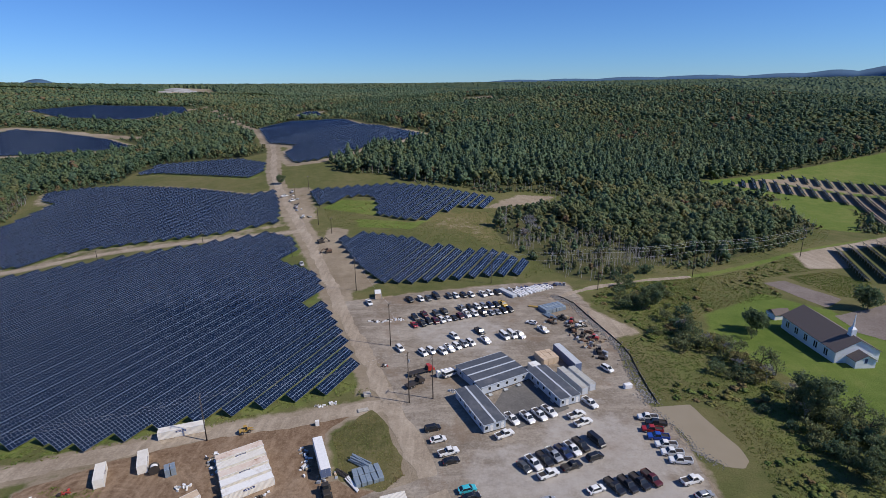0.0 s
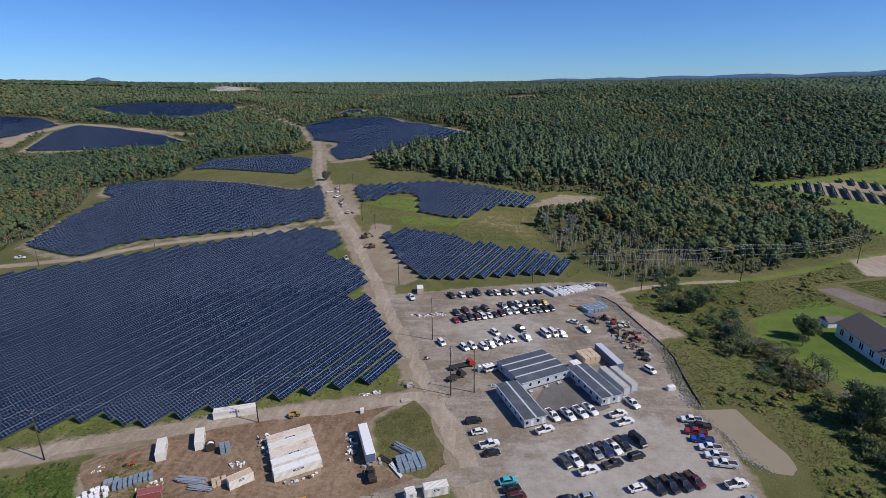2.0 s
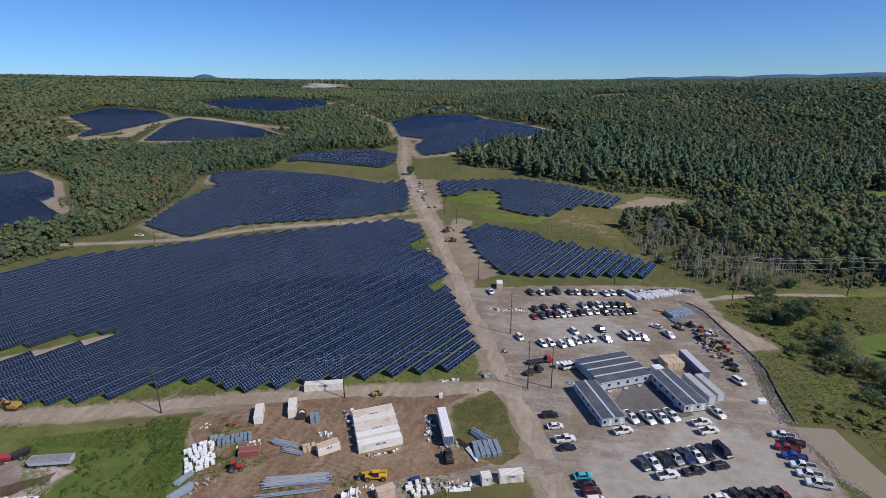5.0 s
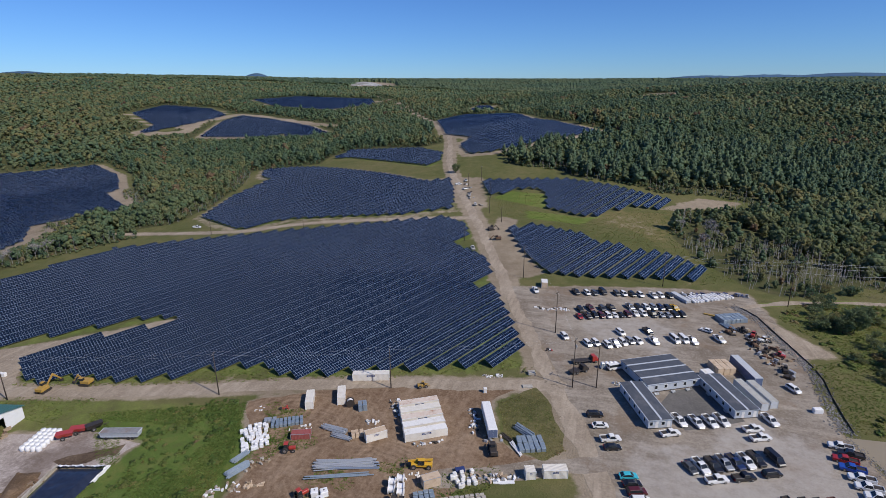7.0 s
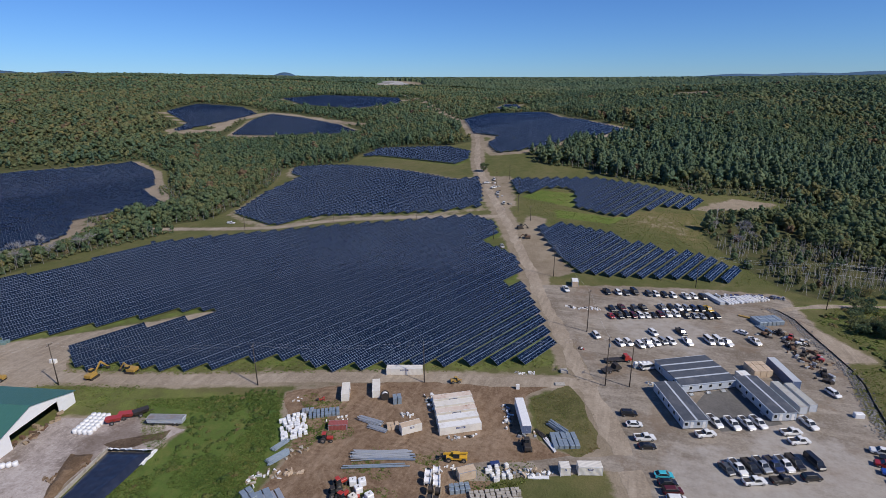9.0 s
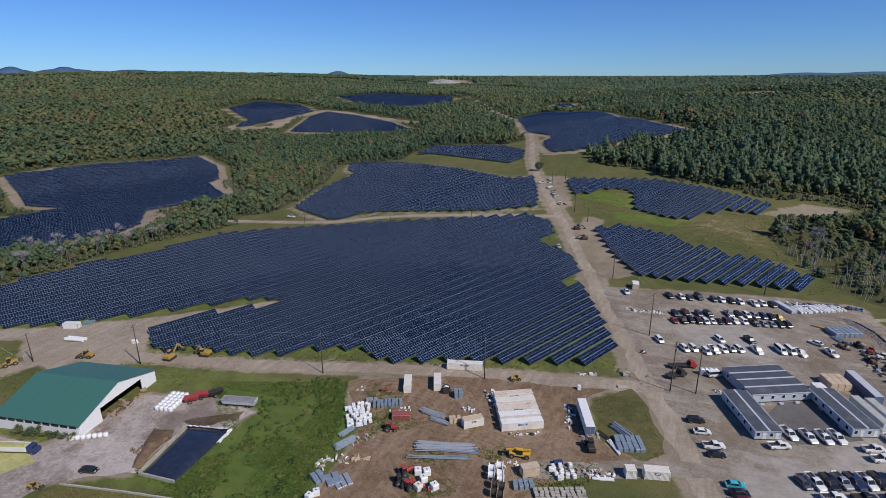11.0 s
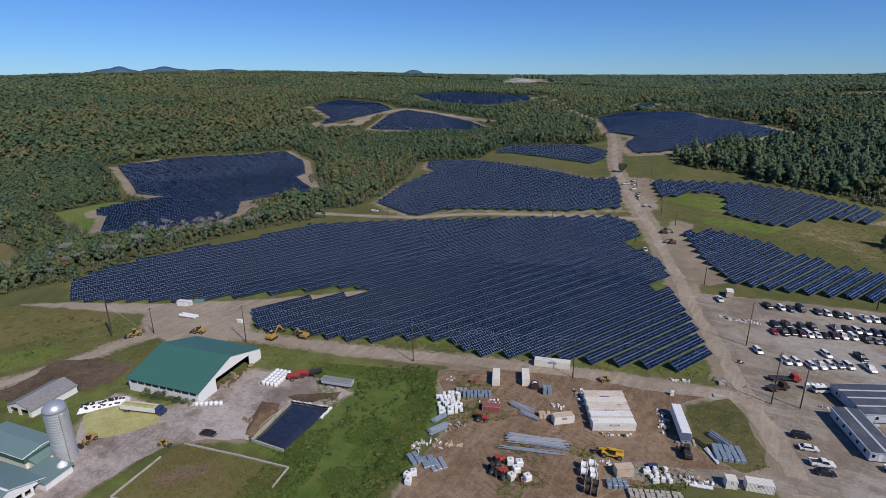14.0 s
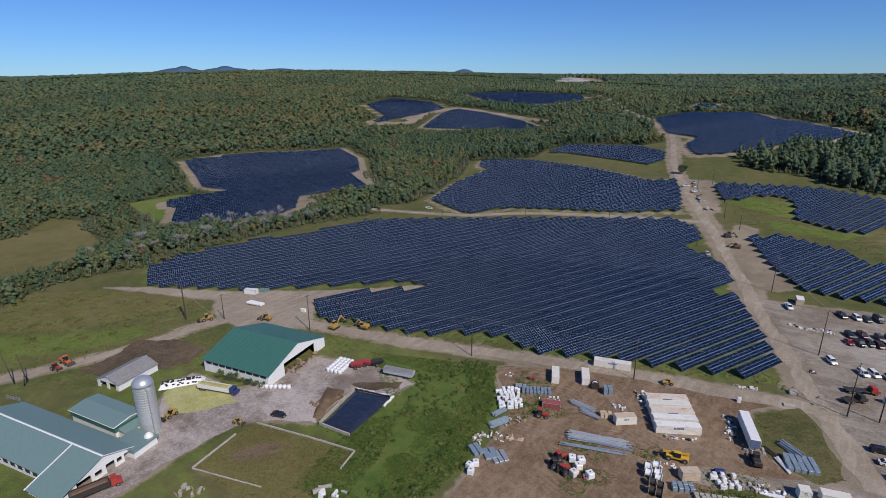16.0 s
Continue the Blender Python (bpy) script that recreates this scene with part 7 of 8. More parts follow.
def vehicle(code, x, y, turn, where="on the gravel lot", group="cars on the lot"):
    k, p = code[0], PAINTS[code[1]]
    d = car_parts(k)
    name, word = KIND[k]
    c = thing(name, f"{PAINT[code[1]][0]} {word} parked {where}", word.split()[-1] if k != "p" else "pickup truck", at(x, y, turn, 0.07), group=group)
    part("body", d["body"], p, c)
    part("cabin_glass", d["glass"], M["glass"], c, "dark tinted glass")
    part("roof", d["roof"], p, c)
    for me in d["pillars"]:
        part("pillar", me, p, c)
    if k == "p":
        part("bed_floor", d["bed"], M["dark_steel"], c, "dark bed liner")
        part("bed_sides", d["sides"], p, c)
    for sx in (-1, 1):
        for sy in (-1, 1):
            w = part("wheel", d["wheel"], M["tyre"], c, m=Matrix.Translation((sx * d["L"] * .31, sy * (d["W"] / 2 - .1), d["r"])))
            part("rim", d["rim"], M["rim"], w)
    for sy in (-1, 1):
        part("headlight", d["lamp"], M["head"], c, m=Matrix.Translation((d["L"] / 2 - .12, sy * (d["W"] / 2 - .35), .78)))
        part("tail_light", d["lamp"], M["tail"], c, m=Matrix.Translation((-d["L"] / 2 + .06, sy * (d["W"] / 2 - .3), .85)))
        part("mirror", d["mirror"], p, c, m=Matrix.Translation((1.0 if k != "v" else 1.6, sy * (d["W"] / 2 + .06), 1.15)))
    part("bumper", d["bumper"], M["dark_steel" if p != PAINTS["w"] else "rim"], c, m=Matrix.Translation((d["L"] / 2 - .04, 0, .48)))
    part("bumper", d["bumper"], M["dark_steel"], c, m=Matrix.Translation((-d["L"] / 2 + .02, 0, .5)))
    return c


ROWS_OF_CARS = [
    (-64, "far row", [(-33.8, 221.4, 'pw'), (-15.5, 224.3, 'pk'), (-10.6, 224.9, 'sw'), (-7.2, 225.3, 'sg'), (-3.6, 227.8, 'vk'), (2.5, 227.9, 'sg'), (5.6, 228.4, 'sw'), (9.3, 228.9, 'sk'), (12.9, 229.4, 'sw'), (18.4, 230.1, 'pw'), (21.6, 231.3, 'sw'), (25.3, 231.8, 'sk')]),
    (-64, "double row", [(-12.3, 198.5, 'cr'), (-9.1, 200.0, 'pk'), (-6.3, 201.5, 'sk'), (-3.6, 201.8, 'sm'), (-0.9, 202.6, 'sw'), (1.7, 203.9, 'cw'), (4.3, 204.9, 'ck'), (6.9, 206.0, 'sm'), (9.7, 208.0, 'pw'), (13.1, 208.7, 'sw'), (17.0, 209.2, 'pk'), (20.4, 209.7, 'cs'), (23.2, 210.3, 'cs'), (25.9, 211.2, 'sk'), (28.8, 212.5, 'sk')]),
    (-64, "double row", [(-12.4, 205.6, 'sk'), (-8.4, 208.2, 'pm'), (-3.4, 209.2, 'sg'), (0.2, 211.0, 'pk'), (8.0, 214.3, 'ps'), (11.4, 215.0, 'sk'), (14.6, 216.0, 'sw'), (17.6, 216.6, 'ss'), (20.6, 217.2, 'sb'), (23.5, 217.6, 'sk'), (26.4, 218.4, 'py')]),
    (-60, "middle row", [(-16.7, 178.5, 'sw'), (-7.9, 175.0, 'sw'), (-5.0, 176.4, 'sw'), (-0.7, 175.9, 'sw'), (1.9, 178.0, 'pw'), (4.7, 179.6, 'sw'), (7.3, 181.4, 'ss'), (10.1, 182.3, 'sw'), (3.9, 187.9, 'sw'), (14.2, 191.8, 'pk'), (15.9, 184.1, 'pw')]),
    (-64, "middle row", [(23.6, 187.5, 'vw'), (26.7, 188.4, 'vw'), (29.8, 188.3, 'pw')]),
    (-62, "east side", [(39.7, 192.6, 'pw'), (55.9, 161.2, 'sw')]),
    (150, "east side", [(36.2, 199.5, 'cw')]),
    (-60, "offices", [(19.5, 133.3, 'pw'), (24.1, 133.8, 'pw'), (27.9, 135.1, 'pw'), (31.1, 136.7, 'pw'), (44.4, 140.7, 'pw')]),
    (26, "offices", [(16.5, 126.1, 'pw'), (38.8, 134.6, 'pw'), (39.8, 130.8, 'pw')]),
    (19, "road side", [(-3.7, 129.6, 'sk'), (-2.1, 124.6, 'cw'), (0.7, 119.1, 'pw'), (1.3, 115.6, 'ck')]),
    (19, "corner", [(5.1, 105.2, 'cc'), (5.9, 102.6, 'ck'), (6.9, 100.0, 'sm'), (7.7, 97.3, 'sw')]),
    (-62, "block", [(20.0, 112.6, 'cg'), (22.6, 114.0, 'pw'), (25.7, 115.3, 'pk'), (28.5, 116.9, 'ps'), (31.2, 118.0, 'pb'), (33.9, 119.2, 'pw'), (36.6, 120.8, 'pk'), (41.2, 122.3, 'vk')]),
    (25, "block", [(25.6, 109.7, 'pw'), (32.1, 112.4, 'pk'), (39.0, 115.8, 'sk')]),
    (172, "pond row", [(59.1, 132.5, 'pw'), (60.4, 129.6, 'pk'), (58.2, 126.7, 'pr'), (58.6, 123.4, 'pu'), (59.3, 119.9, 'pw'), (59.6, 116.7, 'pw'), (60.4, 113.5, 'pw')]),
    (-64, "near row", [(40.6, 104.8, 'pk'), (44.0, 105.4, 'pk'), (47.2, 106.2, 'pk'), (50.5, 107.3, 'pm')]),
    (18, "near row", [(36.0, 104.1, 'cw'), (59.9, 106.2, 'pw'), (60.6, 101.2, 'cs'), (18.6, 99.6, 'ck'), (23.6, 100.6, 'cs')]),
]
for turn, row, cars in ROWS_OF_CARS:
    for x, y, code in cars:
        vehicle(code, x, y, turn + rng.uniform(-3, 3), group="cars on the lot, " + row)
for x, y, code, turn in ((-119.9, 417.2, 'pw', 110), (-123.4, 407.1, 'pw', 40), (-114.2, 395.1, 'pw', 60), (-107.1, 379.3, 'pw', 110), (-96.7, 357.3, 'sw', 100), (-282.2, 283.4, 'pw', 10), (-77.0, 272.1, 'pw', 112), (-478.0, 372.0, 'pw', 30)):
    vehicle(code, x, y, turn, "beside the dirt service road", "cars by the service road")
vehicle("vw", 2.0, 159.6, 33, "near the site hall")
# saloon car shape used as a stand-in for flat dark farm machinery
vehicle("ck", -145.6, 44.6, 20, "by the farmyard wall", "farm vehicles")


def wheels(c, spots, r, w=0.4, k=14):
    for x, y in spots:
        o = part("wheel", MB().tube((x, y - w / 2, r), (x, y + w / 2, r), r, k=k), M["tyre"], c)
        part("rim", MB().tube((x, y - w / 2 - .01, r), (x, y + w / 2 + .01, r), r * .5, k=10), M["rim"], o)


def truck(label, x, y, turn, cab, bed, L=8.5, dump=False, load=None):
    """A lorry: cab in front (+x), flat or dump body behind."""
    c = thing("truck", label, "truck", at(x, y, turn, 0.07))
    part("chassis", MB().box(-L / 2, -.45, .7, L / 2 - .4, .45, .98), M["dark_steel"], c)
    cb = part("cab", MB().prism([(L / 2 - 2.4, .7), (L / 2, .7), (L / 2, 1.5), (L / 2 - .9, 1.65), (L / 2 - 1.1, 2.6), (L / 2 - 2.4, 2.6)], "y", -1.1, 1.1), M[cab], c)
    part("windscreen", MB().prism([(L / 2 - .93, 1.7), (L / 2 - .9, 1.7), (L / 2 - 1.07, 2.45), (L / 2 - 1.1, 2.45)], "y", -.95, .95), M["glass"], cb)
    if dump:
        b = part("dump_body", MB().box(-L / 2, -1.2, 1.0, L / 2 - 2.6, 1.2, 1.15), M[bed], c)
        for s in (-1, 1):
            part("side", MB().box(-L / 2, s * 1.2 - .05, 1.1, L / 2 - 2.6, s * 1.2 + .05, 2.5), M[bed], b)
        for xx in (-L / 2, L / 2 - 2.65):
            part("end", MB().box(xx, -1.15, 1.1, xx + .08, 1.15, 2.5), M[bed], b)
        part("load", MB().loft([[(-L / 2 + .1, -1.1, 2.2), (L / 2 - 2.75, -1.1, 2.2), (L / 2 - 2.75, 1.1, 2.2), (-L / 2 + .1, 1.1, 2.2)], [(-L / 2 + .8, -.5, 2.6), (L / 2 - 3.4, -.5, 2.6), (L / 2 - 3.4, .5, 2.6), (-L / 2 + .8, .5, 2.6)]]), M[load or "feed"], b)
    else:
        part("flat_bed", MB().box(-L / 2, -1.2, 1.0, L / 2 - 2.6, 1.2, 1.14, .02), M[bed], c)
        part("headboard", MB().box(L / 2 - 2.7, -1.2, 1.14, L / 2 - 2.6, 1.2, 2.0), M["dark_steel"], c)
    wheels(c, [(L / 2 - 1.1, -1.0), (L / 2 - 1.1, 1.0), (-L / 2 + 1.2, -1.0), (-L / 2 + 1.2, 1.0), (-L / 2 + 2.4, -1.0), (-L / 2 + 2.4, 1.0)], .5, .34)
    return c


truck("red flatbed truck parked near the site hall", -8.2, 161.3, 26, "red", "dark_steel", 9.5)
truck("dump truck with a yellow-green load and blue cab, farmyard", -173.0, 41.2, 22, "label_blue", "white", 14.5, True)
truck("old red truck with a dark steel bed beside the dairy barn", -155.2, -1.2, 78, "red", "dark_steel", 11.0, True, "dull_rust")
truck("dark green tank truck standing on the gravel", -9.9, 153.8, 40, "dark_steel", "dark_steel", 7.0)


def tractor(label, x, y, turn, col):
    c = thing("tractor", label, "tractor", at(x, y, turn, 0.05))
    part("hood", MB().box(.2, -.4, .8, 2.0, .4, 1.5, .08), M[col], c)
    cab = part("cab", MB().loft([[(-1.0, -.7, 1.0), (.2, -.7, 1.0), (.2, .7, 1.0), (-1.0, .7, 1.0)], [(-.9, -.6, 2.5), (.0, -.6, 2.5), (.0, .6, 2.5), (-.9, .6, 2.5)]]), M["glass"], c)
    part("cab_roof", MB().box(-1.0, -.7, 2.5, .1, .7, 2.62, .04), M[col], cab)
    wheels(c, [(-.7, -.95), (-.7, .95)], .8, .45)
    wheels(c, [(1.5, -.8), (1.5, .8)], .5, .3)
    return c


def excavator(label, x, y, turn, reach=6.0, up=3.0, col="yellow"):
    c = thing("excavator", label, "excavator", at(x, y, turn, 0.05))
    for s in (-1, 1):
        t = part("track", MB().prism([(-1.9, .25), (-1.6, 0), (1.6, 0), (1.9, .25), (1.9, .6), (1.6, .85), (-1.6, .85), (-1.9, .6)], "y", s * 1.1 - .3, s * 1.1 + .3), M["dark_steel"], c)
    part("house", MB().box(-2.0, -1.3, .95, 1.2, 1.3, 2.0, .1), M[col], c)
    cab = part("cab", MB().box(.1, .2, 1.5, 1.5, 1.25, 2.9, .08), M["glass"], c)
    part("cab_roof", MB().box(.05, .15, 2.9, 1.55, 1.3, 3.0), M[col], cab)
    part("boom", MB().prism([(1.0, 1.4), (1.2, 1.9), (reach * .55, up + .5), (reach * .6, up)], "y", -.55, -.2), M[col], c)
    part("stick", MB().prism([(reach * .5, up + .3), (reach * .62, up + .4), (reach, .9), (reach - .35, .8)], "y", -.5, -.25), M[col], c)
    part("bucket", MB().prism([(reach - .5, .9), (reach + .1, .9), (reach + .3, .3), (reach - .4, .05), (reach - .8, .4)], "y", -.9, .15), M["dark_steel"], c)
    return c


def loader(label, x, y, turn, col="yellow", bucket=True, size=1.0):
    c = thing("loader", label, "loader", at(x, y, turn, 0.05) @ Matrix.Scale(size, 4))
    part("rear_body", MB().box(-2.8, -.9, .9, -.4, .9, 2.0, .1), M[col], c)
    part("front_frame", MB().box(-.4, -.6, .7, 1.6, .6, 1.3, .05), M[col], c)
    cab = part("cab", MB().loft([[(-.9, -.7, 1.3), (.5, -.7, 1.3), (.5, .7, 1.3), (-.9, .7, 1.3)], [(-.8, -.6, 3.0), (.3, -.6, 3.0), (.3, .6, 3.0), (-.8, .6, 3.0)]]), M["glass"], c)
    part("cab_roof", MB().box(-.95, -.75, 3.0, .45, .75, 3.12, .03), M[col], cab)
    for s in (-.7, .7):
        part("arm", MB().prism([(.6, 1.4), (.6, 1.7), (2.8, .9), (2.8, .6)], "y", s - .12, s + .12), M[col], c)
    if bucket:
        part("bucket", MB().prism([(2.7, .2), (3.7, .1), (3.6, .3), (2.9, 1.2), (2.6, 1.1)], "y", -1.3, 1.3), M["dark_steel"], c)
    wheels(c, [(-1.8, -1.0), (-1.8, 1.0), (1.1, -1.0), (1.1, 1.0)], .72, .5)
    return c


def telehandler(label, x, y, turn):
    c = thing("telehandler", label, "telehandler", at(x, y, turn, 0.05))
    part("chassis", MB().box(-2.9, -.9, .7, 2.6, .9, 1.5, .08), M["bright_yellow"], c)
    part("engine_cover", MB().box(-1.0, -1.15, 1.2, 1.4, -.5, 1.9, .08), M["bright_yellow"], c)
    cab = part("cab", MB().box(-.9, .15, 1.4, .7, 1.05, 2.7, .06), M["glass"], c)
    part("cab_roof", MB().box(-.95, .1, 2.7, .75, 1.1, 2.8), M["bright_yellow"], cab)
    part("boom", MB().prism([(-3.0, 2.0), (-3.0, 2.5), (3.4, 1.9), (3.4, 1.5)], "y", -.35, .05), M["bright_yellow"], c)
    part("boom_tip", MB().prism([(3.2, 1.55), (3.2, 1.85), (4.1, 1.6), (4.1, 1.2)], "y", -.3, 0), M["dark_steel"], c)
    for s in (-.5, .5):
        part("fork", MB().box(4.1, s - .08, .5, 5.2, s + .08, .58), M["dark_steel"], c)
    part("fork_frame", MB().box(4.0, -.7, .5, 4.12, .7, 1.6), M["dark_steel"], c)
    wheels(c, [(-2.0, -1.0), (-2.0, 1.0), (1.9, -1.0), (1.9, 1.0)], .65, .45)
    return c


telehandler("bright yellow telehandler standing in the dirt yard", -45.6, 94.7, 195)
loader("small yellow forklift behind the container row", -57.6, 130.6, 30, bucket=False, size=.7)
loader("small dark forklift beside the box trailer", -29.3, 105.6, 110, "dark_steel", bucket=False)
excavator("yellow excavator at the edge of the gravel area", -178.4, 95.0, 100, 7.0, 4.0)
excavator("yellow excavator beside the solar field's corner", -168.3, 102.1, 190, 5.0, 3.0)
loader("yellow bulldozer on the gravel turning area", -209.2, 83.6, 200)
loader("yellow loader on the west road", -229.8, 68.5, 250)
loader("orange loader on the meadow's edge", -236.2, 18.4, 10, "orange")
tractor("red tractor standing at the meadow's edge", -234.0, 14.5, 20, "red")
loader("brown skid loader beside the silo", -172.0, 25.0, 280, "yellow", size=.8)
loader("small yellow loader by the farmyard wall", -152.3, 35.3, 20, "yellow", size=.6)
tractor("red tractor among white tanks in the yard", -69.8, 76.7, 60, "red")
tractor("green tractor among white tanks in the yard", -69.3, 73.5, 40, "dark_steel")
tractor("red tractor beside white tanks in the yard", -66.8, 72.8, 80, "red")
excavator("dark excavator digging beside the dirt road", -73.9, 307.6, 30, 5.0, 2.6, "dark_steel")
excavator("small dark excavator on the bare strip", -66.2, 291.0, 200, 4.5, 2.2, "dull_rust")
for x, y, turn, col in ((-147.4, 78.2, 40, "red"), (-145.9, 81.2, 30, "red"), (-143.0, 83.8, 60, "dark_steel")):
    sp = thing("spreader", f"{'red' if col == 'red' else 'dark'} farm spreader parked on the concrete yard", "spreader", at(x, y, turn, 0.07))
    part("hopper", MB().loft([[(-1.8, -.6, .8), (1.8, -.6, .8), (1.8, .6, .8), (-1.8, .6, .8)], [(-2.2, -1.1, 2.0), (2.2, -1.1, 2.0), (2.2, 1.1, 2.0), (-2.2, 1.1, 2.0)]]), M[col], sp)
    part("drawbar", MB().tube((2.0, 0, .7), (3.6, 0, .5), .08), M["dark_steel"], sp)
    wheels(sp, [(-.4, -1.1), (-.4, 1.1)], .6, .4)

# ---- power poles and wires ----
def power_pole(x, y, h, turn=0.0, arms=1, lean=0.0, drum=False, gap=1.3):
    p = thing("power_pole", "dark weathered timber power pole with a crossarm", "power pole", at(x, y, turn) @ Matrix.Rotation(radians(lean), 4, 'Y'))
    part("pole", MB().tube((0, 0, -.5), (0, 0, h), .19, .12, 9), M["pole"], p, smooth=True)
    for i in range(arms):
        z = h - .5 - gap * i
        a = part("crossarm", MB().box(-.07, -1.3, z - .07, .07, 1.3, z + .07), M["pole"], p)
        for yy in (-1.15, -.45, .45, 1.15):
            part("insulator", MB().tube((0, yy, z + .07), (0, yy, z + .32), .06, .04, 7), M["rim"], a)
    if drum:
        part("transformer", MB().tube((.35, 0, h - 3.2), (.35, 0, h - 2.2), .27, k=12), M["steel"], p)
    return p


POLES = [(-20.5, 181.8, 17.5, 0), (-11.2, 143.8, 17.5, 1), (-3.8, 145.7, 15.5, 0), (-67.6, 127.2, 14.6, 0), (-119.9, 108.8, 15.2, 0), (-185.5, 88.2, 15.5, 0), (-225.1, 73.9, 11.5, 0), (-42.0, 237.2, 16.6, 0), (23.5, 244.3, 16.0, 0), (-257.7, 269.0, 10.2, 0), (-85.5, 285.0, 9.0, 0), (-147.2, 311.2, 8.5, 0), (-200.2, 291.0, 8.5, 0), (-70.6, 324.0, 10, 0), (-82.6, 340.7, 12, 0), (-89.7, 376.4, 12, 0), (-107.1, 419.7, 12, 0), (-114.1, 403.5, 11, 0)]
for x, y, h, drum in POLES:
    power_pole(x, y, h, 17 if y < 130 else -20, 1, 0, bool(drum))
for x, y, h in ((74.1, 236.7, 21.0), (128.6, 256.1, 19.0), (208.0, 292.0, 17.0)):
    power_pole(x, y, h, 20, 3, gap=2.2)
tall = thing("transmission_pole", "tall dark two-legged transmission pole with braces", "power pole", at(-238.8, 64.3, 60))
for s in (-1.4, 1.4):
    part("pole", MB().tube((0, s, -.5), (0, s * .6, 15.6), .2, .13, 8), M["pole"], tall)
part("crossarm", MB().box(-.1, -2.6, 13.4, .1, 2.6, 13.65), M["pole"], tall)
part("brace", MB().tube((0, -1.3, 4), (0, 1.0, 10), .07, k=6), M["pole"], tall)
part("stay", MB().tube((0, 1.0, 13), (9, 4, 0), .03, k=4), M["wire"], tall)
for dx, dy, h, lean in ((0, 0, 12.5, -9), (2.5, 3.0, 11, -7), (4.5, 1.5, 6, 12)):
    power_pole(-234.5 + dx, 2.5 + dy, h, 40, 0, lean)


def wire(a, b, sag, r=0.05, label="thin pale overhead power line"):
    """A sagging line between two points in the air."""
    w, n = MB(), 14
    pts = [Vector(a).lerp(Vector(b), i / n) - Vector((0, 0, sag * 4 * (i / n) * (1 - i / n))) for i in range(n + 1)]
    for p, q in zip(pts[:-1], pts[1:]):
        w.tube(p, q, r, k=4, caps=False)
    return tagged(part("power_line", w, M["wire"]), label, "power line", group="overhead lines")


top = lambda x, y, h, off=0.0: (x + off * .35, y - off * .94, gz1(x, y) + h)
for off, dz in ((-1.1, -.2), (1.1, -.2), (-1.1, -2.4), (1.1, -4.6)):
    wire(top(74.1, 236.7, 21 + dz, off), top(128.6, 256.1, 19 + dz, off), 1.3, 0.03)
    wire(top(128.6, 256.1, 19 + dz, off), top(208, 292, 17 + dz, off), 2.0, 0.03)
    wire(top(23.5, 244.3, 16 + dz * .5, off), top(74.1, 236.7, 21 + dz, off), 1.2, 0.02)
for off in (-1.0, 1.0):
    for p, q in ((3, 4), (4, 5), (5, 6), (1, 3), (0, 1), (0, 7), (7, 8)):
        a, b = POLES[p], POLES[q]
        wire(top(*a[:3], off), top(*b[:3], off), 1.4, 0.007)

# ---- stored goods in the yard, on the lot and at the farm ----
def crates(label, x, y, turn, nx, ny, nz, size, mat_, gap=0.06, name="crate_stack", cat="crates", loose=0.0, c=0.03, drop=0.0):
    """Boxes on a grid, each its own part; loose: how far they stray."""
    o = thing(name, label, cat, at(x, y, turn, 0.06))
    me = MB().box(-size[0] / 2, -size[1] / 2, 0, size[0] / 2, size[1] / 2, size[2], c).mesh("box")
    for k in range(nz):
        for i in range(nx):
            for j in range(ny):
                if (loose and k == nz - 1 and nz > 1 and rng.random() < .35) or rng.random() < drop:
                    continue
                m = Matrix.Translation(((i - (nx - 1) / 2) * (size[0] + gap) + rng.uniform(-loose, loose), (j - (ny - 1) / 2) * (size[1] + gap) + rng.uniform(-loose, loose), k * (size[2] + .01))) @ Matrix.Rotation(rng.uniform(-loose, loose) * .6, 4, 'Z')
                part("box", me, M[mat_], o, m=m)
    return o


def pipes(label, x, y, turn, L, n, r, mat_, layers=2, name="pipe_bundle"):
    """Pipes lying side by side along x on timber bearers."""
    o = thing(name, label, "pipes", at(x, y, turn, 0.06))
    for f in (-.35, .35):
        part("bearer", MB().box(L * f - .08, -n * r - .1, 0, L * f + .08, n * r + .1, .15), M["wood"], o)
    me = MB().tube((-L / 2, 0, 0), (L / 2, 0, 0), r, k=8).mesh("pipe")
    for k in range(layers):
        for i in range(n - k):
            part("pipe", me, M[mat_], o, m=Matrix.Translation((rng.uniform(-.08, .08) * L, (i - (n - k - 1) / 2) * 2 * r, .15 + r + k * 1.75 * r)) @ Matrix.Rotation(rng.uniform(-.07, .07), 4, 'Z'))
    return o


def reel(label, x, y, turn, r=1.1, w=1.2, mat_="wood", wound="dark_steel"):
    """A cable drum lying with its axle level."""
    o = thing("cable_reel", label, "cable reel", at(x, y, turn, 0.06))
    for s in (-1, 1):
        part("flange", MB().tube((0, s * w / 2 - .05, r), (0, s * w / 2 + .05, r), r, k=18), M[mat_], o)
    part("wound_cable", MB().tube((0, -w / 2 + .05, r), (0, w / 2 - .05, r), r * .72, k=14), M[wound], o)
    return o


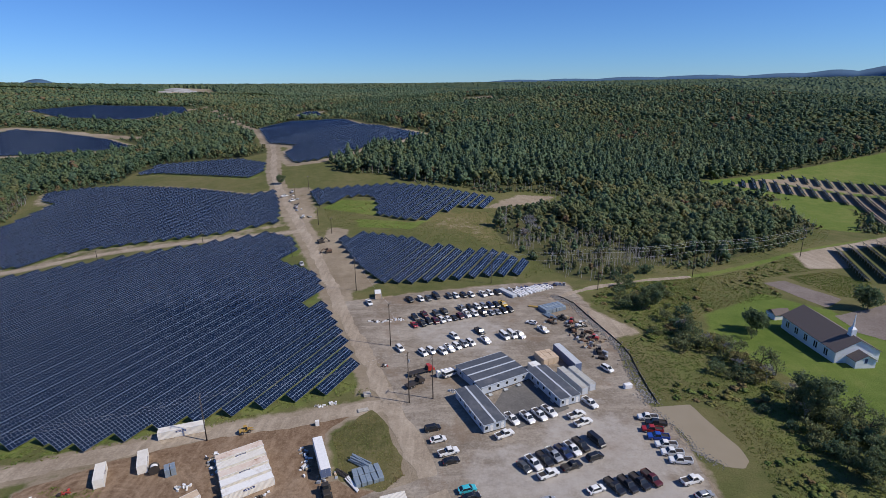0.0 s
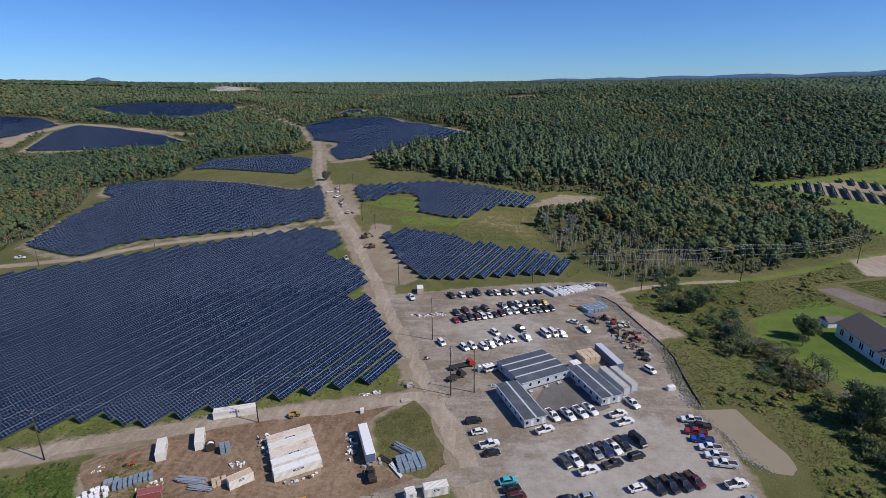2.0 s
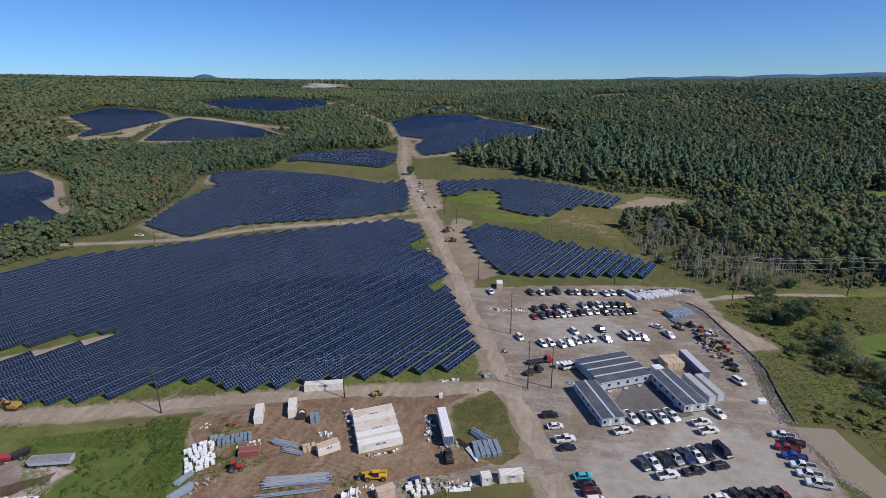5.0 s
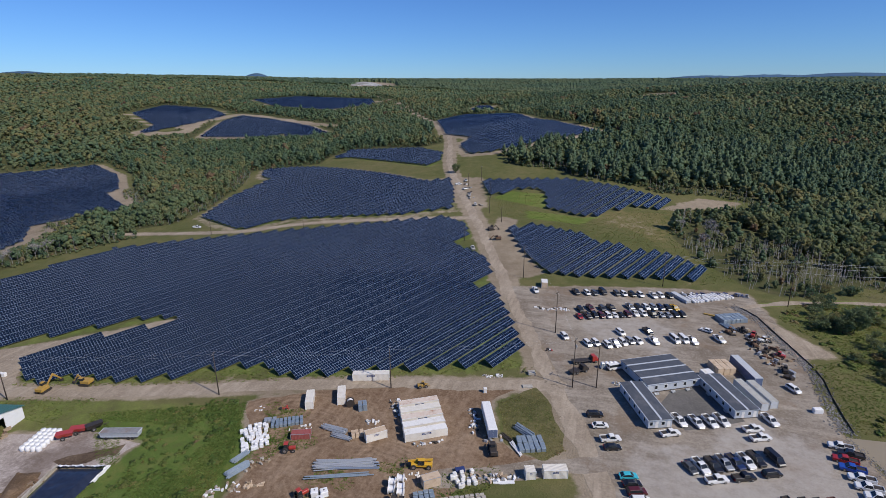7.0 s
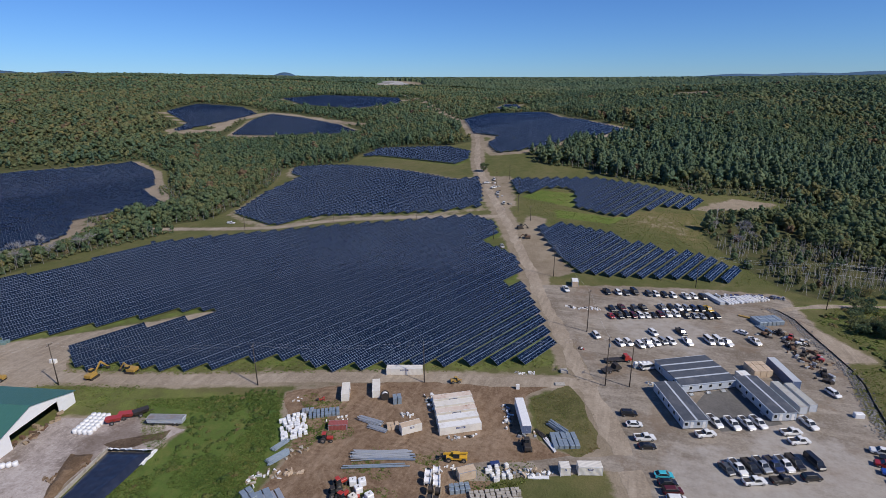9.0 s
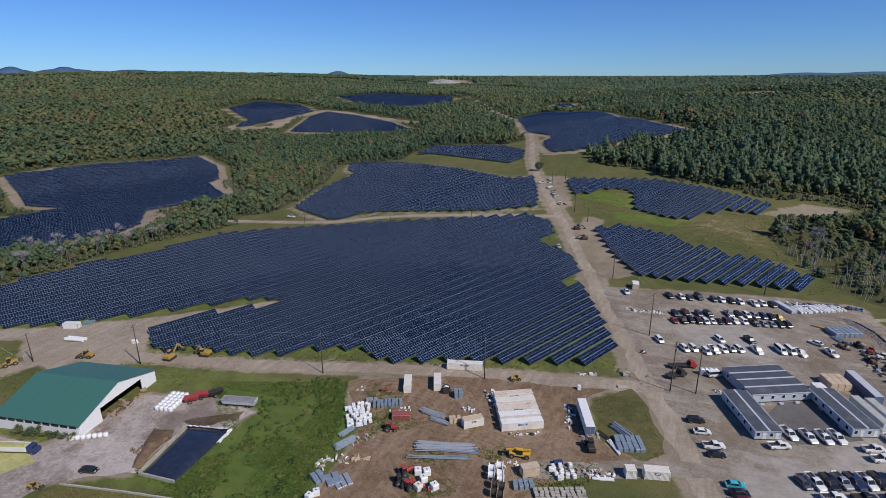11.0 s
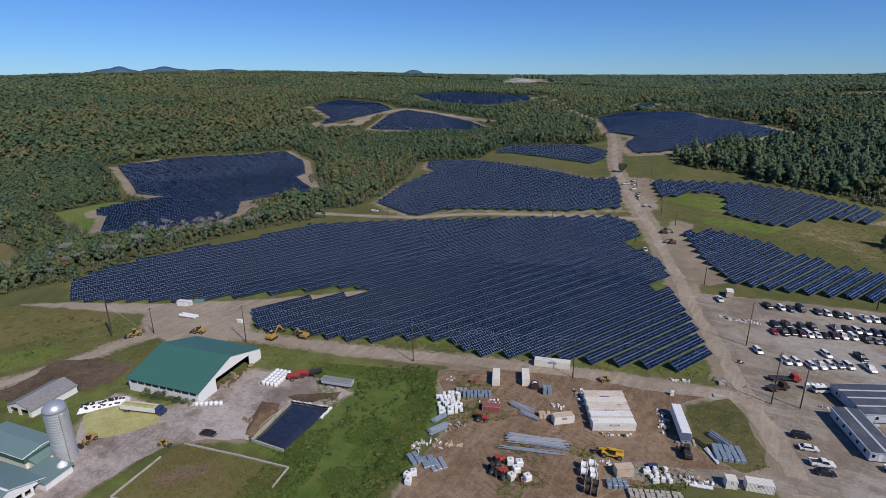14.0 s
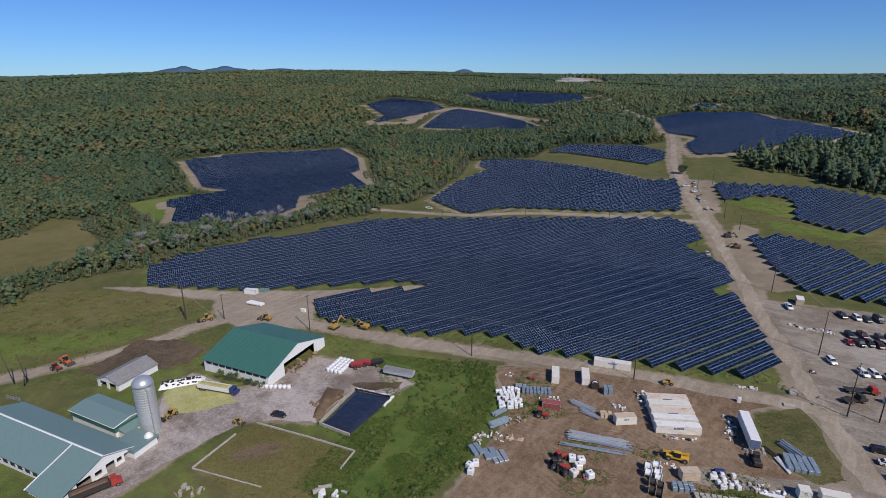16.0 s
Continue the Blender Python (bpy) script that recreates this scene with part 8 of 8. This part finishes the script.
def bales(label, x, y, turn, nx, ny, r=.75, L=1.3, name="bale_stack", two=False):
    """Wrapped round bales standing on end."""
    o = thing(name, label, "bales", at(x, y, turn, 0.06))
    me = MB().loft([[(s * math.cos(a), s * math.sin(a), z) for a in np.linspace(0, 2 * math.pi, 14, endpoint=False)] for s, z in ((r * .9, 0), (r, .12), (r, L - .12), (r * .88, L))]).mesh("bale", True)
    for k in range(2 if two else 1):
        for i in range(nx):
            for j in range(ny - k):
                part("bale", me, M["wrap"], o, m=Matrix.Translation(((i - (nx - 1) / 2) * 2.05 * r, (j - (ny - k - 1) / 2) * 2.05 * r, k * L)))
    return o


def scrap(label, x, y, turn, n, w, d, mats, name="scrap_heap", cat="scrap", size=.9):
    """A loose heap of odd boards, blocks and bundles."""
    o = thing(name, label, cat, at(x, y, turn, 0.06))
    for i in range(n):
        a, b, c = size * rng.uniform(.3, 1.4), size * rng.uniform(.2, .8), size * rng.uniform(.15, .7)
        m = Matrix.Translation((rng.uniform(-w / 2, w / 2), rng.uniform(-d / 2, d / 2), 0)) @ Matrix.Rotation(rng.uniform(0, 3.14), 4, 'Z') @ Matrix.Rotation(rng.uniform(-.2, .2), 4, 'X')
        part("piece", MB().box(-a / 2, -b / 2, -.05, a / 2, b / 2, c, .03), M[mats[int(rng.integers(0, len(mats)))]], o, m=m)
    return o


def tank(label, x, y, turn, r=.6, h=1.2, mat_="wrap"):
    o = thing("water_tank", label, "tank", at(x, y, turn, 0.06))
    part("tank", MB().box(-r, -r, .15, r, r, h, .12), M[mat_], o)
    part("pallet", MB().box(-r, -r, 0, r, r, .14), M["wood"], o)
    part("cap", MB().tube((0, 0, h), (0, 0, h + .08), .18, k=10), M["dark_steel"], o)
    return o


# yard, from its western edge to the road
crates("rows of white wrapped pallets at the yard's edge", -94.8, 92.9, 38, 6, 9, 1, (1.0, 1.0, 1.1), "wrap", .25, "pallet_rows", "pallets", .45, .1, .22)
crates("pale green bundled panels on pallets", -89.8, 101.6, 30, 8, 2, 1, (.9, 1.6, .9), "blue_steel", .25, "panel_pallets", "pallets", .1)
crates("grey bundled brackets on pallets", -95.2, 100.9, 30, 3, 1, 1, (1.0, 1.8, .9), "steel", .2, "bracket_pallets", "pallets", .1)
red_box = container("red open-top bin with white sacks beside it", -82.3, 97.0, 22, 5.4, 2.4, 1.8, body="dull_red", sign=False, name="steel_bin")
scrap("scattered white sacks round the red bin", -84.4, 100.6, 25, 12, 7, 2, ["wrap", "white", "wood"], "sack_heap", "sacks", .8)
tractor("small red tractor by the grass strip", -82.4, 90.7, 20, "red")
pipes("grey steel pipes stacked on the dirt", -74.7, 102.3, -5, 7.5, 7, .16, "steel", 3)
pipes("grey steel rails stacked on the dirt", -71.2, 99.9, -8, 6.0, 6, .15, "steel", 2)
crates("pink-tinted wrapped boxes beside the pipe stacks", -67.3, 101.9, 35, 3, 2, 1, (1.0, 1.0, 1.3), "tan_box", .2, "box_pallets", "pallets", .15)
scrap("heap of white pipe fittings", -65.8, 108.4, 20, 16, 4, 3, ["wrap", "white", "steel"], "fittings_heap", "scrap", .7)
scrap("red and brown machine scrap on bare dirt", -95.2, 108.0, 20, 9, 3, 2, ["red", "dark_steel", "wood"], size=1.0)
scrap("small pale debris by the field's edge", -102.4, 105.5, 20, 8, 3, 3, ["wrap", "wood"], size=.6)
reel("large green cable reel with a white drum", -75.8, 114.5, 30, 1.3, 1.6, "dark_steel", "wrap")
crates("blue portable toilets and bins", -71.5, 114.1, 30, 2, 2, 1, (1.2, 1.2, 2.2), "blue_steel", .2, "blue_bins", "bins", .05)
scrap("tangled white and grey debris against the container row", -61.2, 117.3, 30, 34, 3.5, 9, ["wrap", "steel", "dark_steel", "white", "wood"], size=1.0)
scrap("loose parts on the ground before the containers", -46.8, 104.3, 30, 14, 9, 1.2, ["steel", "wrap", "dark_steel"], "parts_heap", "scrap", .9)
pipes("long grey rails laid out in the yard", -64.6, 90.0, 22, 15, 12, .14, "steel", 3)
pipes("long bright rails and red straps in the yard", -62.5, 89.8, 20, 12, 8, .13, "alu", 2)
pipes("single row of long dark pipes in the yard", -64.1, 85.8, 22, 16, 4, .16, "blue_steel", 1)
for i, (px, py, c) in enumerate(((-67.0, 78.2, "wrap"), (-64.8, 78.9, "wrap"), (-64.5, 76.4, "wrap"), (-60.9, 75.2, "wrap"), (-64.4, 73.4, "cream"))):
    tank("white plastic water tank beside the tractors", px, py, 30 + 9 * i, .9, 1.6, c)
scrap("dark machine parts among the tractors", -63.0, 74.1, 30, 12, 6, 3, ["dark_steel", "steel", "red"], size=1.0)
for px, py, mat_ in ((-50.2, 86.5, "wrap"), (-49.4, 84.1, "wrap"), (-48.7, 88.2, "wrap"), (-47.6, 85.5, "wrap"), (-46.9, 83.6, "wrap"), (-47.6, 81.5, "wood"), (-45.8, 81.6, "wood"), (-46.9, 78.9, "wood"), (-45.3, 78.9, "wood")):
    reel(("white" if mat_ == "wrap" else "wooden") + " cable reel standing in the yard", px, py, 100, 1.15, 1.5, mat_, "wrap" if mat_ == "wrap" else "dark_steel")
scrap("white fittings behind the cable reels", -46.8, 90.7, 30, 10, 4, 2, ["wrap", "white"], "fittings_heap", "scrap", .6)
crates("dark crates stacked beside the tan container", -41.5, 84.7, 30, 4, 2, 1, (1.1, 1.1, 1.2), "blue_steel", .2, "crate_row", "crates", .15)
crates("wrapped pallets in a double row", -34.2, 93.0, 30, 5, 4, 1, (1.0, 1.0, 1.1), "white", .35, "pallet_rows", "pallets", .45, .08, .2)
crates("blue sheet over a pallet", -35.6, 96.0, 28, 1, 1, 1, (2.4, 1.2, .9), "label_blue", name="covered_pallet", cat="pallet")
scrap("mixed reels, sacks and boards on pallets", -28.5, 95.1, 25, 26, 9, 3, ["wrap", "wood", "steel", "tan_box"], "goods_heap", "goods", 1.1)
scrap("mixed sacks and boards along the yard track", -24.0, 96.7, 22, 20, 8, 2.2, ["wrap", "wood", "steel", "white"], "goods_heap", "goods", 1.0)
crates("white sheets lying in the grass", -24.1, 95.0, 20, 3, 1, 1, (1.8, 1.0, .25), "wrap", .1, "sheet_stack", "sheets", .2)
crates("pale concrete blocks in four rows", -32.5, 85.2, 26, 10, 4, 1, (1.0, .8, .8), "stone_wall", .25, "block_rows", "blocks", .15)
scrap("crates and tyres at the box trailer's side", -37.4, 117.4, 20, 26, 3, 12, ["wrap", "wood", "dark_steel", "steel"], "goods_heap", "goods", 1.0)
scrap("boxes behind the box trailer", -30.4, 110.8, 20, 9, 5, 2, ["wood", "steel", "tan_box"], "goods_heap", "goods", 1.0)
crates("tilted racks of blue-grey solar panels", -19.9, 111.0, 22, 5, 2, 1, (1.25, 2.9, 1.1), "blue_steel", .2, "panel_racks", "racks", .1)
pipes("bundle of blue-grey torque tubes", -22.3, 115.9, -35, 6.5, 5, .25, "blue_steel", 3)
pipes("rusty rails on bare dirt", -26.5, 112.1, -40, 5.0, 6, .12, "dark_steel", 1)
pipes("grey channel beams beside the panel racks", -23.2, 108.0, -55, 6.0, 3, .18, "wrap", 1)
scrap("broken pallets and stones along the yard's edge", -89.6, 72.6, 40, 34, 8, 5, ["wood", "stone_wall", "wrap"], "pallet_heap", "pallets", 1.0)
scrap("broken pallets along the yard's edge", -85.2, 76.4, 30, 18, 8, 2, ["wood", "tan_box"], "pallet_heap", "pallets", .9)
scrap("loose stones and boards by the white pallets", -87.8, 83.9, 60, 14, 7, 3, ["wood", "stone_wall"], "board_heap", "boards", .9)
pipes("grey-blue bundled tubes at the yard's edge", -90.8, 80.3, 65, 6.0, 7, .18, "blue_steel", 3)
pipes("grey-blue bundled tubes at the yard's edge", -93.3, 84.9, 75, 5.0, 5, .18, "blue_steel", 2)
crates("flat blue-grey frames laid on the dirt", -85.5, 67.6, 55, 2, 1, 1, (1.6, 4.2, .5), "blue_steel", .3, "frame_stack", "frames", .1)
crates("flat grey frames laid on the dirt", -82.9, 68.1, 55, 3, 1, 1, (1.2, 4.4, .4), "steel", .3, "frame_stack", "frames", .1)
crates("blue bundles in the weeds", -89.3, 66.6, 60, 2, 2, 1, (1.3, 2.0, .8), "blue_steel", .2, "bundle_stack", "bundles", .2)
for i, (px, py) in enumerate(((-86.9, 60.2), (-85.4, 58.6), (-86.1, 61.9))):
    tank("white plastic tank at the yard's edge", px, py, 20 * i, .8, 1.5)
scrap("white rubble sacks on the road verge", -37.7, 143.0, 20, 20, 8, 1.8, ["wrap", "stone_wall", "wrap"], "sack_heap", "sacks", .8)
crates("concrete utility vault beside the junction", -25.0, 148.4, 18, 1, 1, 1, (2.4, 2.0, .9), "stone_wall", name="utility_vault", cat="vault", c=.06)
crates("concrete slab on the verge", -25.1, 140.0, 18, 1, 1, 1, (3.2, 1.6, .4), "stone_wall", name="concrete_slab", cat="slab", c=.05)
crates("small white utility cabinet", -37.6, 133.1, 18, 1, 1, 1, (1.1, .8, 1.6), "white", name="utility_cabinet", cat="cabinet")

crates("plywood crates standing close together behind the hall", 36.5, 169.0, 21, 3, 3, 1, (2.0, 2.1, 2.4), "tan_box", .12, "plywood_crates", "crates", .06)
# lot: toilets, barriers, goods along its eastern edge
for px, py in ((-2.2, 158.9), (-0.8, 159.5), (0.5, 160.1), (1.9, 160.6)):
    o = thing("portable_toilet", "pale portable toilet cabin in a row on the lot", "toilet", at(px, py, 28, 0.06), group="portable toilets")
    part("cabin", MB().box(-.58, -.58, .05, .58, .58, 2.1, .04), M["white"], o)
    part("roof", MB().loft([[(-.6, -.6, 2.1), (.6, -.6, 2.1), (.6, .6, 2.1), (-.6, .6, 2.1)], [(-.45, -.45, 2.3), (.45, -.45, 2.3), (.45, .45, 2.3), (-.45, .45, 2.3)]]), M["wrap"], o)
    part("door", MB().box(-.4, -.62, .15, .4, -.58, 1.95), M["blue_steel"], o)
for i, (px, py) in enumerate(((-29.9, 203.0), (-27.5, 203.2), (-25.5, 203.5), (-22.8, 203.8), (-20.2, 204.7), (-18.0, 205.0))):
    scrap("pallet of white and dark sacks on the lot", px, py, 20 + 15 * i, 7, 2.6, 2.2, ["wrap", "dark_steel", "white"], "sack_pallet", "sacks", .9)
scrap("rubble at the lot's corner", -21.2, 166.8, 20, 7, 2.4, 1.6, ["wrap", "red", "dark_steel"], "rubble_heap", "rubble", .8)
scrap("white air-handling unit parts beside the office", 2.7, 149.3, 20, 5, 2, 2, ["white", "steel"], "equipment_heap", "equipment", 1.2)
crates("white wrapped panel bundles in rows at the lot's far corner", 40.4, 234.6, 32, 11, 2, 1, (.9, 3.2, .8), "wrap", .55, "panel_bundles", "bundles", .3, .08, .12)
crates("white and grey bundles in rows at the lot's far corner", 48.0, 238.4, 32, 6, 2, 1, (.9, 2.6, .8), "white", .6, "panel_bundles", "bundles", .3, .08, .12)
container("flat grey trailer at the lot's far corner", 30.0, 231.4, -58, 11, 2.5, 1.4, body="grey_box", sign=False, name="flat_trailer")
scrap("dark machines and crates at the lot's far corner", 36.1, 237.1, 10, 26, 9, 5, ["dark_steel", "label_blue", "wrap", "steel"], "goods_heap", "goods", 1.5)
scrap("dark crates in a line at the lot's far end", 52.5, 241.8, 8, 20, 16, 3, ["dark_steel", "label_blue", "steel"], "goods_heap", "goods", 1.5)
crates("blue tarpaulined panel stacks on the lot", 47.5, 213.8, 25, 6, 2, 1, (1.6, 3.0, 1.7), "blue_steel", .2, "panel_stack", "panels", .1)
pipes("blue-grey tubes in front of the panel stacks", 45.2, 206.6, -60, 7, 8, .2, "blue_steel", 1)
crates("yellow steel lifting frame on the gravel", 40.1, 216.3, -20, 1, 1, 1, (5.0, 1.0, .5), "yellow", name="lifting_frame", cat="frame")
for i, (px, py, n, w, d) in enumerate(((44.0, 200.4, 7, 6, 5), (51.0, 204.1, 8, 8, 5), (52.1, 198.9, 8, 6, 5), (55.1, 197.7, 10, 8, 6), (51.4, 191.2, 8, 7, 4), (53.2, 185.6, 8, 7, 4), (58.1, 191.1, 8, 5, 5), (58.2, 183.5, 9, 6, 7), (56.5, 171.6, 7, 5, 6), (54.7, 179.4, 8, 4, 3))):
    scrap(("dark machinery attachments along the lot's edge", "white and rusty attachments along the lot's edge")[i % 2], px, py, 20 * i, n, w, d, [["dark_steel", "dark_steel", "dull_rust", "steel"], ["stone_wall", "dark_steel", "wood", "steel", "dull_rust"]][i % 2], "equipment_heap", "equipment", 1.6)
for px, py, a, col, text in ((45.0, 201.5, 40, "dull_rust", "rusty loader"), (49.6, 203.6, 130, "dark_steel", "dark loader"), (52.8, 200.2, 70, "red", "red loader"), (55.6, 196.2, 15, "white", "white loader"), (51.2, 192.0, 100, "dull_rust", "rusty loader"), (54.0, 187.0, 60, "dark_steel", "dark loader"), (57.6, 184.6, 150, "red", "red loader"), (56.8, 174.0, 80, "dark_steel", "dark loader")):
    loader(text + " parked along the lot's rocky edge", px, py, a, col, size=.75)
crates("white cargo trailer standing on the lot", 59.1, 149.9, 12, 1, 1, 1, (2.6, 1.5, 1.4), "wrap", name="cargo_trailer", cat="trailer", c=.1)
# rock berm beside the lot
berm = rounded([(50, 228), (55, 222.7), (58.1, 205.6), (62.5, 186), (64.5, 173), (62.3, 157.4), (61.8, 141.2)])
b = thing("rock_berm", "grey broken rock lying along the lot's edge", "rocks", kind="stuff")
rv, rf, n = [], [], 0
iv, jf = ico(1)
bl = np.array(berm)
for i in range(1500):
    f = rng.uniform(0, len(bl) - 1.01)
    p = bl[int(f)] + (bl[int(f) + 1] - bl[int(f)]) * (f - int(f)) + rng.normal(0, 1.3, 2) + np.array([1.5, 0])
    s = rng.uniform(.10, .36)
    rv.append(iv * s * rng.uniform(.6, 1.3, (len(iv), 1)) * np.array([1, 1, .7]) + np.array([p[0], p[1], gz1(*p) + .1]))
    rf.append(jf + n)
    n += len(iv)
part("rocks", big_mesh("rocks", np.concatenate(rv), np.concatenate(rf), M["rock"]), M["rock"], b)
silt_fence = thing("silt_fence", "low dark silt fence along the lot's edge", "fence")
fl = [(p[0] + 3.4, p[1]) for p in berm]
for a, c in zip(fl[::3][:-1], fl[::3][1:]):
    d = math.hypot(c[0] - a[0], c[1] - a[1])
    part("fence_panel", MB().box(-d / 2, -.03, -.1, d / 2, .03, .55), M["dark_steel"], silt_fence, m=frame_along(a, c))

# farm goods
bales("white wrapped bales stacked in rows on the yard", -152.8, 75.3, 15, 4, 6, .75, 1.3)
for i in range(7):
    f = i / 6
    bales("white wrapped bale lying at the barn's corner", -163.6 + 7.5 * f, 51.0 + 5.0 * f, 30 * i, 1, 1, .7, 1.1, "bale")
o = thing("dump_trailer", "low grey ribbed dump trailer on the yard's edge", "trailer", at(-131.9, 82.9, 18))
part("body", MB().loft([[(-5.2, -1.1, .9), (5.2, -1.1, .9), (5.2, 1.1, .9), (-5.2, 1.1, .9)], [(-5.5, -1.25, 2.4), (5.5, -1.25, 2.4), (5.5, 1.25, 2.4), (-5.5, 1.25, 2.4)]]), M["grey_box"], o)
part("load_cover", MB().box(-5.3, -1.1, 2.4, 5.3, 1.1, 2.46), M["grey_roof"], o)
for sy in (-1.28, 1.28):
    part("top_rail", MB().box(-5.5, sy - .06, 2.3, 5.5, sy + .06, 2.45), M["steel"], o)
for wx in (2.4, 3.6, -3.8):
    for sy in (-.95, .95):
        part("wheel", MB().tube((wx, sy - .16, .5), (wx, sy + .16, .5), .5, k=12), M["tyre"], o)
container("white and teal generator unit on the gravel", -242.1, 98.2, 25, 6.5, 2.4, 2.4, body="white", sign=False, name="generator")
crates("teal pump frames beside the generator", -239.4, 103.6, 25, 2, 2, 1, (1.6, 1.2, 1.2), "teal_roof", .3, "pump_frames", "pumps", .2)
pipes("white tanker pipe sections on the gravel", -227.9, 90.9, 12, 8.0, 2, .7, "wrap", 1)
crates("small white cabinet by the gravel track", -202.9, 98.8, 12, 2, 1, 1, (1.1, 1.1, 1.4), "white", .4, "utility_cabinet", "cabinet", .2)
heap = thing("tyre_tarp", "white and black sheet weighted with tyres over feed", "tarp", at(-187.5, 36.5, 55, .1))
part("sheet", MB().loft([[(-7, -2.2, 0), (7, -2.2, 0), (7, 2.2, 0), (-7, 2.2, 0)], [(-6, -.9, 1.5), (6, -.9, 1.5), (6, .9, 1.5), (-6, .9, 1.5)]]), M["wrap"], heap)
ty = MB().tube((0, 0, 0), (0, 0, .2), .42, k=10).mesh("tyre")
for i in range(44):
    u, v = rng.uniform(-5.8, 5.8), rng.uniform(-1.7, 1.7)
    part("tyre", ty, M["tyre"], heap, m=Matrix.Translation((u, v, 1.5 if abs(v) < .9 else 1.5 - (abs(v) - .9) * 1.15)))
scrap("old timber and stones by the enclosure", -137.7, 12.2, 20, 14, 8, 4, ["stone_wall", "stone_wall", "wood", "dull_rust"], "rubble_heap", "rubble", 1.4)
scrap("pale rubble at the enclosure's corner", -108.9, 33.0, 20, 12, 7, 4, ["stone_wall", "wrap"], "rubble_heap", "rubble", 1.6)
o = thing("feed_bin", "round white feed bin beside the dairy barn", "feed bin", at(-172.6, -5.7, 20, -.1))
part("bin", MB().loft([circle(.3, .5, 14), circle(1.45, 1.6, 14), circle(1.45, 2.9, 14), circle(.25, 3.6, 14)]), M["wrap"], o, smooth=True)
for i in range(4):
    a = math.pi / 4 + i * math.pi / 2
    part("leg", MB().tube((1.25 * math.cos(a), 1.25 * math.sin(a), -.1), (1.25 * math.cos(a), 1.25 * math.sin(a), 1.7), .06, k=6), M["steel"], o)
brush = MB()
for i in range(420):
    u, v = rng.normal(0, .42), rng.normal(0, .42)
    c = np.array([-136.5, 30.5]) + np.array([-4.2, -7.0]) * u + np.array([3.4, -1.2]) * v
    a, L, z = rng.uniform(0, 6.28), rng.uniform(1.0, 3.4), max(.05, .8 - .7 * math.hypot(u, v))
    base = gz1(*c)
    d = Vector((math.cos(a), math.sin(a), rng.uniform(-.25, .25))) * L / 2
    m = Vector((c[0], c[1], base + z * rng.uniform(.2, 1) + .1))
    brush.tube(m - d, m + d, rng.uniform(.03, .09), .02, 4, caps=False)
tagged(part("brush_heap", brush, M["brushwood"]), "heap of brown cut branches lying in the enclosure", "brushwood", kind="stuff")
scrap("brown clods and rotten boards on the compost heap", -139.6, 59.0, 70, 46, 11, 4, ["brushwood", "compost", "dull_rust"], "clod_heap", "compost", .9)
scrap("straw and feed inside the barn's mouth", -166.0, 69.0, 14, 24, 4, 16, ["dull_rust", "manure", "wood"], "straw_heap", "straw", 1.6)
gate = thing("cattle_gate", "grey metal cattle feeder on the grass", "feeder", at(-222.7, -0.7, 20))
for i in range(6):
    part("bar", MB().tube((-3, 0, .2 + .2 * i), (3, 0, .2 + .2 * i), .03, k=5), M["steel"], gate)
for sx in (-3, 0, 3):
    part("post", MB().tube((sx, 0, -.2), (sx, 0, 1.4), .06, k=6), M["steel"], gate)

for px, py, n in ((-117.5, 409.5, 9), (-111.8, 399.0, 10), (-108.0, 386.5, 9), (-104.0, 374.0, 6), (-93.0, 356.5, 6)):
    scrap("dark gear and white sacks beside the dirt road", px, py, 70, n, 5, 3, ["dark_steel", "wrap", "steel", "dark_steel"], "gear_heap", "gear", 1.3)

# broken stone between the parked pickups and the pond
rub = thing("rubble_bank", "pale broken stone and clods along the pond's edge", "rubble", kind="stuff")
rv, rf, n = [], [], 0
edge = np.array([(63.2, 139.0), (65.2, 131.0), (66.8, 124.0), (67.2, 117.0), (71.0, 112.0)])
for i in range(420):
    f = rng.uniform(0, len(edge) - 1.01)
    p = edge[int(f)] + (edge[int(f) + 1] - edge[int(f)]) * (f - int(f)) + rng.normal(0, .9, 2) + np.array([-.6, -.3])
    s = rng.uniform(.06, .26)
    rv.append(iv * s * rng.uniform(.6, 1.3, (len(iv), 1)) * np.array([1, 1, .6]) + np.array([p[0], p[1], gz1(*p) + .05]))
    rf.append(jf + n)
    n += len(iv)
part("stones", big_mesh("stones", np.concatenate(rv), np.concatenate(rf), M["rock"]), M["rock"], rub)
